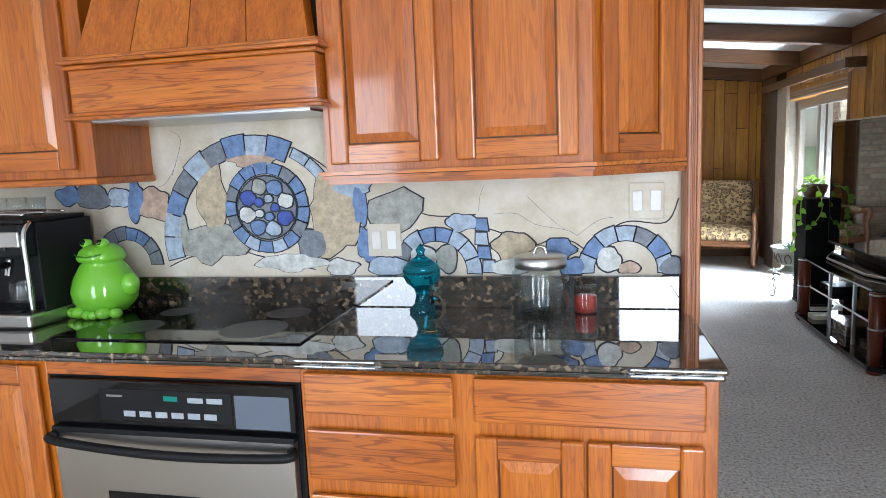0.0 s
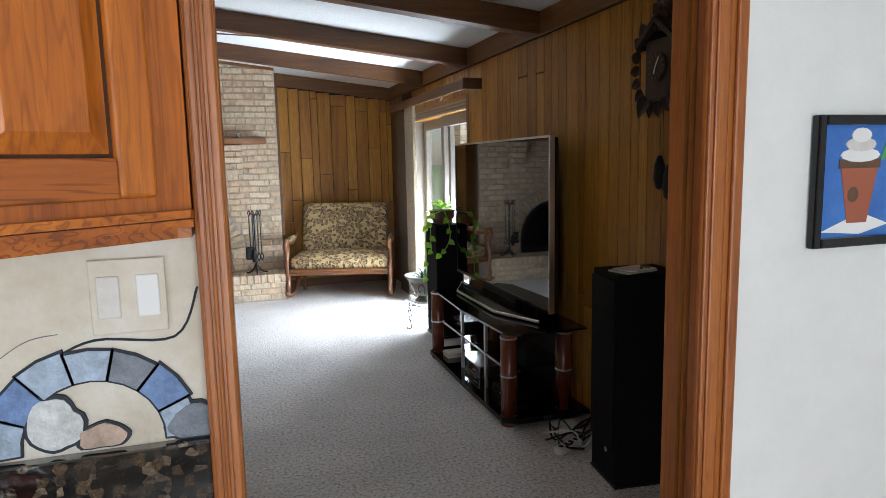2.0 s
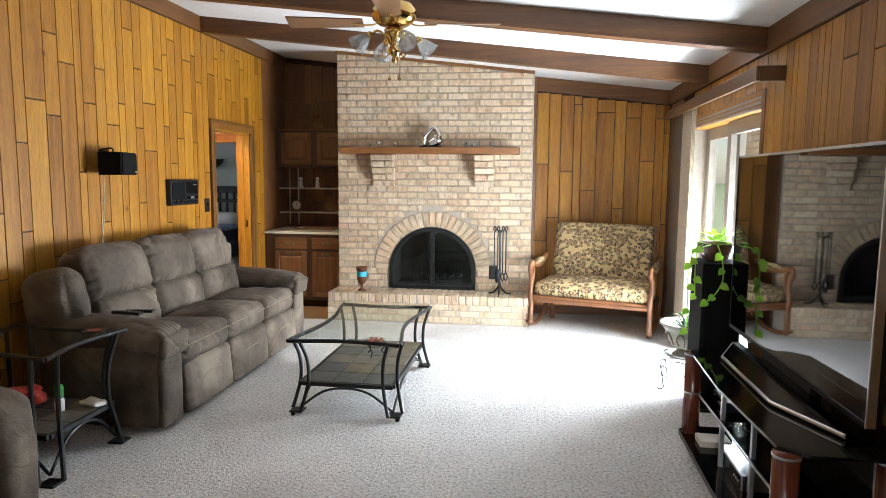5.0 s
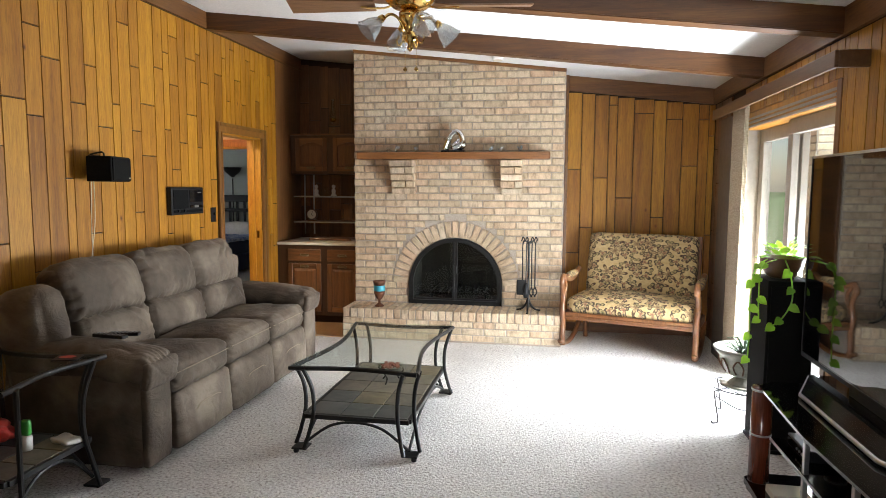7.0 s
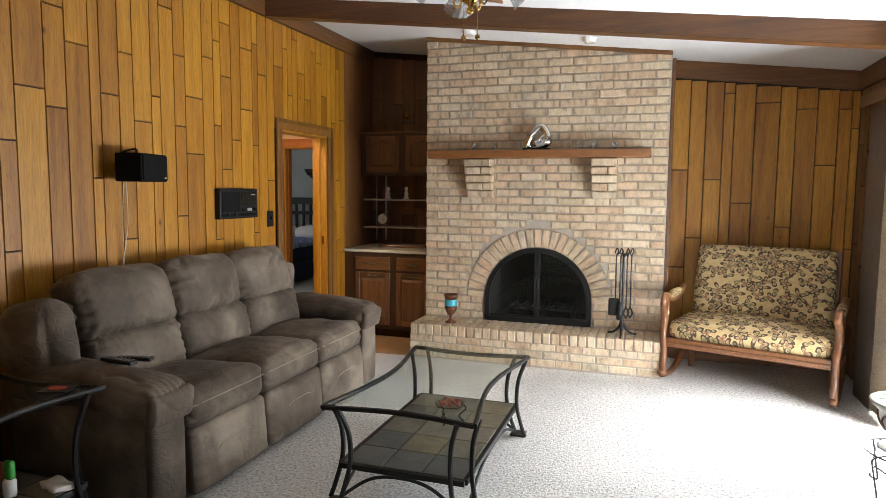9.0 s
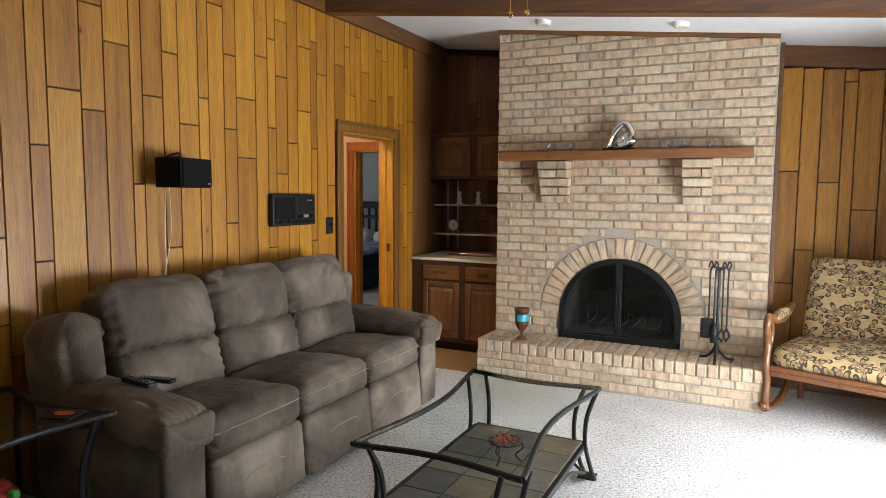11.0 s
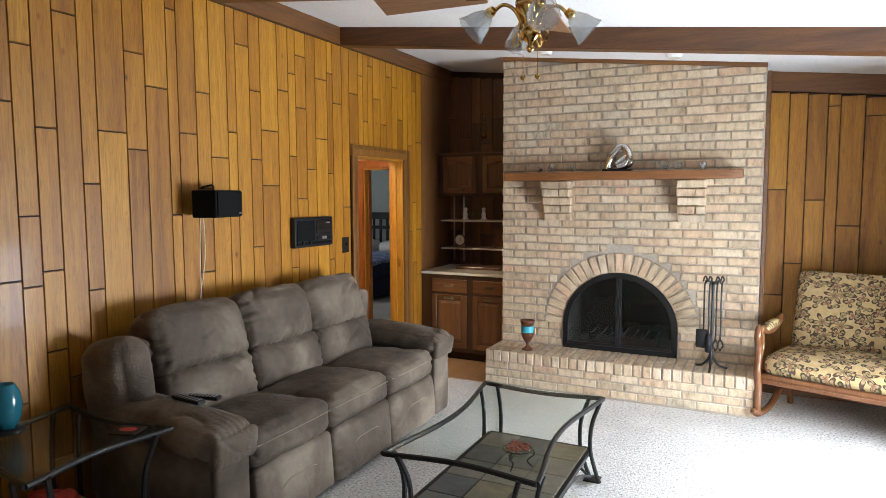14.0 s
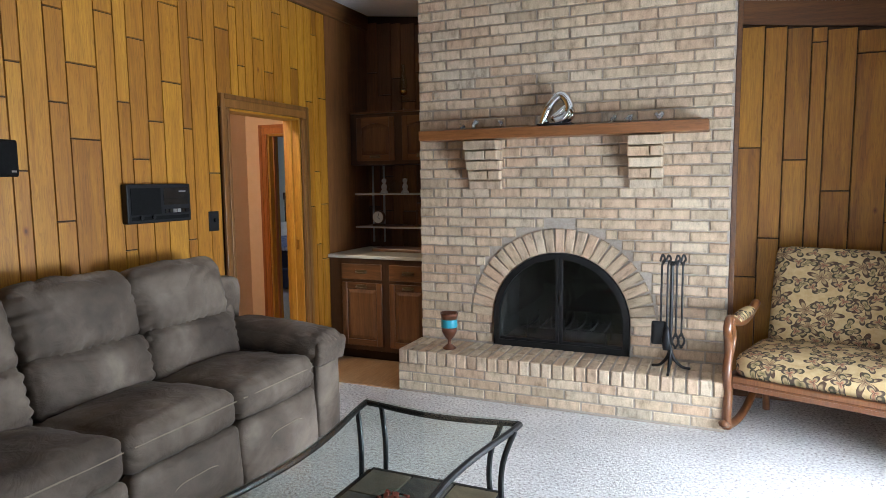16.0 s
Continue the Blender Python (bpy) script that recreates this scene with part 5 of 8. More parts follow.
# glider rocker
def rocker():
    t = thing("rocking_settee", 2.232, 9.885, 0, -18, "wide maple platform rocker with floral tapestry seat and back", "rocking chair")
    w = 1.13
    part("seat_cushion", pillow(0, 0.25, 0.40, w - 0.05, 0.52, 0.15, 0.06, (0, 0.02, 0.05), 0.004, 14), M_FLORAL, t, smooth=True)
    part("backrest", pillow(0, 0.555, 0.715, w - 0.14, 0.13, 0.62, 0.05, (0, 0.03, 0), 0.004, 12, pose(0, 0, 0, -14, 0, 0)), M_FLORAL, t, smooth=True)
    part("back_frame", pillow(0, 0.615, 0.62, w - 0.10, 0.05, 0.80, 0.02, n=4, wrinkle=0, turn=pose(0, 0, 0, -14, 0, 0)), M_ROCK, t)
    part("front_rail", bbox(-w / 2 + 0.02, w / 2 - 0.02, -0.015, 0.025, 0.265, 0.335, 0.010, 3), M_ROCK, t)
    part("rail_bead", tube([(-w / 2 + 0.03, -0.017, 0.30), (w / 2 - 0.03, -0.017, 0.30)], 0.007, 8, smooth=0), M_ROCK, t)
    part("rear_rail", bbox(-w / 2 + 0.03, w / 2 - 0.03, 0.48, 0.51, 0.26, 0.33, 0.006), M_ROCK, t)
    for s_ in (-1, 1):
        x = s_ * (w / 2)
        part("side_rail", bbox(x - 0.018, x + 0.018, 0.0, 0.50, 0.265, 0.33, 0.008), M_ROCK, t)
        part("arm_post", tube([(x, 0.0, 0.03), (x, -0.012, 0.12), (x, 0.0, 0.24), (x + s_ * 0.004, -0.02, 0.36), (x + s_ * 0.008, 0.015, 0.46), (x + s_ * 0.008, -0.005, 0.545), (x, -0.045, 0.60), (x, -0.02, 0.655), (x, 0.03, 0.645)], (0.027, 0.024), 10), M_ROCK, t, smooth=True)
        part("arm_swan", tube([(x, 0.0, 0.40), (x, 0.05, 0.48), (x, 0.06, 0.56), (x, 0.01, 0.635)], (0.012, 0.02), 8), M_ROCK, t, smooth=True)
        arm = part("arm", tube([(x, -0.01, 0.655), (x, 0.16, 0.612), (x, 0.30, 0.615), (x, 0.47, 0.68)], 0.026, 10), M_ROCK, t, smooth=True)
        part("arm_pad", pillow(x, 0.22, 0.645, 0.062, 0.28, 0.045, 0.02, (0, 0, 0.012), 0.002, 8, pose(0, 0, 0, 4, 0, 0)), M_FLORAL, arm, "small floral arm pad", smooth=True)
        part("runner", tube([(x, -0.07, 0.075), (x, 0.02, 0.040), (x, 0.14, 0.024), (x, 0.28, 0.036), (x, 0.42, 0.085), (x, 0.52, 0.16), (x, 0.56, 0.26)], 0.025, 8, flat=0.8), M_ROCK, t, smooth=True)
        part("rear_leg", tube([(x - s_ * 0.06, 0.50, 0.30), (x - s_ * 0.06, 0.53, 0.15), (x - s_ * 0.06, 0.55, 0.0)], 0.022, 8), M_ROCK, t, smooth=True)
    return t


rocker()


# television stand, television, speakers
def tv_stand():
    t = thing("tv_stand", 0, 0, 0, label="black glass television stand with reddish wooden columns along the wall", category="tv stand")
    y0, y1, x0, x1 = 6.02, 7.42, 2.555, 3.06
    out = [(x0 + 0.02, y0 + 0.06), (x0 + 0.10, y0 - 0.02), (x1, y0 - 0.02), (x1, y1 + 0.02), (x0 + 0.10, y1 + 0.02), (x0 + 0.02, y1 - 0.06), (x0 - 0.01, (y0 + y1) / 2)]
    base = [(x0 - 0.01, y0 + 0.0), (x0 + 0.06, y0 - 0.05), (x1, y0 - 0.05), (x1, y1 + 0.05), (x0 + 0.06, y1 + 0.05), (x0 - 0.01, y1), (x0 - 0.02, (y0 + y1) / 2)]
    part("top_shelf", prism(out, "z", 0.518, 0.53), M_BLACKGLOSS, t, "glossy black glass top")
    part("base_shelf", prism(base, "z", 0.03, 0.06), M_BLACKGLOSS, t)
    part("middle_shelf", prism([(x0 + 0.07, y0 + 0.10), (x1 - 0.06, y0 + 0.10), (x1 - 0.06, y1 - 0.10), (x0 + 0.07, y1 - 0.10)], "z", 0.29, 0.298), M_BLACKGLOSS, t)
    part("shelf_edge", bbox(x0 + 0.064, x0 + 0.07, y0 + 0.10, y1 - 0.10, 0.288, 0.30, 0.001), M_SILVER, t)
    for x, y in ((x0 + 0.045, y0 + 0.03), (x0 + 0.045, y1 - 0.03), (x1 - 0.12, y0 + 0.03), (x1 - 0.12, y1 - 0.03)):
        c = part("column", lathe([(0.046, 0.05), (0.046, 0.518)], 28, None, (x, y, 0)), M_CHERRY, t, "reddish wooden column", smooth=True)
        for z in (0.055, 0.29, 0.505):
            part("ring", lathe([(0.0475, -0.005), (0.049, 0), (0.0475, 0.005)], 28, None, (x, y, z)), M_SILVER, c, "thin silver ring", smooth=True)
        part("foot", lathe([(0.04, 0.0), (0.05, 0.012), (0.05, 0.03)], 24, None, (x, y, 0)), M_CHERRY, c, smooth=True)
    for y in (6.50, 6.94):
        part("divider", bbox(x0 + 0.075, x0 + 0.095, y - 0.012, y + 0.012, 0.06, 0.518, 0.002), M_SILVER, t, "silver upright")
    part("back_panel", bbox(x1 - 0.05, x1 - 0.03, y0 + 0.2, y1 - 0.2, 0.06, 0.518, 0.002), M_BLACKPL, t)


tv_stand()
tv = thing("television", 0, 0, 0, label="large black flat-screen television with a silver edge on the stand", category="television")
TY0, TY1, TZ0, TZ1, TX = 6.11, 7.745, 0.595, 1.61, 2.885
part("screen", bbox(TX, TX + 0.012, TY0 + 0.012, TY1 - 0.012, TZ0 + 0.02, TZ1 - 0.012, 0), M_SCREEN, tv, "dark reflecting screen")
part("back_shell", bbox(TX + 0.013, TX + 0.055, TY0 + 0.01, TY1 - 0.01, TZ0 + 0.01, TZ1 - 0.01, 0.008), M_BLACKPL, tv)
part("bezel", bbox(TX - 0.005, TX + 0.03, TY0 + 0.003, TY0 + 0.012, TZ0, TZ1, 0.002), M_SILVER, tv, "silver side bezel")
part("bezel", bbox(TX - 0.004, TX + 0.04, TY1 - 0.012, TY1, TZ0, TZ1, 0.002), M_BLACKPL, tv)
part("bezel", bbox(TX - 0.004, TX + 0.04, TY0 + 0.012, TY1 - 0.012, TZ1 - 0.012, TZ1, 0.002), M_SILVER, tv)
part("bezel", bbox(TX - 0.006, TX + 0.04, TY0 + 0.012, TY1 - 0.012, TZ0, TZ0 + 0.02, 0.002), M_BLACKPL, tv)
foot = part("foot", prism([(2.70, 6.50), (2.70, 7.20), (2.84, 7.50), (2.95, 7.50), (2.95, 6.16), (2.84, 6.16)], "z", 0.532, 0.556), M_BLACKGLOSS, tv, "glossy black base")
part("foot_edge", tube([(2.838, 6.16, 0.545), (2.698, 6.50, 0.545), (2.698, 7.20, 0.545), (2.838, 7.50, 0.545)], 0.009, 8, smooth=0), M_SILVER, foot, "silver rim")
part("neck", bbox(2.89, 2.94, 6.6, 7.2, 0.556, 0.70, 0.004), M_BLACKPL, tv)

for nm, lab, (x, y, z), (w, d, h), m_, cat in (
        ("disc_player", "slim silver disc player on the lower shelf of the stand", (2.66, 6.68, 0.06), (0.3, 0.36, 0.075), M_SILVER, "disc player"),
        ("receiver", "black cable receiver on the lower shelf of the stand", (2.66, 6.22, 0.06), (0.3, 0.22, 0.06), M_BLACKPL, "receiver"),
        ("game_box", "small black box on the middle shelf of the stand", (2.68, 7.05, 0.298), (0.2, 0.22, 0.05), M_BLACKPL, "box"),
        ("book", "worn paperback book lying on the lower shelf", (2.60, 7.16, 0.06), (0.16, 0.12, 0.035), M_IVORY, "book"),
        ("router", "white router standing by the cables", (2.80, 5.85, 0.0), (0.14, 0.10, 0.03), M_WHITE, "router")):
    o = thing(nm, x, y, z, label=lab, category=cat)
    part("body", bbox(0, w, 0, d, 0, h, 0.004), m_, o)
    if nm == "book":
        part("pages", bbox(0.004, w + 0.002, 0.004, d - 0.004, 0.006, h - 0.006, 0), M_WHITE, o, "cream page edges")
    else:
        part("front_panel", bbox(-0.004, 0.0, 0.012, d - 0.012, 0.008, h - 0.008, 0.001), M_BLACKGLOSS, o, "dark glossy front")
        for k in range(3):
            part("button", lathe([(0.006, 0), (0.006, 0.004), (0.0, 0.004)], 10, None, (0, 0, 0)), M_SILVER, o).matrix_basis = pose(-0.004, 0.03 + 0.03 * k, h * 0.5, 0, -90, 0)

# tower speaker with pothos
tsp = thing("tower_speaker", 2.868, 8.03, 0, label="tall black tower speaker with a potted plant on top", category="speaker")
part("cabinet", bbox(-0.118, 0.118, -0.15, 0.15, 0.02, 0.955, 0.004), M_SPEAKER, tsp)
part("plinth", bbox(-0.125, 0.125, -0.16, 0.16, 0.0, 0.02, 0.004), M_BLACKPL, tsp)
part("grille", bbox(-0.105, 0.105, -0.162, -0.151, 0.15, 0.93, 0.004), M_SPEAKER, tsp)

pl = thing("hanging_plant", 2.862, 8.04, 0.955, label="trailing green pothos in a brown ceramic bowl on the speaker", category="plant")
part("pot", lathe([(0.055, 0.0), (0.075, 0.01), (0.105, 0.06), (0.115, 0.11), (0.118, 0.115), (0.108, 0.115), (0.10, 0.09), (0.0, 0.09)], 28), M_TERRA, pl, "brown glazed bowl", smooth=True)
part("soil", lathe([(0.0, 0.1), (0.1, 0.095)], 20), mat("soil", (0.03, 0.02, 0.015), 1.0), pl)


def heart_leaf(bm, p, fwd, up, k):
    """One heart-shaped leaf, folded along its rib."""
    fwd = fwd.normalized()
    side = fwd.cross(up).normalized()
    up = side.cross(fwd)
    ol = [(0, 0), (0.12, 0.34), (-0.08, 0.52), (0.2, 0.56), (0.55, 0.40), (0.85, 0.17), (1.12, 0)]
    mid = [bm.verts.new(p + fwd * k * a + up * k * (-0.10 * a * a)) for a in (0, 0.3, 0.6, 0.9, 1.12)]
    for s_ in (-1, 1):
        ed = [bm.verts.new(p + fwd * k * a + side * s_ * k * q + up * k * (0.22 * q - 0.10 * a * a)) for a, q in ((-0.08, 0.30), (0.25, 0.52), (0.6, 0.42), (0.9, 0.2))]
        f = [(mid[0], mid[1], ed[1], ed[0]), (mid[1], mid[2], ed[2], ed[1]), (mid[2], mid[3], ed[3], ed[2]), (mid[3], mid[4], ed[3])]
        for q in f:
            bm.faces.new(q if s_ > 0 else q[::-1])


r = random.Random(11)
for k in range(38):
    a, e = r.random() * 6.28, r.uniform(0.1, 1.2)
    d = Vector((math.cos(a) * math.cos(e), math.sin(a) * math.cos(e), math.sin(e)))
    p = Vector((d.x * 0.10, d.y * 0.10, 0.11 + d.z * r.uniform(0.02, 0.10)))
    bm = B()
    heart_leaf(bm, p, d + Vector((0, -0.2, -0.3)), Vector((0, 0, 1)), r.uniform(0.034, 0.055))
    part("leaf", bm, M_LEAF, pl, smooth=True)
vines = [[(-0.10, -0.08, 0.11), (-0.17, -0.12, 0.06), (-0.19, -0.12, -0.10), (-0.185, -0.12, -0.3), (-0.19, -0.12, -0.46)],
         [(-0.02, -0.11, 0.11), (-0.01, -0.18, 0.03), (0.0, -0.185, -0.10), (-0.05, -0.19, -0.20), (-0.10, -0.19, -0.24)],
         [(-0.06, -0.1, 0.11), (-0.15, -0.17, 0.08), (-0.165, -0.18, -0.05), (-0.16, -0.18, -0.2)]]
for v in vines:
    part("vine", tube(v, 0.004, 6), M_LEAF, pl)
    P = smooth_path(v, 4)
    for i in range(3, len(P), 3):
        bm = B()
        s_ = 1 if i % 4 == 1 else -1
        heart_leaf(bm, P[i], Vector((s_ * 0.8, -0.5, -0.6 + r.uniform(-0.2, 0.2))), Vector((0, -1, 0.4)), r.uniform(0.034, 0.052))
        part("leaf", bm, M_LEAF, pl, smooth=True)

PLX, PLY, PLZ = 2.80, 8.41, 0.222
fp = thing("floor_planter", PLX, PLY, PLZ, label="cream embossed ceramic urn with spiky dark plant on wire stand", category="planter")
part("saucer", lathe([(0.0, 0.0), (0.13, 0.0), (0.15, 0.012), (0.143, 0.014), (0.10, 0.007), (0.0, 0.007)], 28), M_POT, fp, smooth=True)
part("foot", lathe([(0.095, 0.008), (0.09, 0.016), (0.066, 0.04), (0.06, 0.058), (0.0, 0.058)], 32, None, (0, 0, 0), 14, 0.05), M_POT, fp, "fluted foot", smooth=True)
part("pot", lathe([(0.06, 0.058), (0.10, 0.072), (0.132, 0.11), (0.148, 0.155), (0.150, 0.185), (0.165, 0.205), (0.192, 0.232), (0.190, 0.242), (0.178, 0.240), (0.15, 0.21), (0.0, 0.20)], 36), M_POT, fp, "cream pot with relief", smooth=True)
for k in range(9):
    a = k * 0.698
    part("relief", tube([(0.118 * math.cos(a - 0.16), 0.118 * math.sin(a - 0.16), 0.09), (0.146 * math.cos(a - 0.2), 0.146 * math.sin(a - 0.2), 0.14), (0.152 * math.cos(a), 0.152 * math.sin(a), 0.178), (0.146 * math.cos(a + 0.2), 0.146 * math.sin(a + 0.2), 0.14), (0.118 * math.cos(a + 0.16), 0.118 * math.sin(a + 0.16), 0.09)], 0.006, 6), M_TERRA, fp, "dark stained leaf relief", smooth=True)
for k in range(26):
    a, e = r.random() * 6.28, r.uniform(0.2, 1.3)
    ln = r.uniform(0.10, 0.2)
    c, s_ = math.cos(a) * math.cos(e), math.sin(a) * math.cos(e)
    part("leaf", tube([(c * 0.03, s_ * 0.03, 0.20), (c * ln * 0.6, s_ * ln * 0.6, 0.215 + ln * 0.55 * math.sin(e)), (c * ln, s_ * ln, 0.215 + ln * 0.6 * math.sin(e) - 0.01)], (0.016, 0.002), 5, flat=0.3), M_LEAFDK, fp, smooth=True)

ps = thing("plant_stand", PLX, PLY, 0, label="black wire plant stand with bowed scroll feet under the urn", category="plant stand")
for q, z in ((0.20, PLZ - 0.006), (0.11, PLZ - 0.006)):
    part("ring", tube([(q * math.cos(k * 0.2618), q * math.sin(k * 0.2618), z) for k in range(25)], 0.0045, 6, smooth=0), M_BLACK, ps)
for k in range(4):
    a = k * 1.571 + 0.5
    c, s_ = math.cos(a), math.sin(a)
    part("spoke", tube([(0.0, 0.0, PLZ - 0.006), (0.20 * c, 0.20 * s_, PLZ - 0.006)], 0.004, 6, smooth=0), M_BLACK, ps)
    part("scroll_foot", tube([(0.20 * c, 0.20 * s_, PLZ - 0.008), (0.228 * c, 0.228 * s_, PLZ - 0.02), (0.222 * c, 0.222 * s_, PLZ - 0.055), (0.205 * c, 0.205 * s_, 0.09), (0.19 * c, 0.19 * s_, 0.02), (0.20 * c, 0.20 * s_, 0.005), (0.232 * c, 0.232 * s_, 0.007), (0.236 * c, 0.236 * s_, 0.022)], 0.0045, 6), M_BLACK, ps, smooth=True)
    b1, b2 = a, a + 1.571
    part("swag", tube([(0.21 * math.cos(b1), 0.21 * math.sin(b1), PLZ - 0.05), (0.16 * math.cos(a + 0.785), 0.16 * math.sin(a + 0.785), PLZ - 0.11), (0.21 * math.cos(b2), 0.21 * math.sin(b2), PLZ - 0.05)], 0.004, 6), M_BLACK, ps, smooth=True)

# large floor speaker
big = thing("floor_speaker", 2.925, 5.33, 0, -6, "large black floor speaker against the plank wall", "speaker")
part("cabinet", bbox(-0.155, 0.15, -0.125, 0.125, 0.015, 0.975, 0.004), M_SPEAKER, big)
part("plinth", bbox(-0.16, 0.155, -0.13, 0.13, 0, 0.015, 0.003), M_BLACKPL, big)
part("grille", bbox(-0.168, -0.156, -0.115, 0.115, 0.18, 0.95, 0.004), M_SPEAKER, big)
part("badge", lathe([(0.012, 0), (0.012, 0.003), (0, 0.003)], 16), M_SILVER, big, "small silver badge").matrix_basis = pose(-0.156, -0.03, 0.15, 0, -90, 0)
pm = thing("paper_stack", 2.88, 5.30, 0.975, 12, "folded ivory papers with dark glasses on the speaker", "papers")
part("sheet", bbox(-0.09, 0.09, -0.06, 0.06, 0, 0.008, 0.002), M_IVORY, pm)
part("sheet", bbox(-0.07, 0.09, -0.055, 0.055, 0.009, 0.014, 0.002), M_WHITE, pm)
part("glasses", tube([(0.0, -0.05, 0.02), (0.03, -0.03, 0.028), (0.06, -0.04, 0.02), (0.07, 0.02, 0.02)], 0.006, 6), M_TERRA, pm, "dark brown frame")

# cables on the floor
r = random.Random(21)
for k in range(7):
    o = thing("cable", 2.80 + 0.03 * k, 5.70 + 0.02 * k, 0.0, label="loose tangled cable on the carpet beside the stand", category="cable", group="tangled cables")
    pts = [(r.uniform(-0.16, 0.16), r.uniform(-0.1, 0.16), 0.01 + r.uniform(0, 0.10) * (i % 2)) for i in range(6)]
    part("wire", tube(pts, 0.005, 6), (M_BLACKPL, M_WHITE, M_BLACKPL, mat("green_wire", (0.02, 0.12, 0.08), 0.4), M_BLACKPL, M_SILVER, M_BLACKPL)[k], o, smooth=True)
o = thing("power_strip", 2.76, 5.66, 0, 25, "white power strip among the cables", "power strip")
part("body", bbox(-0.09, 0.09, -0.025, 0.025, 0, 0.035, 0.006), M_WHITE, o)
for k in range(4):
    part("socket", bbox(-0.07 + 0.04 * k, -0.05 + 0.04 * k, -0.012, 0.012, 0.035, 0.037, 0), M_BLACKPL, o)

# cuckoo clock
ck = thing("cuckoo_clock", 3.075, 5.28, 1.86, label="carved dark wooden cuckoo clock with hanging pine-cone weights", category="clock")
M_CARVED = wood("carved_walnut", (0.012, 0.007, 0.004), (0.03, 0.017, 0.010), (0.055, 0.03, 0.016), "z", 0.5, 0.1, 0.2)
part("house", bbox(-0.10, 0.0, -0.095, 0.095, -0.14, 0.12, 0.006), M_CARVED, ck)
bm = B()
for s_ in (-1, 1):
    box(bm, -0.13, 0.0, -0.005, 0.17, -0.012, 0.012, 0.004, 2, pose(0, 0, 0.20, -s_ * 38 if s_ > 0 else -142, 0, 0) if s_ > 0 else pose(0, 0, 0.20, 0, 0, 0) @ Matrix.Scale(-1, 4, (0, 1, 0)) @ pose(0, 0, 0, -38, 0, 0))
part("roof", bm, M_CARVED, ck)
r = random.Random(31)
for k in range(18):
    a = k / 18 * 6.28
    y, z = 0.13 * math.cos(a), 0.15 * math.sin(a) + 0.0
    bm = B()
    heart_leaf(bm, Vector((-0.108, y, z)), Vector((-0.25, math.cos(a), math.sin(a))), Vector((-1, 0, 0)), r.uniform(0.05, 0.085))
    bmesh.ops.solidify(bm, geom=bm.faces[:], thickness=0.008)
    part("carved_leaf", bm, M_CARVED, ck)
part("crest", pillow(-0.08, 0, 0.235, 0.05, 0.10, 0.09, 0.02, wrinkle=0.012, n=6, freq=40), M_CARVED, ck)
dial = part("dial", lathe([(0.062, 0), (0.062, 0.012), (0.0, 0.012)], 28), M_CARVED, ck)
dial.matrix_basis = pose(-0.10, 0, 0.0, 0, -90, 0)
for k in range(12):
    a = k * math.pi / 6
    part("numeral", bbox(-0.115, -0.112, -0.003, 0.003, 0.042, 0.056, 0), M_DKBRASS, dial, "pale numeral bar").matrix_basis = pose(-0.10, 0, 0, 0, -90, 0).inverted() @ pose(0, 0, 0, math.degrees(a), 0, 0)
for a, l_ in ((30, 0.045), (200, 0.03)):
    part("clock_hand", bbox(-0.118, -0.116, -0.003, 0.003, 0, l_, 0), M_IVORY, dial).matrix_basis = pose(-0.10, 0, 0, 0, -90, 0).inverted() @ pose(0, 0, 0, a, 0, 0)
for y, zb in ((-0.035, -0.57), (0.03, -0.53)):
    part("chain", tube([(-0.06, y, -0.14), (-0.06, y, zb + 0.15)], 0.0025, 5, smooth=0), M_DKBRASS, ck)
    part("weight", lathe([(0.0, 0.0), (0.016, 0.01), (0.025, 0.05), (0.022, 0.11), (0.010, 0.15), (0.0, 0.155)], 14, None, (-0.06, y, zb), 7, 0.08), M_BLACKPL, ck, "dark cast pine-cone weight", smooth=True)

# wall speaker, intercom, light switch on the west wall
ws = thing("wall_speaker", -1.16, 7.87, 1.47, 14, "small black speaker on a wall bracket with a hanging wire", "speaker")
part("cabinet", bbox(-0.075, 0.075, -0.15, 0.13, 0, 0.155, 0.006), M_SPEAKER, ws)
part("grille", bbox(0.076, 0.084, -0.14, 0.12, 0.008, 0.147, 0.004), M_SPEAKER, ws)
part("logo_bar", bbox(0.0845, 0.0855, 0.08, 0.105, 0.018, 0.026, 0), M_SILVER, ws)
part("bracket", tube([(-0.03, 0, 0.155), (-0.05, 0.02, 0.185), (-0.13, 0.03, 0.17)], 0.006, 6), M_BLACK, ws)
part("wire", tube([(-0.10, 0.0, 0.0), (-0.112, 0.02, -0.25), (-0.118, -0.04, -0.55), (-0.122, 0.06, -0.80)], 0.0028, 6), M_IVORY, ws, "thin pale wire")
part("wire", tube([(-0.10, -0.03, 0.0), (-0.112, -0.03, -0.3), (-0.122, 0.0, -0.80)], 0.0025, 6), M_IVORY, ws, "thin pale wire")
ic = thing("intercom_panel", XL + 0.013, 8.877, 1.328, label="black intercom radio panel set into the plank wall", category="intercom")
part("body", bbox(0, 0.045, -0.222, 0.222, -0.107, 0.107, 0.006), M_BLACKPL, ic)
part("speaker_grille", bbox(0.046, 0.049, -0.20, 0.0, -0.06, 0.085, 0.001), M_SPEAKER, ic)
part("dial_window", bbox(0.046, 0.049, 0.02, 0.20, -0.01, 0.085, 0.001), M_BLACKGLOSS, ic)
part("label_bar", bbox(0.049, 0.0505, 0.13, 0.18, 0.06, 0.068, 0), M_SILVER, ic)
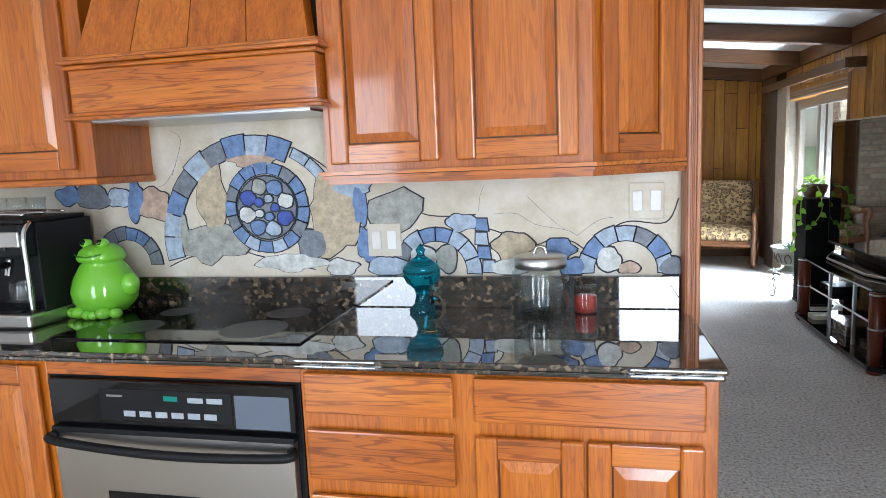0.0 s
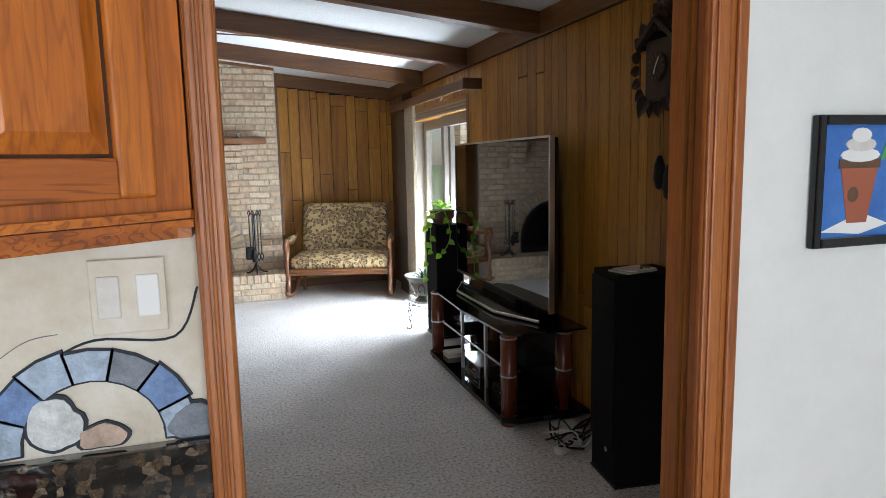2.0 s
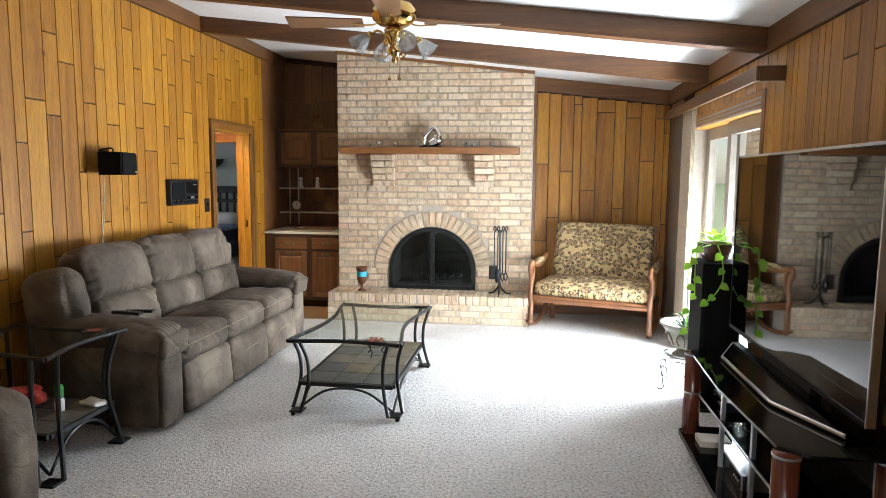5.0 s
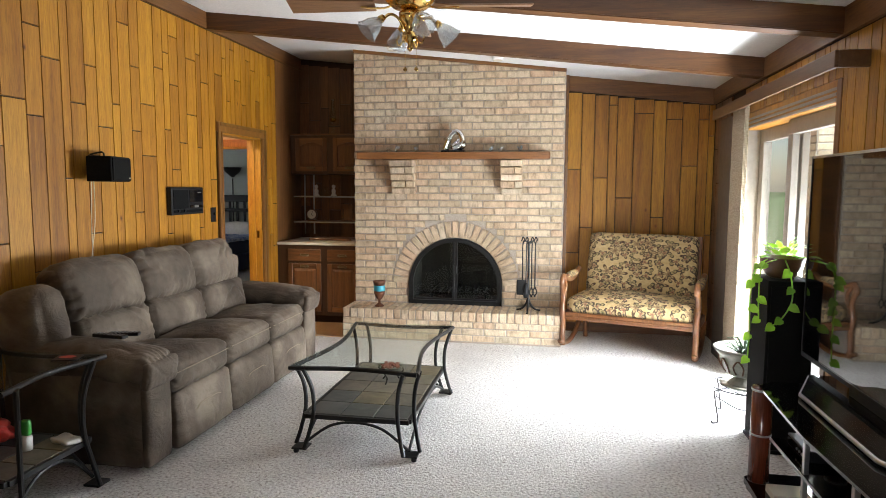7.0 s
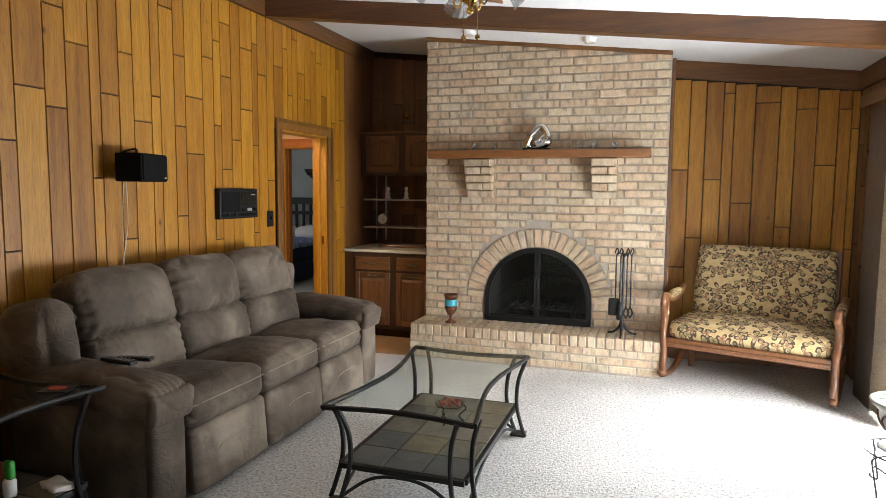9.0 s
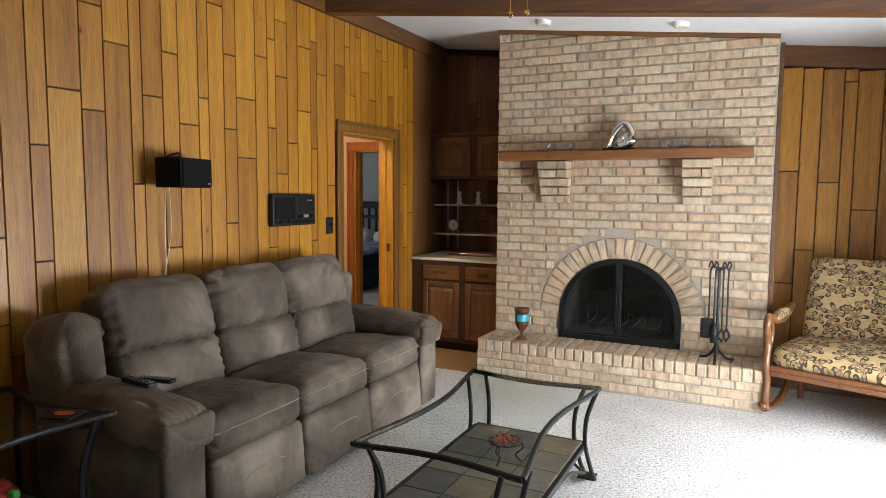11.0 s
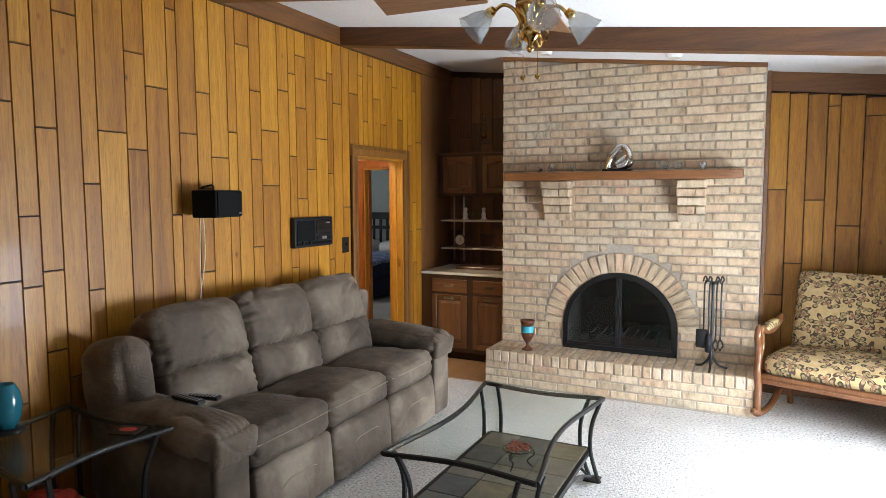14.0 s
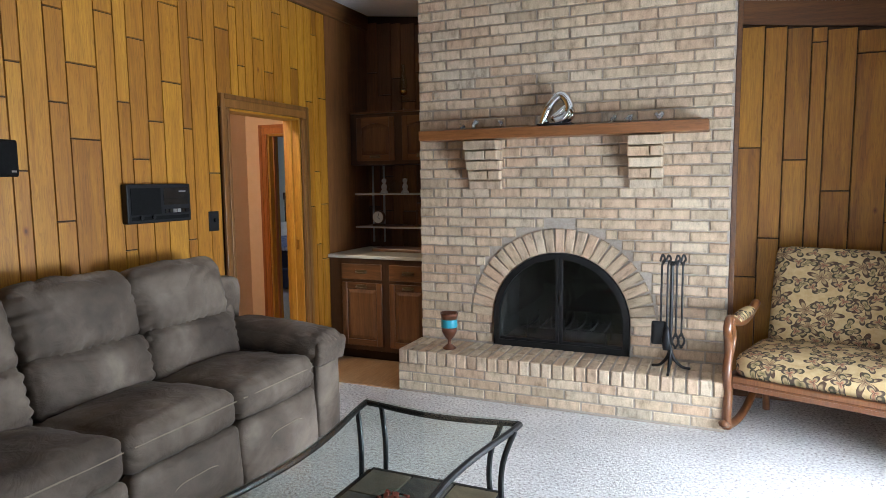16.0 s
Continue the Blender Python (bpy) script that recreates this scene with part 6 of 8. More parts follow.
for k in range(6):
    part("button", bbox(0.046, 0.053, 0.025 + k * 0.03, 0.047 + k * 0.03, -0.055, -0.035, 0.001), M_SILVER if k in (2, 3) else M_BLACKGLOSS, ic)
part("lower_strip", bbox(0.046, 0.049, -0.20, 0.20, -0.09, -0.07, 0.001), M_SPEAKER, ic)
for k in range(2):
    part("knob", lathe([(0.012, 0), (0.011, 0.014), (0, 0.014)], 16), M_BLACKPL, ic).matrix_basis = pose(0.046, -0.14 + k * 0.08, -0.075, 0, 90, 0)
sw = thing("light_switch", XL + 0.013, 9.325, 1.20, label="black light switch plate beside the door", category="light switch")
part("plate", bbox(0, 0.007, -0.042, 0.042, -0.062, 0.062, 0.002), M_BLACKPL, sw)
part("toggle", bbox(0.007, 0.018, -0.006, 0.006, -0.004, 0.018, 0.002), M_BLACKGLOSS, sw)


# ceiling fan with light kit
def fan():
    fx, fy = 0.90, 7.36
    top = ceil_z(fx)
    f = thing("ceiling_fan", fx, fy, 0, label="brass ceiling fan with wooden blades and fluted glass tulip shades", category="ceiling fan")
    part("canopy", lathe([(0.0, top + 0.01), (0.07, top + 0.005), (0.065, top - 0.03), (0.012, top - 0.06)], 24), M_BRASS, f, smooth=True)
    zb = 2.325
    part("down_rod", lathe([(0.012, 2.42), (0.012, top - 0.04)], 14), M_BRASS, f, smooth=True)
    part("motor", lathe([(0.0, 2.45), (0.04, 2.445), (0.10, 2.425), (0.125, 2.39), (0.12, 2.345), (0.085, 2.315), (0.05, 2.305), (0.0, 2.305)], 28), M_BRASS, f, smooth=True)
    for k in range(4):
        a = k * 90 + 8
        bl_ = part("blade", bbox(0.17, 0.62, -0.065, 0.065, -0.004, 0.004, 0.003), M_BLADE, f)
        bl_.matrix_basis = pose(0, 0, zb, 0, 0, a) @ pose(0, 0, 0, 11, 0, 0)
        for v in bl_.data.vertices:
            if v.co.x > 0.5:
                v.co.y *= 1.12
                v.co.x -= abs(v.co.y) * 0.4
            elif v.co.x < 0.25:
                v.co.y *= 0.8
        part("blade_arm", tube([(0.09, 0, 0.0), (0.14, 0, -0.012), (0.24, 0, -0.006)], 0.010, 6, flat=0.5), M_BRASS, f).matrix_basis = pose(0, 0, zb, 0, 0, a)
    z0 = 2.11
    part("stem", lathe([(0.0, z0 - 0.005), (0.012, z0 + 0.005), (0.016, z0 + 0.015), (0.008, z0 + 0.03), (0.03, z0 + 0.05), (0.038, z0 + 0.07), (0.024, z0 + 0.09), (0.03, z0 + 0.12), (0.055, z0 + 0.145), (0.055, z0 + 0.18), (0.03, z0 + 0.195)], 24), M_BRASS, f, smooth=True)
    for k in range(4):
        a = k * 90 + 30
        arm = part("lamp_arm", tube([(0.03, 0, z0 + 0.10), (0.06, 0, z0 + 0.15), (0.10, 0, z0 + 0.165), (0.135, 0, z0 + 0.14)], 0.007, 8), M_BRASS, f, smooth=True)
        arm.matrix_basis = pose(0, 0, 0, 0, 0, a)
        tilt = pose(0.132, 0, z0 + 0.15, 0, -48, 0)
        part("socket", lathe([(0.014, 0), (0.019, -0.02), (0.015, -0.035)], 14), M_BRASS, arm, smooth=True).matrix_basis = tilt
        sh = part("shade", lathe([(0.018, -0.028), (0.032, -0.045), (0.052, -0.085), (0.062, -0.125), (0.075, -0.155), (0.072, -0.155), (0.059, -0.125), (0.049, -0.085), (0.029, -0.048), (0.016, -0.031)], 48, None, (0, 0, 0), 12, 0.06), M_FROST, arm, "fluted clear glass tulip shade", smooth=True)
        sh.matrix_basis = tilt @ Matrix.Scale(0.76, 4)
        part("scroll", tube([(0.03, 0, z0 + 0.06), (0.06, 0, z0 + 0.03), (0.075, 0, z0 + 0.055), (0.06, 0, z0 + 0.075)], 0.004, 6), M_BRASS, f).matrix_basis = pose(0, 0, 0, 0, 0, a + 45)
    for x in (-0.02, 0.035):
        c = part("pull_chain", tube([(x, -0.02, z0 + 0.04), (x, -0.02, z0 - 0.085)], 0.0012, 5, smooth=0), M_BRASS, f)
        part("fob", lathe([(0, -0.012), (0.009, -0.004), (0.009, 0.006), (0.0, 0.012)], 12, None, (x, -0.02, z0 - 0.092)), M_BRASS, c, smooth=True)


fan()
for x, y in ((0.11, 10.07), (1.07, 10.10)):
    sd = thing("smoke_detector", x, y, ceil_z(x) - 0.034, label="round white smoke detector on the sloping ceiling before the chimney", category="smoke detector", group="ceiling detectors")
    part("body", lathe([(0.0, -0.0), (0.045, 0.0), (0.055, 0.012), (0.058, 0.030), (0.062, 0.034), (0.062, 0.042)], 24), M_WHITE, sd, smooth=True)
    part("vent_ring", lathe([(0.036, -0.001), (0.040, -0.003), (0.044, 0.0)], 24), M_IVORY, sd, smooth=True)


# ---- alcove cabinet ----
# Darker wood behind each door panel, seen as a line round it.
M_PANEL_GROOVE = wood("dark_panel_groove", (0.04, 0.013, 0.004), (0.08, 0.026, 0.007), (0.12, 0.04, 0.01), "z", 0.5)


def raised_door(parent, name, w, h, m4, arch=False, m=M_OAK_Z, mx=M_OAK_X, rail=0.055, t=0.019, pull=""):
    """A frame-and-panel door facing -y, built round its middle and set by the pose m4."""
    iw, ih = w / 2 - rail, h / 2 - rail
    d = part(name, bbox(-iw - 0.004, iw + 0.004, -0.006, -0.001, -ih - 0.004, ih + 0.004, 0), M_PANEL_GROOVE, parent)
    d.matrix_basis = m4
    part("stile", bbox(-w / 2, -w / 2 + rail, -t, 0, -h / 2, h / 2, 0.0075, 3), m, d)
    part("stile", bbox(w / 2 - rail, w / 2, -t, 0, -h / 2, h / 2, 0.0075, 3), m, d)
    part("rail", bbox(-w / 2 + rail, w / 2 - rail, -t + 0.001, 0, -h / 2, -h / 2 + rail, 0.003), mx, d)
    bm = B()
    if arch:
        n = 10
        iw = w / 2 - rail
        top = [(iw - 2 * iw * k / n, h / 2 - rail - 0.035 + 0.035 * math.sin(math.pi * k / n)) for k in range(n + 1)]
        prism([(-iw, h / 2), (iw, h / 2)] + top, "y", -t + 0.001, 0, bm)
    else:
        box(bm, -w / 2 + rail, w / 2 - rail, -t + 0.001, 0, h / 2 - rail, h / 2, 0.003)
    part("rail", bm, mx, d)
    bm = B()
    s = min(0.032, iw * 0.6)
    g = 0.005
    a = [bm.verts.new(p) for p in ((-iw + g, -0.0065, -ih + g), (iw - g, -0.0065, -ih + g), (iw - g, -0.0065, ih - g), (-iw + g, -0.0065, ih - g))]
    dr = 0.03 if arch else 0
    b_ = [bm.verts.new(p) for p in ((-iw + s, -0.017, -ih + s), (iw - s, -0.017, -ih + s), (iw - s, -0.017, ih - s - dr), (-iw + s, -0.017, ih - s - dr))]
    if arch:
        bm.free()
        bm = B()
        rise = [(iw * math.cos(math.pi * k / 10), math.sin(math.pi * k / 10)) for k in range(11)]
        a = [bm.verts.new((-iw + g, -0.0065, -ih + g)), bm.verts.new((iw - g, -0.0065, -ih + g))] + [bm.verts.new((x * 0.97, -0.0065, ih - 0.04 + 0.034 * q)) for x, q in rise]
        f_ = (iw - s) / iw
        b_ = [bm.verts.new((-iw + s, -0.017, -ih + s)), bm.verts.new((iw - s, -0.017, -ih + s))] + [bm.verts.new((x * f_, -0.017, ih - 0.04 - s + 0.036 * q)) for x, q in rise]
    bm.faces.new(b_)
    for i in range(len(a)):
        j = (i + 1) % len(a)
        bm.faces.new((a[i], a[j], b_[j], b_[i]))
    part("panel", bm, m, d)
    if pull:
        bow_pull(d, 0, -t, {"top": h / 2 - 0.03, "bottom": -h / 2 + 0.035}[pull])
    return d


def bow_pull(parent, x, y, z):
    part("handle", tube([(x - 0.042, y, z), (x - 0.036, y - 0.018, z - 0.004), (x, y - 0.024, z - 0.006), (x + 0.036, y - 0.018, z - 0.004), (x + 0.042, y, z)], 0.006, 8), M_DKBRASS, parent, "dark antique bail pull", smooth=True)
    part("back_plate", bbox(x - 0.05, x + 0.05, y - 0.003, y, z - 0.014, z + 0.016, 0.001), M_DKBRASS, parent)


def drawer_front(parent, x0, x1, z0, z1, y, m=M_OAK_X, pull=False, t=0.019):
    d = part("drawer", bbox(x0, x1, y - t, y, z0, z1, 0.006, 2), m, parent)
    if pull:
        bow_pull(d, (x0 + x1) / 2, y - t, (z0 + z1) / 2)
    return d


# Cabinet bodies darker than their doors: gap shade is put in the colour.
M_CARCASS = wood("shade_darkened_oak_carcass", (0.03, 0.012, 0.004), (0.06, 0.024, 0.008), (0.10, 0.04, 0.014), "z", 0.45, 0.1, 0.3)
M_NICHE_X = wood("dark_oak_level", (0.075, 0.030, 0.010), (0.165, 0.068, 0.022), (0.25, 0.11, 0.036), "x", 0.4, 0.25, 0.4)
NX0, NX1, NY = XL + 0.018, FPX0 - 0.004, 10.60
bc = thing("base_cabinet", label="dark oak built-in cabinet with two drawers and doors in the alcove", category="cabinet")
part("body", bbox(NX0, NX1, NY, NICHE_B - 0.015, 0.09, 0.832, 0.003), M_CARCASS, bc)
part("toe_kick", bbox(NX0, NX1, NY + 0.06, NICHE_B - 0.015, 0.006, 0.09, 0), M_GROOVE, bc)
for x0, x1 in ((-1.165, -0.80), (-0.735, -0.40)):
    drawer_front(bc, x0, x1, 0.665, 0.79, NY - 0.001, M_NICHE_X, True, 0.016)
    raised_door(bc, "door", x1 - x0, 0.51, pose((x0 + x1) / 2, NY - 0.001, 0.385), False, M_NICHE, M_NICHE_X, 0.05, 0.016, "top")
tagged(new("cabinet_top", mesh_of("cabinet_top", bbox(NX0, NX1, NY - 0.025, NICHE_B - 0.015, 0.833, 0.86, 0.006), mat("pale_laminate", (0.5, 0.46, 0.38), 0.35))), "pale laminate top with a wooden edge on the alcove cabinet", "counter")
tray = thing("tray", -0.80, 10.98, 0.86, label="dark flat tray lying on the alcove counter", category="tray")
part("body", bbox(-0.24, 0.24, -0.12, 0.12, 0, 0.025, 0.005), M_NICHE, tray)
uc = thing("wall_cabinet", label="dark oak wall cabinet with two arched raised-panel doors", category="cabinet")
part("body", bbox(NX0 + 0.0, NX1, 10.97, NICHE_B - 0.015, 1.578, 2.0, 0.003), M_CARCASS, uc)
part("top_moulding", bbox(NX0, NX1, 10.955, NICHE_B - 0.015, 2.0, 2.015, 0.004), M_NICHE_X, uc)
for x0, x1 in ((-1.22, -0.86), (-0.79, -0.42)):
    raised_door(uc, "door", x1 - x0, 0.36, pose((x0 + x1) / 2, 10.969, 1.79), True, M_NICHE, M_NICHE_X, 0.05, 0.016, "bottom")
for k, z in enumerate((1.325, 1.045)):
    sh = thing("shelf", 0, 0, z, label="thin shelf on metal brackets in the alcove", category="shelf", group="alcove shelves")
    part("board", bbox(NX0 + 0.03, NX1 - 0.01, 10.98, NICHE_B - 0.015, 0, 0.014, 0.003), M_NICHE_X, sh)
    part("edge", bbox(NX0 + 0.03, NX1 - 0.01, 10.974, 10.98, 0, 0.014, 0.001), M_SILVER, sh)
sd_ = thing("shelf_standard", label="slotted metal shelf standards in the alcove", category="shelf bracket")
for x in (NX0 + 0.04, NX0 + 0.15):
    part("upright", bbox(x, x + 0.014, NICHE_B - 0.03, NICHE_B - 0.0155, 0.9, 1.575, 0.001), M_SILVER, sd_)

M_PORC = speckle("white_porcelain", [(0.3, (0.6, 0.56, 0.5)), (0.7, (0.72, 0.69, 0.64))], 30, 0.3)
for x in (-1.03, -0.83):
    f = thing("figurine", x, 11.08, 1.339, label="small cream porcelain figurine on the shelf", category="figurine", group="alcove figurines")
    part("body", lathe([(0.0, 0), (0.032, 0.002), (0.03, 0.012), (0.018, 0.03), (0.024, 0.055), (0.016, 0.075), (0.010, 0.084), (0.020, 0.10), (0.018, 0.118), (0.0, 0.128)], 16, None, (0, 0, 0), 3, 0.12), M_PORC, f, smooth=True)
g = thing("glass_ball", -0.93, 11.08, 1.339, label="clear glass ball ornament on the shelf", category="ornament")
part("ball", lathe([(0.02, 0.0), (0.025, 0.01), (0.045, 0.03), (0.052, 0.06), (0.044, 0.09), (0.02, 0.108), (0.0, 0.11)], 20), M_GLASS, g, smooth=True)
ac = thing("mantel_clock", -1.075, 11.06, 1.059, label="small round clock with a cream dial on the shelf", category="clock")
part("case", lathe([(0.055, -0.02), (0.06, -0.01), (0.06, 0.01), (0.055, 0.02)], 24), M_TERRA, ac, smooth=True).matrix_basis = pose(0, 0, 0.075, 90, 0, 0)
part("dial", lathe([(0.0, 0.021), (0.05, 0.0205)], 24), M_IVORY, ac).matrix_basis = pose(0, 0, 0.075, 90, 0, 0)
part("base", bbox(-0.05, 0.05, -0.025, 0.025, 0, 0.018, 0.004), M_TERRA, ac)
for a, l_ in ((20, 0.035), (130, 0.025)):
    part("clock_hand", bbox(-0.002, 0.002, -0.024, -0.022, 0, l_, 0), M_BLACK, ac).matrix_basis = pose(0, 0, 0.075, 0, a, 0)
pf = thing("photo_stand", -0.50, 11.05, 1.059, label="small silver picture stand on the shelf", category="picture frame")
part("frame", bbox(-0.035, 0.035, -0.006, 0.006, 0, 0.095, 0.003), M_SILVER, pf)
part("print", bbox(-0.026, 0.026, -0.008, -0.006, 0.01, 0.085, 0), M_IVORY, pf)
st_ = thing("candlestick", -0.72, 11.08, 1.059, label="slim dark candlestick on the shelf", category="candlestick")
part("body", lathe([(0.0, 0), (0.03, 0.0), (0.028, 0.012), (0.007, 0.02), (0.007, 0.12), (0.014, 0.13), (0.0, 0.14)], 14), M_TERRA, st_, smooth=True)
ol = thing("oil_lamp", -0.82, 11.06, 2.015, label="antique glass oil lamp with a tall chimney on the cabinet", category="oil lamp")
part("font", lathe([(0.0, 0), (0.055, 0.0), (0.05, 0.012), (0.014, 0.035), (0.013, 0.06), (0.05, 0.085), (0.055, 0.11), (0.03, 0.135), (0.0, 0.14)], 20), M_GLASS, ol, smooth=True)
part("burner", lathe([(0.02, 0.135), (0.026, 0.145), (0.034, 0.16), (0.03, 0.17), (0.0, 0.17)], 18), M_BRASS, ol, "brass burner", smooth=True)
part("chimney", lathe([(0.026, 0.168), (0.036, 0.20), (0.034, 0.235), (0.02, 0.29), (0.019, 0.38), (0.017, 0.38), (0.018, 0.29), (0.032, 0.235), (0.034, 0.20), (0.024, 0.168)], 20), M_GLASS, ol, "clear glass chimney", smooth=True)

# ---- mantel and hearth things ----
st = thing("silver_statue", 0.635, 10.315, 1.775, label="polished silver abstract bowed sculpture on a black base", category="sculpture")
bm = bbox(-0.11, 0.115, -0.045, 0.045, 0, 0.018, 0.004)
part("base", bm, M_BLACKGLOSS, st)
bm = B()
tube([(-0.085, 0, 0.018), (-0.07, 0, 0.06), (-0.05, 0, 0.11), (-0.01, 0, 0.165), (0.035, 0, 0.195), (0.075, 0, 0.16), (0.09, 0, 0.10), (0.06, 0, 0.05), (0.0, 0, 0.028)], (0.022, 0.034), 10, bm)
tube([(0.085, 0.0, 0.13), (0.03, -0.01, 0.085), (-0.01, -0.012, 0.05), (0.06, -0.008, 0.03)], (0.022, 0.014), 8, bm)
tube([(0.09, 0, 0.10), (0.10, 0, 0.06), (0.06, 0, 0.03)], (0.034, 0.016), 8, bm)
tube([(-0.06, 0, 0.02), (-0.075, 0.01, 0.07), (-0.055, 0.0, 0.10)], (0.026, 0.014), 8, bm)
bmesh.ops.create_uvsphere(bm, u_segments=12, v_segments=8, radius=0.022, matrix=Matrix.Translation((0.0, 0, 0.19)))
bmesh.ops.create_uvsphere(bm, u_segments=12, v_segments=8, radius=0.018, matrix=Matrix.Translation((-0.045, 0, 0.125)))
part("figure", bm, M_CHROME, st, "bright polished silver", smooth=True)
r = random.Random(14)
for k, (x, s) in enumerate(((0.0, 0.8), (0.1, 1.2), (0.27, 0.9), (1.0, 0.9), (1.09, 1.2), (1.27, 1.1))):
    o = thing("crystal_ornament", x, 10.315, 1.775, r.uniform(0, 180), "small clear crystal figure on the mantel", "ornament", "crystals on the mantel")
    bm = B()
    for j in range(7):
        bmesh.ops.create_icosphere(bm, subdivisions=1, radius=0.013 * s * r.uniform(0.7, 1.2), matrix=Matrix.Translation((r.uniform(-0.02, 0.02) * s, r.uniform(-0.015, 0.015) * s, 0.014 + 0.035 * s * r.random())))
    box(bm, -0.02 * s, 0.02 * s, -0.015 * s, 0.015 * s, 0, 0.006, 0.002)
    part("body", bm, M_FROST, o)
gb = thing("goblet_vase", -0.055, 10.18, 0.2935, label="bronze-brown goblet vase with a turquoise band on the hearth", category="vase")
part("body", lathe([(0.0, 0), (0.045, 0.0), (0.048, 0.008), (0.03, 0.02), (0.012, 0.035), (0.012, 0.06), (0.035, 0.085), (0.052, 0.12), (0.054, 0.15)], 26), M_COPPER, gb, smooth=True)
part("band", lathe([(0.0545, 0.15), (0.0555, 0.155), (0.055, 0.20), (0.054, 0.205)], 26), M_TURQ, gb, "turquoise painted band", smooth=True)
part("lip", lathe([(0.054, 0.205), (0.06, 0.235), (0.064, 0.25), (0.059, 0.25), (0.05, 0.21), (0.0, 0.10)], 26), M_COPPER, gb, smooth=True)
ft = thing("fireplace_tools", 1.375, 10.17, 0.2935, label="black wrought-iron fireplace tool set on a tripod stand", category="fireplace tools")
part("pole", tube([(0, 0, 0.04), (0, 0, 0.66)], 0.010, 8, smooth=0), M_BLACK, ft)
for k in range(3):
    a = k * 2.094 + 0.5
    c, s = math.cos(a), math.sin(a)
    part("foot", tube([(0, 0, 0.14), (0.02 * c, 0.02 * s, 0.08), (0.07 * c, 0.07 * s, 0.025), (0.125 * c, 0.125 * s, 0.009)], (0.011, 0.008), 8), M_BLACK, ft, smooth=True)
for k, (dx, dy) in enumerate(((-0.055, -0.03), (-0.02, -0.05), (0.03, -0.045), (0.06, -0.02))):
    part("hook", tube([(0, 0, 0.63), (dx * 0.6, dy * 0.6, 0.665), (dx, dy, 0.64)], 0.006, 6), M_BLACK, ft)
    tool = part("tool", tube([(dx - 0.012, dy, 0.66), (dx, dy, 0.70), (dx + 0.014, dy, 0.675), (dx, dy, 0.63), (dx, dy, 0.40), (dx, dy, 0.22 if k else 0.30)], 0.006, 7), M_BLACK, ft, smooth=True)
    if k == 0:
        part("shovel", pillow(dx - 0.01, dy - 0.005, 0.235, 0.085, 0.022, 0.14, 0.01, (0, 0.006, 0), 0, 6), M_BLACK, tool, smooth=True)
    if k == 1:
        part("brush", lathe([(0.02, 0.14), (0.028, 0.2), (0.02, 0.26), (0.008, 0.28)], 14, None, (dx, dy, 0)), M_BLACKPL, tool, smooth=True)
    if k > 1:
        part("tongs", tube([(dx, dy, 0.24), (dx + 0.018, dy, 0.19), (dx - 0.005, dy, 0.15)], 0.006, 6), M_BLACK, tool)
        part("tongs", tube([(dx, dy, 0.24), (dx - 0.018, dy, 0.19), (dx + 0.005, dy, 0.15)], 0.006, 6), M_BLACK, tool)

# ---- end table things ----
vs = thing("teal_vase", -1.03, 6.57, 0.645, label="dark teal glazed vase on the end table", category="vase")
part("body", lathe([(0.0, 0.02), (0.035, 0.02), (0.05, 0.06), (0.056, 0.11), (0.05, 0.16), (0.035, 0.195), (0.03, 0.20), (0.026, 0.195), (0.0, 0.17)], 24), M_TEALCER, vs, smooth=True)
part("base", lathe([(0.06, 0.0), (0.065, 0.008), (0.05, 0.02), (0.0, 0.02)], 20, None, (0, 0, 0), 6, 0.06), M_BLACK, vs, smooth=True)
cs = thing("coaster", -0.60, 6.79, 0.645, 20, "black coaster with a red emblem on the end table", "coaster")
part("body", bbox(-0.055, 0.055, -0.05, 0.05, 0, 0.006, 0.002), M_BLACKPL, cs)
part("emblem", lathe([(0.022, 0.006), (0.034, 0.008), (0.030, 0.008), (0.022, 0.0075)], 20), M_RED, cs, "red oval emblem").scale = (1.1, 0.7, 1)
gbt = thing("spray_bottle", -0.74, 6.68, 0.239, label="small white bottle with a green cap on the lower shelf", category="bottle")
part("body", lathe([(0.0, 0), (0.022, 0.0), (0.024, 0.01), (0.024, 0.06), (0.018, 0.07)], 18), M_WHITE, gbt, smooth=True)
part("cap", pillow(0, 0, 0.105, 0.045, 0.03, 0.075, 0.012, n=5, wrinkle=0), mat("green_cap", (0.05, 0.35, 0.06), 0.35), gbt, "bright green cap", smooth=True)
rb = thing("snack_bag", -0.98, 6.70, 0.239, 30, "crumpled red wrapper on the lower shelf of the end table", "bag")
part("body", pillow(0, 0, 0.05, 0.2, 0.14, 0.09, 0.03, wrinkle=0.025, n=8, freq=22), M_RED, rb, smooth=True)
cl = thing("folded_cloth", -0.63, 6.79, 0.239, -20, "small folded grey cloth on the lower shelf", "cloth")
part("body", pillow(0, 0, 0.014, 0.13, 0.08, 0.026, 0.01, wrinkle=0.006, n=6, freq=30), M_PORC, cl, smooth=True)

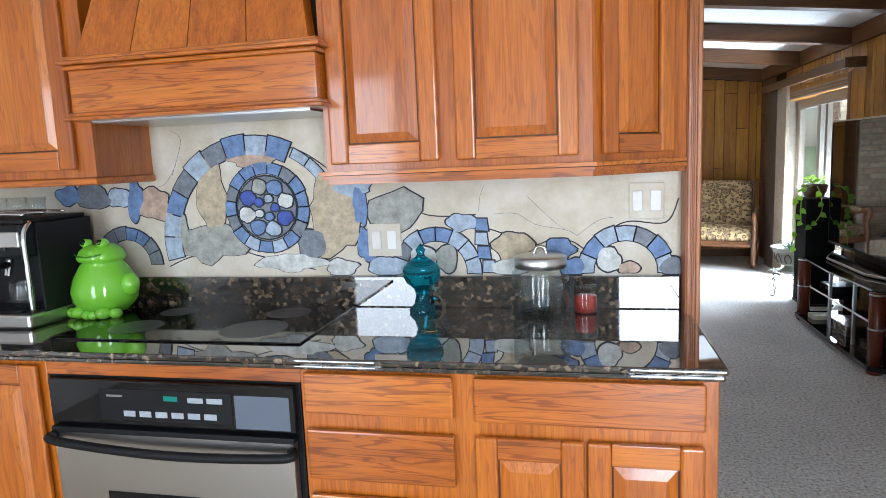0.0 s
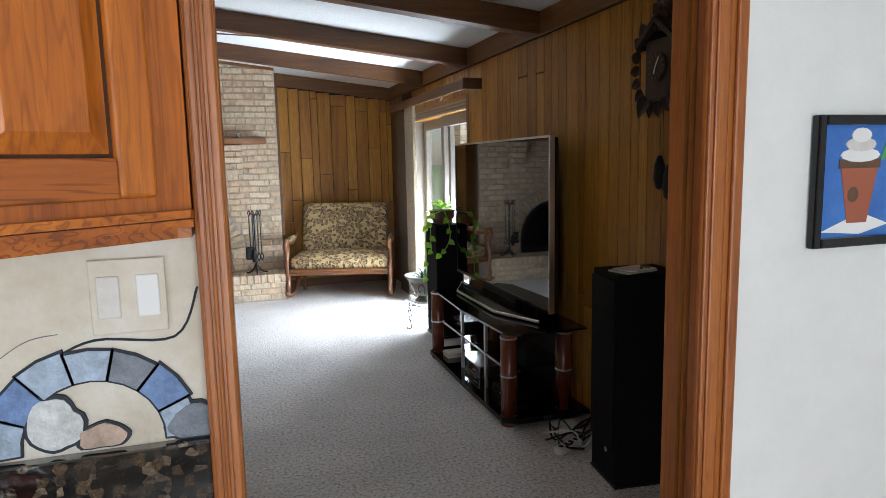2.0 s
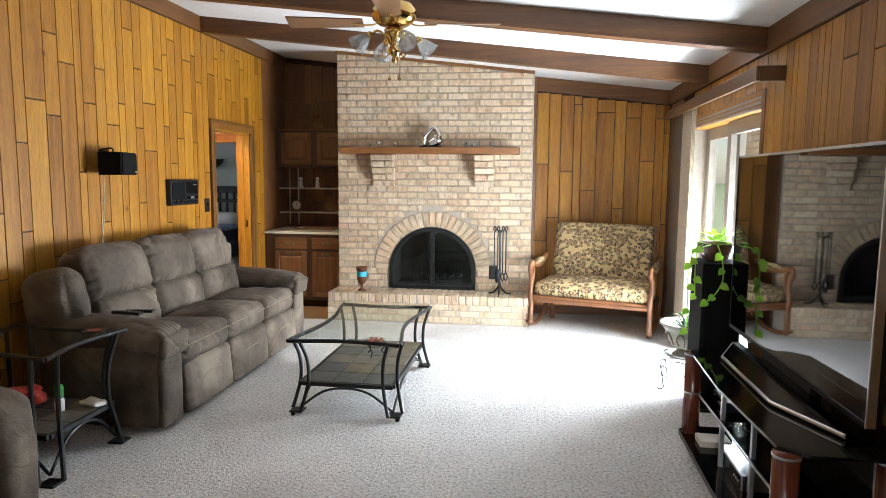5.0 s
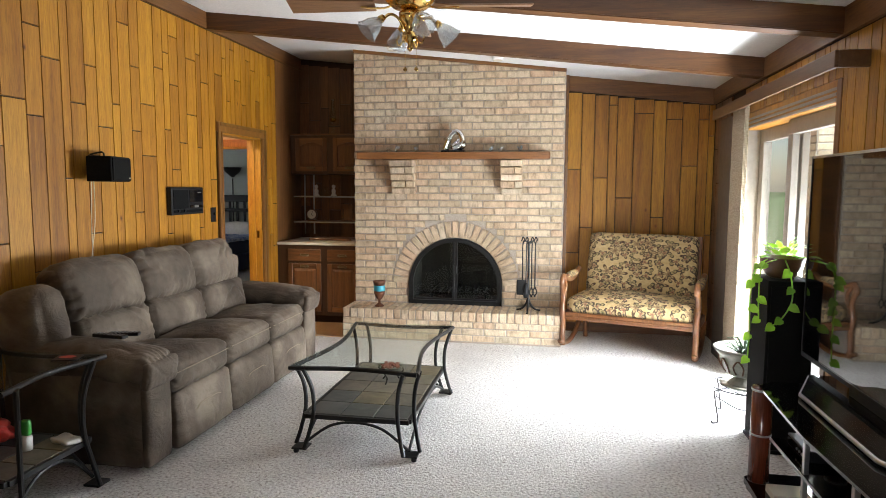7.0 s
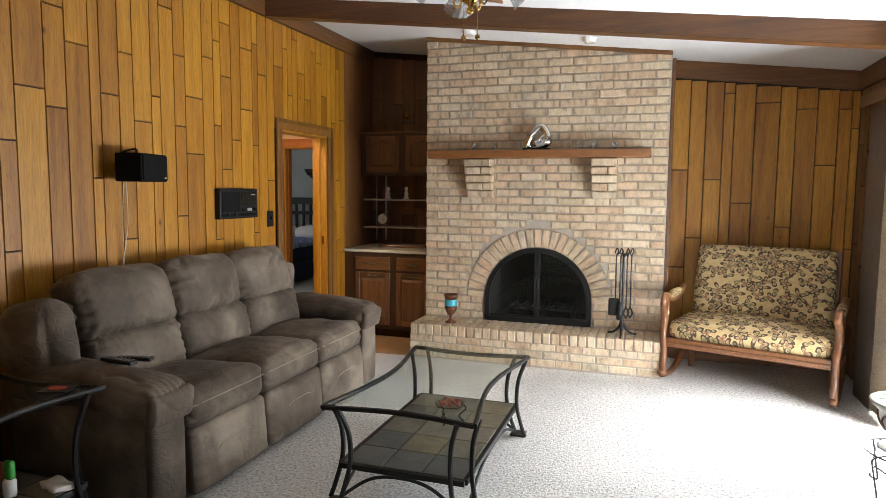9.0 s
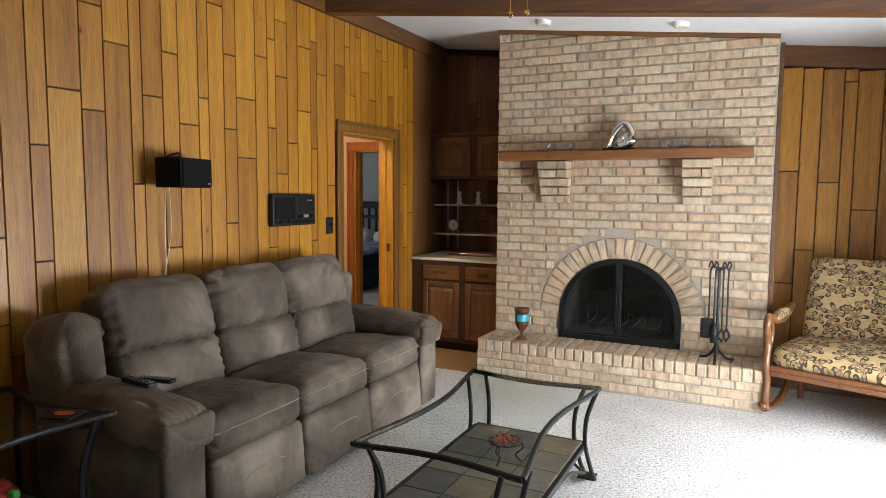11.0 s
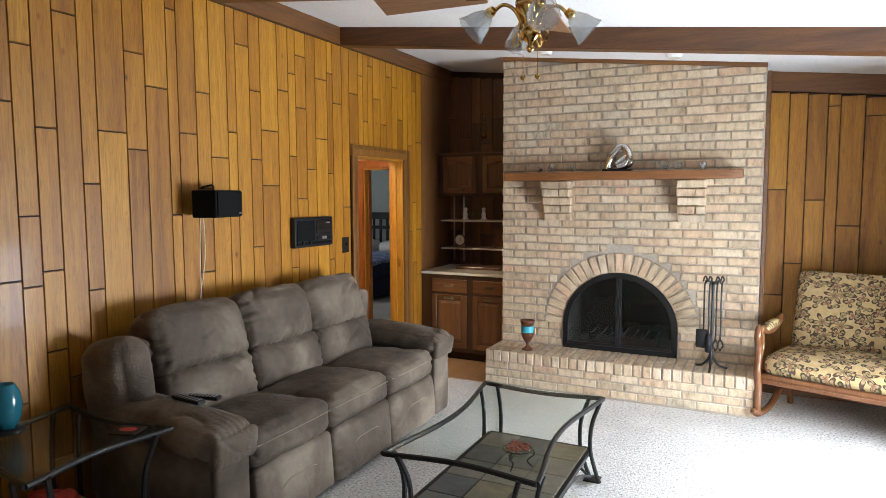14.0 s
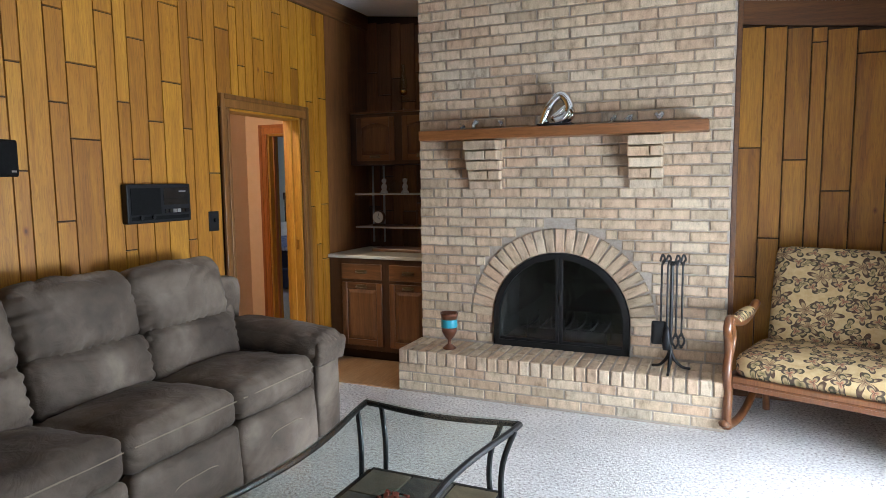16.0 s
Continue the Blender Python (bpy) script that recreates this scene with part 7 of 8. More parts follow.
# ---- bedroom seen through the doorways ----
bed = thing("bed", -4.3, 14.05, 0, label="bed with blue patterned bedding and a dark slatted headboard", category="bed")
part("base", bbox(-0.8, 0.8, -1.0, 0.98, 0.05, 0.32, 0.02), M_NAVY, bed)
part("mattress", pillow(0, 0, 0.44, 1.58, 1.96, 0.26, 0.06, n=8), M_NAVY, bed, smooth=True)
part("blanket", pillow(0, -0.1, 0.57, 1.62, 1.7, 0.07, 0.03, (0, 0, 0.02), 0.02, 12), M_BLUEBED, bed, "blue patterned blanket", smooth=True)
for x in (-0.4, 0.4):
    part("pillow", pillow(x, 0.68, 0.68, 0.7, 0.42, 0.2, 0.09, (0, 0, 0.04), 0.01, 8), M_PORC, bed, "pale pillow", smooth=True)
hb = part("headboard", bbox(-0.82, 0.82, 1.0, 1.05, 1.16, 1.28, 0.01), M_BLACKPL, bed, "dark headboard")
for k in range(12):
    part("slat", bbox(-0.8 + k * 0.142, -0.76 + k * 0.142, 1.01, 1.04, 0.1, 1.16, 0.004), M_BLACKPL, hb)
part("headboard_rail", bbox(-0.8, 0.8, 1.005, 1.045, 0.98, 1.04, 0.006), M_BLACKPL, hb)
tl = thing("floor_lamp", -4.24, 15.22, 0, label="dark torchiere floor lamp in the bedroom", category="lamp")
part("pole", tube([(0, 0, 0.02), (0, 0, 1.58)], 0.012, 8, smooth=0), M_BLACK, tl)
part("base", lathe([(0.12, 0), (0.12, 0.015), (0.02, 0.03), (0, 0.03)], 20), M_BLACK, tl, smooth=True)
part("shade", lathe([(0.02, 1.6), (0.06, 1.64), (0.13, 1.70), (0.17, 1.78), (0.165, 1.78), (0.12, 1.71), (0.05, 1.655), (0.0, 1.63)], 22), M_BLACK, tl, "dark bowl shade", smooth=True)
hs = thing("light_switch", HX + 0.001, 10.89, 1.16, label="ivory light switch plate on the hall wall", category="light switch")
part("plate", bbox(0, 0.006, -0.035, 0.035, -0.057, 0.057, 0.002), M_IVORY, hs)
part("toggle", bbox(0.006, 0.016, -0.005, 0.005, -0.002, 0.016, 0.001), M_WHITE, hs)

# ---- kitchen ----
CY, FY = 3.352, 3.345
kc = thing("kitchen_base_cabinet", label="honey oak kitchen base cabinet with drawers and raised-panel doors", category="cabinet")
part("body", bbox(0.05, 1.165, CY, KY1 + 0.01, 0.10, 0.873, 0.003), M_OAK_Z, kc)
part("toe_kick", bbox(0.05, 1.165, CY + 0.07, KY1, 0, 0.10, 0), M_GROOVE, kc)
drawer_front(kc, 0.068, 0.495, 0.747, 0.865, FY)
drawer_front(kc, 0.068, 0.495, 0.552, 0.699, FY)
drawer_front(kc, 0.068, 0.495, 0.352, 0.504, FY)
drawer_front(kc, 0.068, 0.495, 0.13, 0.305, FY)
drawer_front(kc, 0.550, 1.132, 0.742, 0.865, FY)
raised_door(kc, "door", 0.287, 0.575, pose(0.6935, FY, 0.413), False, rail=0.06)
raised_door(kc, "door", 0.287, 0.575, pose(0.9885, FY, 0.413), False, rail=0.06)
kl = thing("kitchen_base_cabinet", label="honey oak kitchen base cabinet beside the oven", category="cabinet")
part("body", bbox(-2.2, -0.80, CY, KY1 + 0.01, 0.10, 0.873, 0.003), M_OAK_Z, kl)
part("toe_kick", bbox(-2.2, -0.80, CY + 0.07, KY1, 0, 0.10, 0), M_GROOVE, kl)
for x in (-1.04, -1.51):
    raised_door(kl, "door", 0.44, 0.72, pose(x, FY, 0.50), False, rail=0.065)
tagged(new("oven_filler", mesh_of("oven_filler", bbox(-0.80, 0.05, CY, KY1, 0.828, 0.873, 0.002), M_OAK_X)), "oak rail between the oven and the countertop", "cabinet")
ov = thing("wall_oven", label="stainless steel built-in oven with black control panel", category="oven")
part("body", bbox(-0.795, 0.045, CY + 0.004, KY1 - 0.03, 0.02, 0.826, 0), M_BLACKPL, ov)
part("control_panel", bbox(-0.782, 0.035, CY - 0.022, CY + 0.003, 0.68, 0.822, 0.006), M_BLACKGLOSS, ov, "black glass control panel")
part("display", bbox(-0.60, -0.16, CY - 0.0235, CY - 0.0222, 0.70, 0.795, 0), M_BLACKPL, ov)
# Lighter grey-blue patch at the right end of the black panel.
part("light_patch", bbox(-0.15, 0.02, CY - 0.0235, CY - 0.0222, 0.69, 0.79, 0), mat("grey_patch", (0.12, 0.14, 0.18), 0.15), ov, "grey glossy patch on the control panel")
part("clock_digits", bbox(-0.38, -0.335, CY - 0.025, CY - 0.0236, 0.765, 0.78, 0), mat("teal_digits", (0.0, 0.2, 0.16), 0.4), ov, "teal digits")
for k in range(6):
    part("button", bbox(-0.52 + k * 0.054, -0.48 + k * 0.054, CY - 0.0255, CY - 0.0236, 0.712, 0.73, 0.0005, 1), mat("pale_button", (0.35, 0.38, 0.42), 0.5), ov)
for k in range(2):
    part("button", bbox(-0.30 + k * 0.062, -0.25 + k * 0.062, CY - 0.0255, CY - 0.0236, 0.762, 0.778, 0.0005, 1), bpy.data.materials["pale_button"], ov)
part("text_bar", bbox(-0.575, -0.52, CY - 0.0245, CY - 0.0236, 0.772, 0.778, 0), M_SILVER, ov)
dr = part("door", bbox(-0.775, 0.028, CY - 0.03, CY + 0.003, 0.13, 0.665, 0.006), M_STEEL, ov, "brushed steel oven door")
part("window", bbox(-0.60, -0.13, CY - 0.032, CY - 0.0302, 0.25, 0.47, 0), M_BLACKGLOSS, dr, "dark oven window")
part("door_top", bbox(-0.778, 0.031, CY - 0.034, CY + 0.003, 0.655, 0.672, 0.003), M_BLACKPL, dr)
part("handle", tube([(-0.765, CY - 0.03, 0.645), (-0.74, CY - 0.062, 0.638), (-0.37, CY - 0.072, 0.618), (0.0, CY - 0.062, 0.625), (0.022, CY - 0.03, 0.635)], 0.014, 10), M_BLACKPL, dr, "curved black handle", smooth=True)
tp = thing("countertop", label="polished dark granite countertop with brown flecks", category="countertop")
part("slab", bbox(-2.2, 1.182, 3.322, KY1 + 0.012, 0.890, 0.908, 0.008, 4), M_GRANITE, tp)
part("lower_edge", bbox(-2.2, 1.176, 3.328, KY1 + 0.012, 0.8735, 0.8895, 0.007, 4), M_GRANITE, tp, "lower rounded granite edge")
bs = tagged(new("backsplash_strip", mesh_of("backsplash_strip", bbox(-2.2, 1.155, KY1 - 0.026, KY1 + 0.010, 0.9085, 1.022, 0.003), M_GRANITE)), "polished dark granite upstand along the wall", "backsplash")
ckt = thing("cooktop", -0.42, 3.70, 0.908, label="black glass induction cooktop set on the granite counter", category="cooktop")
part("glass", bbox(-0.43, 0.43, -0.25, 0.235, 0, 0.006, 0.003), M_BLACKGLOSS, ckt)
for x, y, q in ((-0.24, -0.1, 0.09), (0.2, -0.1, 0.11), (-0.22, 0.12, 0.07), (0.22, 0.12, 0.08)):
    part("zone_ring", lathe([(q - 0.002, 0.0062), (q, 0.0066)], 40, None, (x, y, 0)), mat("zone_grey", (0.04, 0.04, 0.045), 0.3), ckt)

structure("splash_wall", bbox(KX0, 1.158, KY1 + 0.0, KY1 + 0.013, 1.022, KH, 0), M_BEIGEPL, "cream plaster splashback behind the counter", "backsplash")
SY = KY1 - 0.0005
mos = thing("mosaic", label="stone mosaic of blue arches and a round medallion in plaster", category="mosaic")


def stone(pts, kind, t=0.0065):
    """One flat stone with a dark joint round it; pts are x and z."""
    c = (sum(p[0] for p in pts) / len(pts), sum(p[1] for p in pts) / len(pts))
    sc = lambda k, a: [(c[0] + (p[0] - c[0]) * k, c[1] + (p[1] - c[1]) * k) for p in a]
    size = max(math.dist(p, c) for p in pts)
    part("joint", prism(sc(1 + 0.003 / size, pts), "y", SY - t + 0.0022, SY), M_GROUT, mos)
    bm = prism(sc(1 - 0.0035 / size, pts), "y", SY - t, SY - t + 0.004)
    part("stone", bm, M_STONEY[kind], mos)


r = random.Random(77)


def ring(cx, cz, r0, r1, n, a0, a1, kinds, zmin=1.023):
    for k in range(n):
        b0, b1 = a0 + (a1 - a0) * k / n, a0 + (a1 - a0) * (k + 1) / n
        j = r.uniform(-0.06, 0.06) * (r1 - r0)
        q = [(cx + rr * math.cos(b), max(zmin, cz + rr * math.sin(b))) for rr, b in ((r0, b0), (r1 + j, b0), (r1 + j, (b0 + b1) / 2), (r1 + j, b1), (r0, b1), (r0, (b0 + b1) / 2))]
        if max(p[1] for p in q) > zmin + 0.012:
            stone(q, r.choice(kinds))


def blob(cx, cz, rx, rz, kind, n=11, rough=0.22, zmin=1.024, seed=0):
    q = []
    rr = random.Random(seed)
    n = max(n, 22)
    o_ = rr.uniform(0, 50)
    for k in range(n):
        a = 2 * math.pi * k / n
        k_ = 1 + 1.7 * rough * noise.noise(Vector((1.5 * math.cos(a) + o_, 1.5 * math.sin(a), o_))) + rr.uniform(-0.025, 0.025)
        q.append((cx + rx * k_ * math.cos(a), max(zmin, cz + rz * k_ * math.sin(a))))
    stone(q, kind, 0.0042 + 0.00012 * seed)


MC = (-0.33, 1.284)
blues = ("blue", "pale_blue", "blue", "pale_blue", "slate")
FIELD = [(-0.586, 1.150, 0.11, 0.055, "grey"), (-0.385, 1.474, 0.085, 0.026, "pink"), (-0.555, 1.335, 0.045, 0.10, "tan"), (-0.062, 1.245, 0.085, 0.125, "tan"), (-0.158, 1.135, 0.05, 0.05, "slate"), (-0.248, 1.075, 0.10, 0.028, "white"),
         (0.018, 1.354, 0.055, 0.03, "pale_blue"), (0.042, 1.285, 0.022, 0.055, "blue"), (0.178, 1.258, 0.085, 0.062, "grey"), (0.061, 1.140, 0.032, 0.055, "blue"), (0.13, 1.054, 0.05, 0.028, "pale_blue"), (-0.04, 1.052, 0.05, 0.026, "white")]
FIELD += [(-0.806, 1.313, 0.06, 0.055, "pink"), (-0.965, 1.338, 0.05, 0.03, "pale_blue"), (-0.893, 1.325, 0.026, 0.065, "blue"), (-1.086, 1.343, 0.07, 0.035, "slate"), (-1.20, 1.355, 0.045, 0.03, "blue"), (-0.70, 1.20, 0.03, 0.05, "grey"),
          (0.424, 1.214, 0.045, 0.026, "pale_blue"), (0.60, 1.118, 0.06, 0.05, "tan"), (0.759, 1.115, 0.04, 0.028, "blue"), (0.585, 1.052, 0.05, 0.026, "white"), (1.131, 1.048, 0.03, 0.024, "slate"), (0.80, 1.05, 0.032, 0.026, "blue")]
for sd2, (x, z, rx, rz, k) in enumerate(FIELD):
    blob(x, z, rx * 1.28, rz * 1.28, k, n=24, rough=0.26, seed=sd2)
ring(-0.385, 1.165, 0.318, 0.396, 9, radians(64), radians(192), blues)
ring(-0.385, 1.165, 0.345, 0.385, 2, radians(40), radians(62), ("blue", "pale_blue"))
ring(*MC, 0.128, 0.172, 17, 0, 2 * math.pi, ("blue", "slate", "pale_blue", "slate", "blue"))
stone([(MC[0] + 0.122 * math.cos(k * 0.2618), MC[1] + 0.122 * math.sin(k * 0.2618)) for k in range(24)], "slate", 0.0045)
for k in range(8):
    a = k * 0.785 + 0.3
    blob(MC[0] + 0.084 * math.cos(a), MC[1] + 0.084 * math.sin(a), 0.033, 0.030, ("white", "blue", "grey", "cobalt", "white", "blue", "pale_blue", "cobalt")[k], 9, 0.14, 1.024, 40 + k)
for k in range(5):
    a = k * 1.257
    blob(MC[0] + 0.036 * math.cos(a), MC[1] + 0.036 * math.sin(a), 0.019, 0.017, ("cobalt", "pale_blue", "cobalt", "white", "blue")[k], 8, 0.12, 1.024, 50 + k)
ring(0.32, 1.035, 0.112, 0.166, 8, radians(-3), radians(183), blues)
ring(0.98, 1.035, 0.105, 0.160, 7, radians(-3), radians(183), blues)
blob(0.27, 1.08, 0.05, 0.05, "white", 10, 0.15, 1.024, 31)
blob(0.36, 1.085, 0.045, 0.05, "grey", 10, 0.15, 1.024, 32)
blob(0.925, 1.075, 0.04, 0.045, "white", 10, 0.15, 1.024, 33)
blob(0.99, 1.048, 0.04, 0.022, "pink", 10, 0.12, 1.024, 34)
ring(-0.95, 1.07, 0.10, 0.152, 8, radians(0), radians(180), ("slate", "blue", "grey"))
for k, (x, z) in enumerate(((0.489, 1.205), (0.487, 1.155), (0.495, 1.105), (0.512, 1.055))):
    stone([(x - 0.024, z - 0.022), (x + 0.026, z - 0.025), (x + 0.02, z + 0.022), (x - 0.022, z + 0.023)], ("blue", "pale_blue", "blue", "pale_blue")[k])
CRACKS = [((0.05, 1.28), (0.10, 1.29), (0.18, 1.325), (0.27, 1.25), (0.38, 1.235), (0.47, 1.24)),
          ((0.51, 1.19), (0.58, 1.165), (0.67, 1.13), (0.73, 1.145), (0.80, 1.14), (0.86, 1.11), (0.92, 1.17), (0.99, 1.205), (1.11, 1.20), (1.15, 1.28)),
          ((0.53, 1.24), (0.61, 1.24), (0.68, 1.20), (0.78, 1.18), (0.82, 1.16)), ((0.82, 1.16), (0.89, 1.21), (0.94, 1.22))]
CRACKS += [((0.65, 1.30), (0.73, 1.22), (0.78, 1.18)), ((-0.25, 1.515), (-0.16, 1.48), (-0.05, 1.40), (0.03, 1.32)), ((-0.05, 1.40), (0.05, 1.38), (0.06, 1.30)),
           ((-0.77, 1.06), (-0.66, 1.10), (-0.47, 1.12), (-0.38, 1.10), (-0.15, 1.045)), ((-0.72, 1.42), (-0.67, 1.55), (-0.71, 1.59)), ((-0.86, 1.37), (-0.76, 1.385), (-0.70, 1.46)), ((0.48, 1.25), (0.485, 1.30), (0.50, 1.34))]
for k, line in enumerate(CRACKS):
    part("crack_line", tube([(x, SY - 0.0008, z) for x, z in line], 0.0022 if k in (0, 1, 5, 7) else 0.0008, 5), M_GROUT if k in (0, 1, 5, 7) else M_STONEY["slate"], mos)

# upper cabinets: straight run and angled end
UA, UB = (0.87, 3.66), (1.135, 3.86)
up = thing("kitchen_wall_cabinet", label="honey oak kitchen wall cabinet with raised-panel doors and an angled end", category="cabinet")
part("body", prism([(0.045, 3.662), (UA[0], 3.662), (UB[0], UB[1] + 0.002), (1.156, UB[1] + 0.01), (1.156, KY1 - 0.002), (0.045, KY1 - 0.002)], "z", 1.405, KH - 0.01), M_OAK_Z, up)
for zz, ex in ((1.388, 0.012), (1.402, 0.020)):
    part("light_rail", prism([(0.045 - ex, 3.662 - ex), (UA[0] + ex * 0.5, 3.662 - ex), (UB[0] + ex, UB[1] - ex * 0.4), (1.157 + ex * 0.1, UB[1]), (1.157, KY1 - 0.002), (0.045 - ex, KY1 - 0.002)], "z", zz, zz + 0.012), M_OAK_X, up)
part("valance_rail", prism([(0.047, 3.668), (UA[0], 3.668), (UB[0], UB[1] + 0.006), (1.154, UB[1] + 0.01), (1.154, KY1 - 0.002), (0.047, KY1 - 0.002)], "z", 1.372, 1.388), M_OAK_X, up)
raised_door(up, "door", 0.348, 0.85, pose(0.242, 3.66, 1.86), False, rail=0.06)
raised_door(up, "door", 0.362, 0.85, pose(0.650, 3.66, 1.86), False, rail=0.06)
ang = math.degrees(math.atan2(UB[1] - UA[1], UB[0] - UA[0]))
raised_door(up, "door", 0.27, 0.85, pose((UA[0] + UB[0]) / 2 - 0.002, (UA[1] + UB[1]) / 2 - 0.002, 1.86, 0, 0, ang), False, rail=0.055)
ul = thing("kitchen_wall_cabinet", label="honey oak kitchen wall cabinet beside the range hood", category="cabinet")
part("body", bbox(-2.2, -0.80, 3.662, KY1 - 0.002, 1.425, KH - 0.01, 0.003), M_OAK_Z, ul)
part("light_rail", bbox(-2.2, -0.79, 3.645, KY1 - 0.002, 1.40, 1.425, 0.006), M_OAK_X, ul)
for x in (-1.065, -1.50):
    raised_door(ul, "door", 0.40, 0.85, pose(x, 3.66, 1.88), False, rail=0.065)
hd = thing("range_hood", label="honey oak range hood with moulded box and tapered planked chimney", category="range hood")
part("box", bbox(-0.80, 0.062, 3.585, KY1 - 0.002, 1.63, 1.775, 0.004), M_OAK_X, hd)
for zz, ex in ((1.612, 0.022), (1.625, 0.012), (1.775, 0.012), (1.79, 0.026), (1.803, 0.014)):
    part("moulding", bbox(-0.80 - ex, 0.062 + ex, 3.585 - ex, KY1 - 0.002, zz, zz + 0.014, 0.005, 3), M_OAK_X, hd)
n_p = 4
for k in range(n_p):
    f0, f1 = k / n_p, (k + 1) / n_p
    xb0, xb1 = -0.78 + 0.82 * f0, -0.78 + 0.82 * f1
    xt0, xt1 = -0.66 + 0.58 * f0, -0.66 + 0.58 * f1
    bm = B()
    v = [bm.verts.new(p) for p in ((xb0 + 0.002, 3.60, 1.817), (xb1 - 0.002, 3.60, 1.817), (xt1 - 0.002, 3.78, KH), (xt0 + 0.002, 3.78, KH), (xb0 + 0.002, 3.66, 1.817), (xb1 - 0.002, 3.66, 1.817), (xt1 - 0.002, 3.84, KH), (xt0 + 0.002, 3.84, KH))]
    for f in ((0, 1, 2, 3), (7, 6, 5, 4), (0, 4, 5, 1), (1, 5, 6, 2), (2, 6, 7, 3), (3, 7, 4, 0)):
        bm.faces.new([v[i] for i in f])
    part("chimney_board", bm, M_OAK_Z, hd)
bm = prism([(-0.78, 1.817), (0.04, 1.817), (-0.08, KH), (-0.66, KH)], "y", 3.85, KY1 - 0.003)
part("chimney_core", bm, M_GROOVE, hd)
part("hood_liner", bbox(-0.76, 0.02, 3.62, KY1 - 0.02, 1.606, 1.612, 0), M_STEEL, hd, "steel underside")


def plate(name, label, x0, x1, z0, z1, kind):
    o = thing(name, label=label, category=name.replace("_", " "))
    part("plate", bbox(x0, x1, SY - 0.009, SY - 0.003, z0, z1, 0.002), M_BEIGEPL, o)
    xm, zm = (x0 + x1) / 2, (z0 + z1) / 2
    for s in (-1, 1):
        part("rocker", bbox(xm + s * 0.029 - 0.017, xm + s * 0.029 + 0.017, SY - 0.012, SY - 0.008, zm - 0.034, zm + 0.034, 0.002), M_WHITE if s > 0 else M_PORC, o)
    return o


plate("light_switch", "double ivory rocker switch plate on the plaster splashback", 0.991, 1.103, 1.214, 1.334, 1)
plate("wall_outlet", "white outlet plate set among the mosaic stones", 0.066, 0.192, 1.095, 1.215, 0)

# counter things
fr = thing("frog_jar", -0.935, 3.80, 0.908, label="glossy green ceramic frog cookie jar on the counter", category="jar")
bm = lathe([(0.0, 0.02), (0.09, 0.02), (0.115, 0.06), (0.12, 0.10), (0.105, 0.15), (0.082, 0.19), (0.07, 0.205), (0.085, 0.21), (0.088, 0.225), (0.075, 0.25), (0.05, 0.268), (0.0, 0.272)], 28)
part("body", bm, M_GREEN, fr, smooth=True)
for nm, x, y, z, q in (("eye", -0.035, -0.03, 0.275, 0.022), ("eye", 0.035, -0.03, 0.275, 0.022), ("arm", -0.125, -0.02, 0.12, 0.034), ("arm", 0.125, -0.02, 0.12, 0.034), ("toe", -0.05, -0.085, 0.018, 0.03), ("toe", 0.05, -0.085, 0.018, 0.03),
                       ("toe", -0.09, -0.07, 0.015, 0.025), ("toe", 0.09, -0.07, 0.015, 0.025), ("toe", -0.01, -0.095, 0.012, 0.022), ("toe", 0.015, -0.095, 0.012, 0.022)):
    bm = B()
    bmesh.ops.create_uvsphere(bm, u_segments=14, v_segments=9, radius=q, matrix=Matrix.Translation((x, y, max(z, q * 0.8))) @ Matrix.Diagonal((1, 1, 1.3 if nm == "arm" else 0.8, 1)))
    part(nm, bm, M_GREEN, fr, smooth=True)
    if nm == "eye":
        bm = B()
        bmesh.ops.create_uvsphere(bm, u_segments=10, v_segments=7, radius=0.011, matrix=Matrix.Translation((x, y - 0.014, 0.279)))
        part("pupil", bm, M_BLACKGLOSS, fr, "glossy dark pupil", smooth=True)
part("mouth", tube([(-0.055, -0.072, 0.238), (-0.03, -0.083, 0.232), (0.0, -0.087, 0.230), (0.03, -0.083, 0.232), (0.055, -0.072, 0.238)], 0.003, 6), mat("dark_green_glaze", (0.05, 0.2, 0.01), 0.15), fr, "incised dark mouth line")
dish = thing("candy_dish", 0.285, 3.875, 0.908, label="teal pressed-glass covered candy dish on the counter", category="dish")
part("dish", lathe([(0.0, 0), (0.045, 0.0), (0.048, 0.008), (0.03, 0.03), (0.022, 0.06), (0.028, 0.085), (0.055, 0.11), (0.066, 0.135), (0.066, 0.15), (0.0, 0.15)], 32, None, (0, 0, 0), 12, 0.03), M_TEAL, dish, smooth=True)
part("lid", lathe([(0.066, 0.151), (0.06, 0.165), (0.038, 0.185), (0.016, 0.20), (0.012, 0.21), (0.018, 0.222), (0.0, 0.245)], 32, None, (0, 0, 0), 12, 0.03), M_TEAL, dish, "teal glass lid", smooth=True)
jr = thing("glass_canister", 0.70, 3.84, 0.908, label="clear glass canister with a brushed metal lid", category="canister")
part("glass", lathe([(0.0, 0.0), (0.088, 0.0), (0.093, 0.008), (0.094, 0.15), (0.082, 0.165), (0.08, 0.165), (0.09, 0.148), (0.089, 0.012), (0.0, 0.008)], 36), M_JAR, jr, smooth=True)
part("lid", lathe([(0.083, 0.165), (0.086, 0.168), (0.086, 0.20), (0.08, 0.205), (0.03, 0.208), (0.0, 0.208)], 36), M_STEEL, jr, "brushed metal lid", smooth=True)
part("knob", tube([(-0.02, 0, 0.207), (-0.012, 0, 0.23), (0.012, 0, 0.23), (0.02, 0, 0.207)], 0.006, 8), M_CHROME, jr, smooth=True)
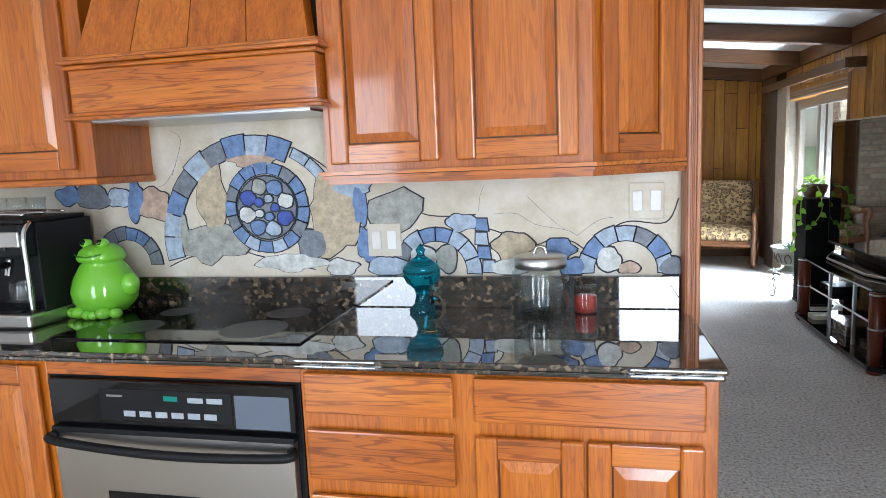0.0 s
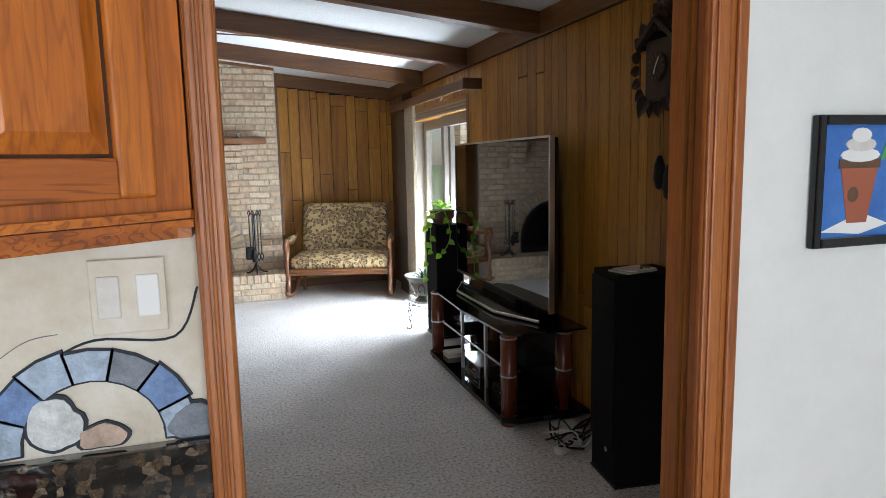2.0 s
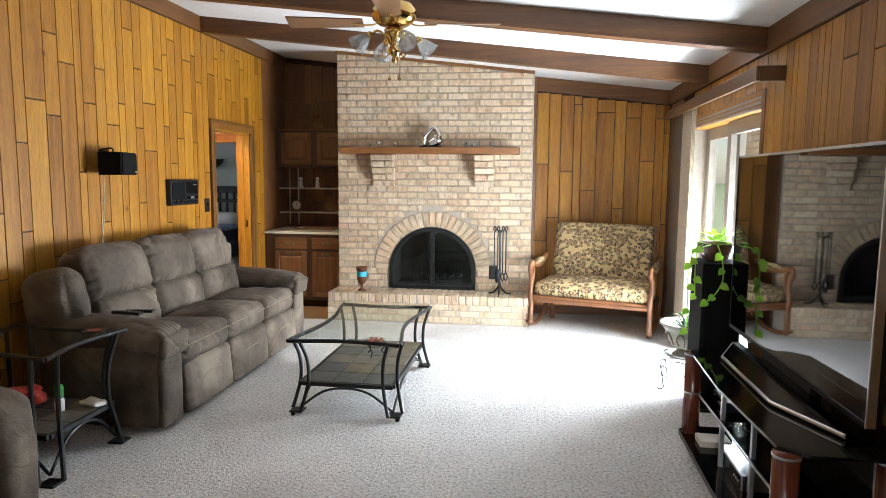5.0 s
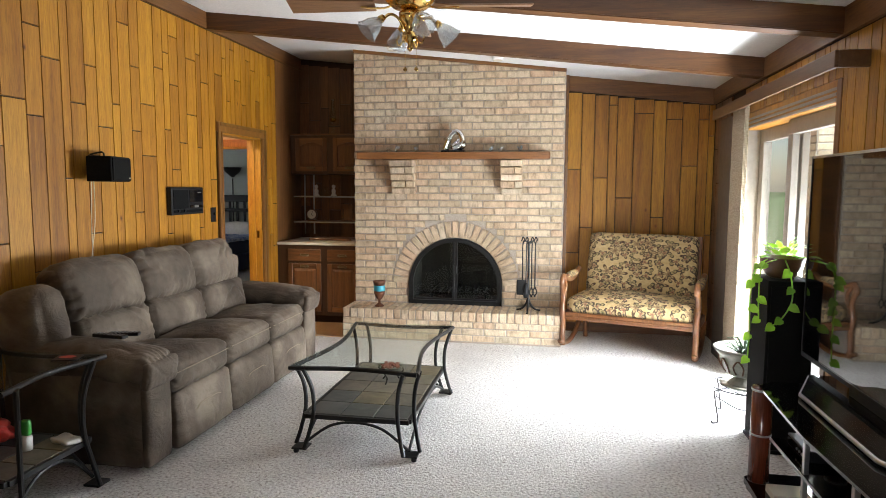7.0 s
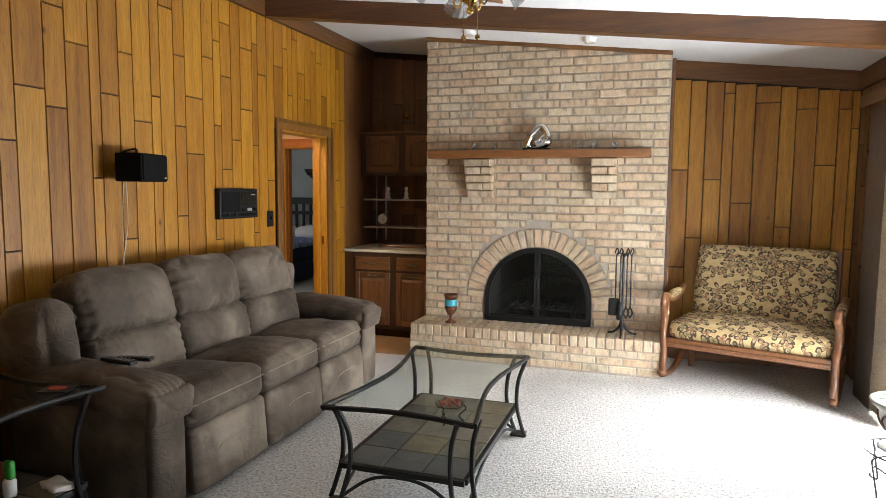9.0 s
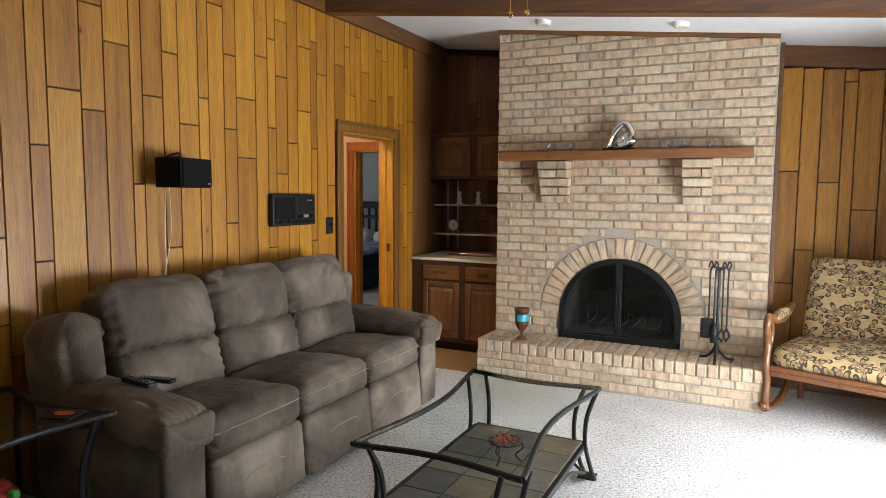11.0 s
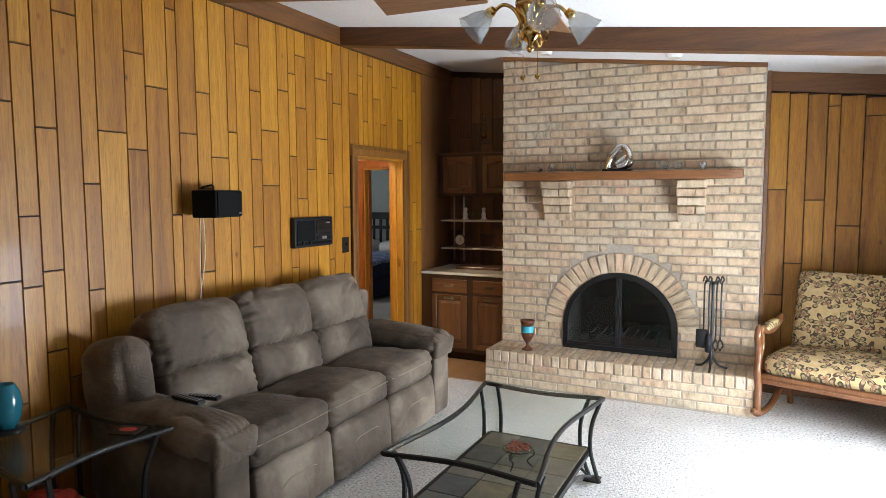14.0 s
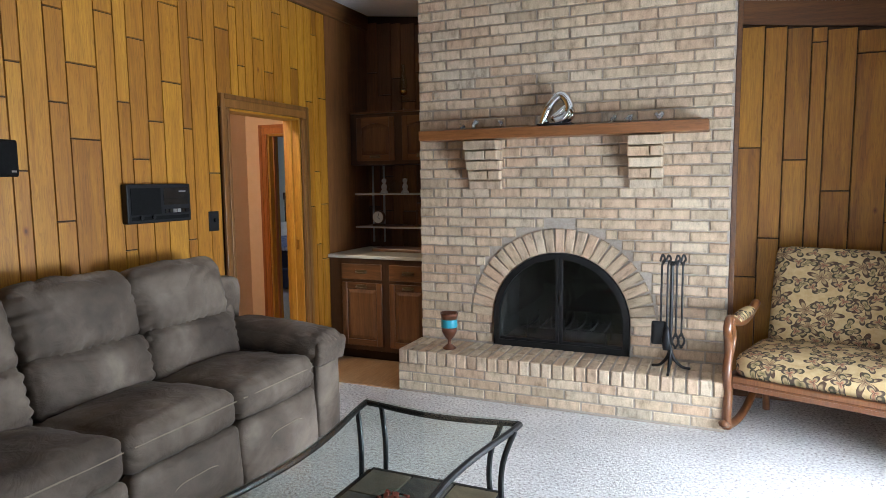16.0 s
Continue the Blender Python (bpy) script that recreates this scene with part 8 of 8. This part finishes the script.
cd = thing("jar_candle", 0.845, 3.885, 0.908, label="red wax candle in a small glass jar", category="candle")
part("wax", lathe([(0.0, 0.006), (0.036, 0.006), (0.036, 0.06), (0.0, 0.06)], 24), M_REDWAX, cd, smooth=True)
part("glass", lathe([(0.0, 0), (0.039, 0.0), (0.04, 0.004), (0.04, 0.075), (0.036, 0.085), (0.035, 0.085), (0.038, 0.075), (0.038, 0.005), (0.0, 0.004)], 24), M_JAR, cd, smooth=True)
part("lid", lathe([(0.036, 0.085), (0.037, 0.095), (0.0, 0.098)], 24), M_JAR, cd, smooth=True)
cn = thing("small_disc", 0.37, 3.63, 0.908, label="small brass-coloured disc lying on the counter", category="disc")
part("body", lathe([(0.02, 0), (0.022, 0.002), (0.02, 0.004), (0.0, 0.004)], 20), M_BRASS, cn)
em = thing("espresso_machine", -1.21, 3.72, 0.908, label="stainless steel and black espresso machine with glass jug", category="coffee machine")
part("base", bbox(-0.17, 0.17, -0.17, 0.16, 0, 0.055, 0.012), M_STEEL, em)
part("drip_grid", bbox(-0.15, 0.12, -0.15, -0.01, 0.055, 0.062, 0.002), M_BLACKPL, em)
part("column", bbox(-0.17, 0.17, 0.01, 0.16, 0.055, 0.28, 0.008), M_BLACKPL, em)
part("head", bbox(-0.17, 0.165, -0.155, 0.16, 0.25, 0.37, 0.012), M_BLACKPL, em, "black machine head")
part("front_band", bbox(-0.165, 0.16, -0.166, -0.155, 0.29, 0.345, 0.004), M_STEEL, em, "brushed steel band")
part("rim", tube([(0.178, -0.16, 0.06), (0.182, -0.165, 0.2), (0.178, -0.16, 0.33), (0.17, -0.12, 0.375)], 0.008, 8), M_CHROME, em, "chrome edge trim", smooth=True)
for k in range(3):
    part("cup_rail", tube([(-0.16, -0.13 + 0.09 * k, 0.40), (0.0, -0.13 + 0.09 * k, 0.405), (0.16, -0.13 + 0.09 * k, 0.40)], 0.004, 6), M_CHROME, em, smooth=True)
part("side_panel", bbox(0.165, 0.175, -0.10, 0.16, 0.05, 0.37, 0.004), M_BLACKPL, em)
part("top_tray", bbox(-0.16, 0.16, -0.14, 0.15, 0.37, 0.385, 0.004), M_BLACKPL, em)
part("display", bbox(-0.02, 0.10, -0.164, -0.160, 0.28, 0.34, 0.001), M_BLACKGLOSS, em)
for x in (-0.09, 0.03):
    part("spout", tube([(x, -0.08, 0.25), (x, -0.09, 0.21), (x, -0.10, 0.18)], 0.012, 8), M_CHROME, em, smooth=True)
part("portafilter", tube([(0.03, -0.09, 0.22), (0.04, -0.18, 0.215), (0.05, -0.23, 0.21)], (0.012, 0.016), 8), M_BLACKPL, em, smooth=True)
jug = thing("glass_jug", -1.14, 3.63, 0.97, label="clear glass jug on the drip tray", category="jug")
part("body", lathe([(0.0, 0), (0.035, 0.0), (0.042, 0.02), (0.04, 0.08), (0.034, 0.10), (0.032, 0.10), (0.038, 0.08), (0.04, 0.022), (0.0, 0.004)], 20), M_JAR, jug, smooth=True)
for k in range(3):
    o = thing("small_glass", -1.29 + 0.085 * k, 3.72, 1.293, label="small clear glass on top of the coffee machine", category="glass", group="glasses on the machine")
    part("body", lathe([(0.0, 0), (0.028, 0.0), (0.034, 0.07), (0.032, 0.07), (0.026, 0.005), (0.0, 0.005)], 18), M_JAR, o, smooth=True)


# framed pictures on the cream wall
def cup_picture(x0, x1, z0, z1, ground, cup, label):
    o = thing("framed_picture", 0, 0, 0, label=label, category="picture", group="cup pictures")
    y = KY1 - 0.002
    f = 0.022
    part("frame_bar", bbox(x0, x0 + f, y - 0.022, y, z0, z1, 0.004), M_BLACKGLOSS, o)
    part("frame_bar", bbox(x1 - f, x1, y - 0.022, y, z0, z1, 0.004), M_BLACKGLOSS, o)
    part("frame_bar", bbox(x0 + f, x1 - f, y - 0.022, y, z0, z0 + f, 0.004), M_BLACKGLOSS, o)
    part("frame_bar", bbox(x0 + f, x1 - f, y - 0.022, y, z1 - f, z1, 0.004), M_BLACKGLOSS, o)
    w, h, cx = x1 - x0, z1 - z0, (x0 + x1) / 2
    cv = part("canvas", bbox(x0 + f, x1 - f, y - 0.008, y - 0.001, z0 + f, z1 - f, 0), ground, o, "painted ground")

    def flat(pts, m, d):
        part("painted_shape", prism([(cx + a * w, z0 + b_ * h) for a, b_ in pts], "y", y - 0.008 - d, y - 0.0078), m, cv)
    flat([(-0.38, 0.12), (0.05, 0.09), (0.38, 0.16), (0.05, 0.26)], M_WHITE, 0.0006)
    flat([(-0.10, 0.18), (0.12, 0.18), (0.22, 0.62), (-0.2, 0.62)], cup, 0.0012)
    flat([(-0.22, 0.60), (0.24, 0.60), (0.24, 0.67), (-0.22, 0.67)], M_TERRA, 0.0016)
    for k, (q, zz) in enumerate(((0.22, 0.70), (0.17, 0.78), (0.11, 0.85))):
        flat([(q * math.cos(t * 0.524) + 0.01, zz + 0.055 * math.sin(t * 0.524)) for t in range(12)], M_WHITE if k % 2 == 0 else M_PORC, 0.0018 + 0.0003 * k)
    flat([(0.24, 0.66), (0.28, 0.66), (0.36, 0.88), (0.32, 0.88)], mat("straw_green", (0.1, 0.4, 0.12), 0.5), 0.0024)
    flat([(0.06 * math.cos(t * 0.524) - 0.05, 0.40 + 0.06 * math.sin(t * 0.524)) for t in range(12)], M_TERRA, 0.0018)


cup_picture(2.427, 2.692, 1.266, 1.56, speckle("blue_paint", [(0.3, (0.03, 0.12, 0.42)), (0.7, (0.06, 0.2, 0.55))], 12, 0.4), mat("terracotta_paint", (0.35, 0.10, 0.05), 0.5), "black-framed painting of a terracotta iced drink on blue")
cup_picture(2.673, 2.94, 1.652, 1.95, speckle("coral_paint", [(0.3, (0.45, 0.10, 0.08)), (0.7, (0.55, 0.16, 0.13))], 12, 0.4), mat("tan_paint", (0.42, 0.24, 0.12), 0.5), "black-framed painting of a cream drink on coral")
kn = thing("door_stop", 3.0, KY1, 0.73, label="round brushed metal door stop on the cream wall", category="door stop")
part("bumper", lathe([(0.03, 0), (0.03, 0.006), (0.012, 0.012), (0.012, 0.035), (0.026, 0.045), (0.03, 0.06), (0.02, 0.072), (0.0, 0.074)], 22), M_STEEL, kn, smooth=True).matrix_basis = pose(0, 0, 0, 90, 0, 0)
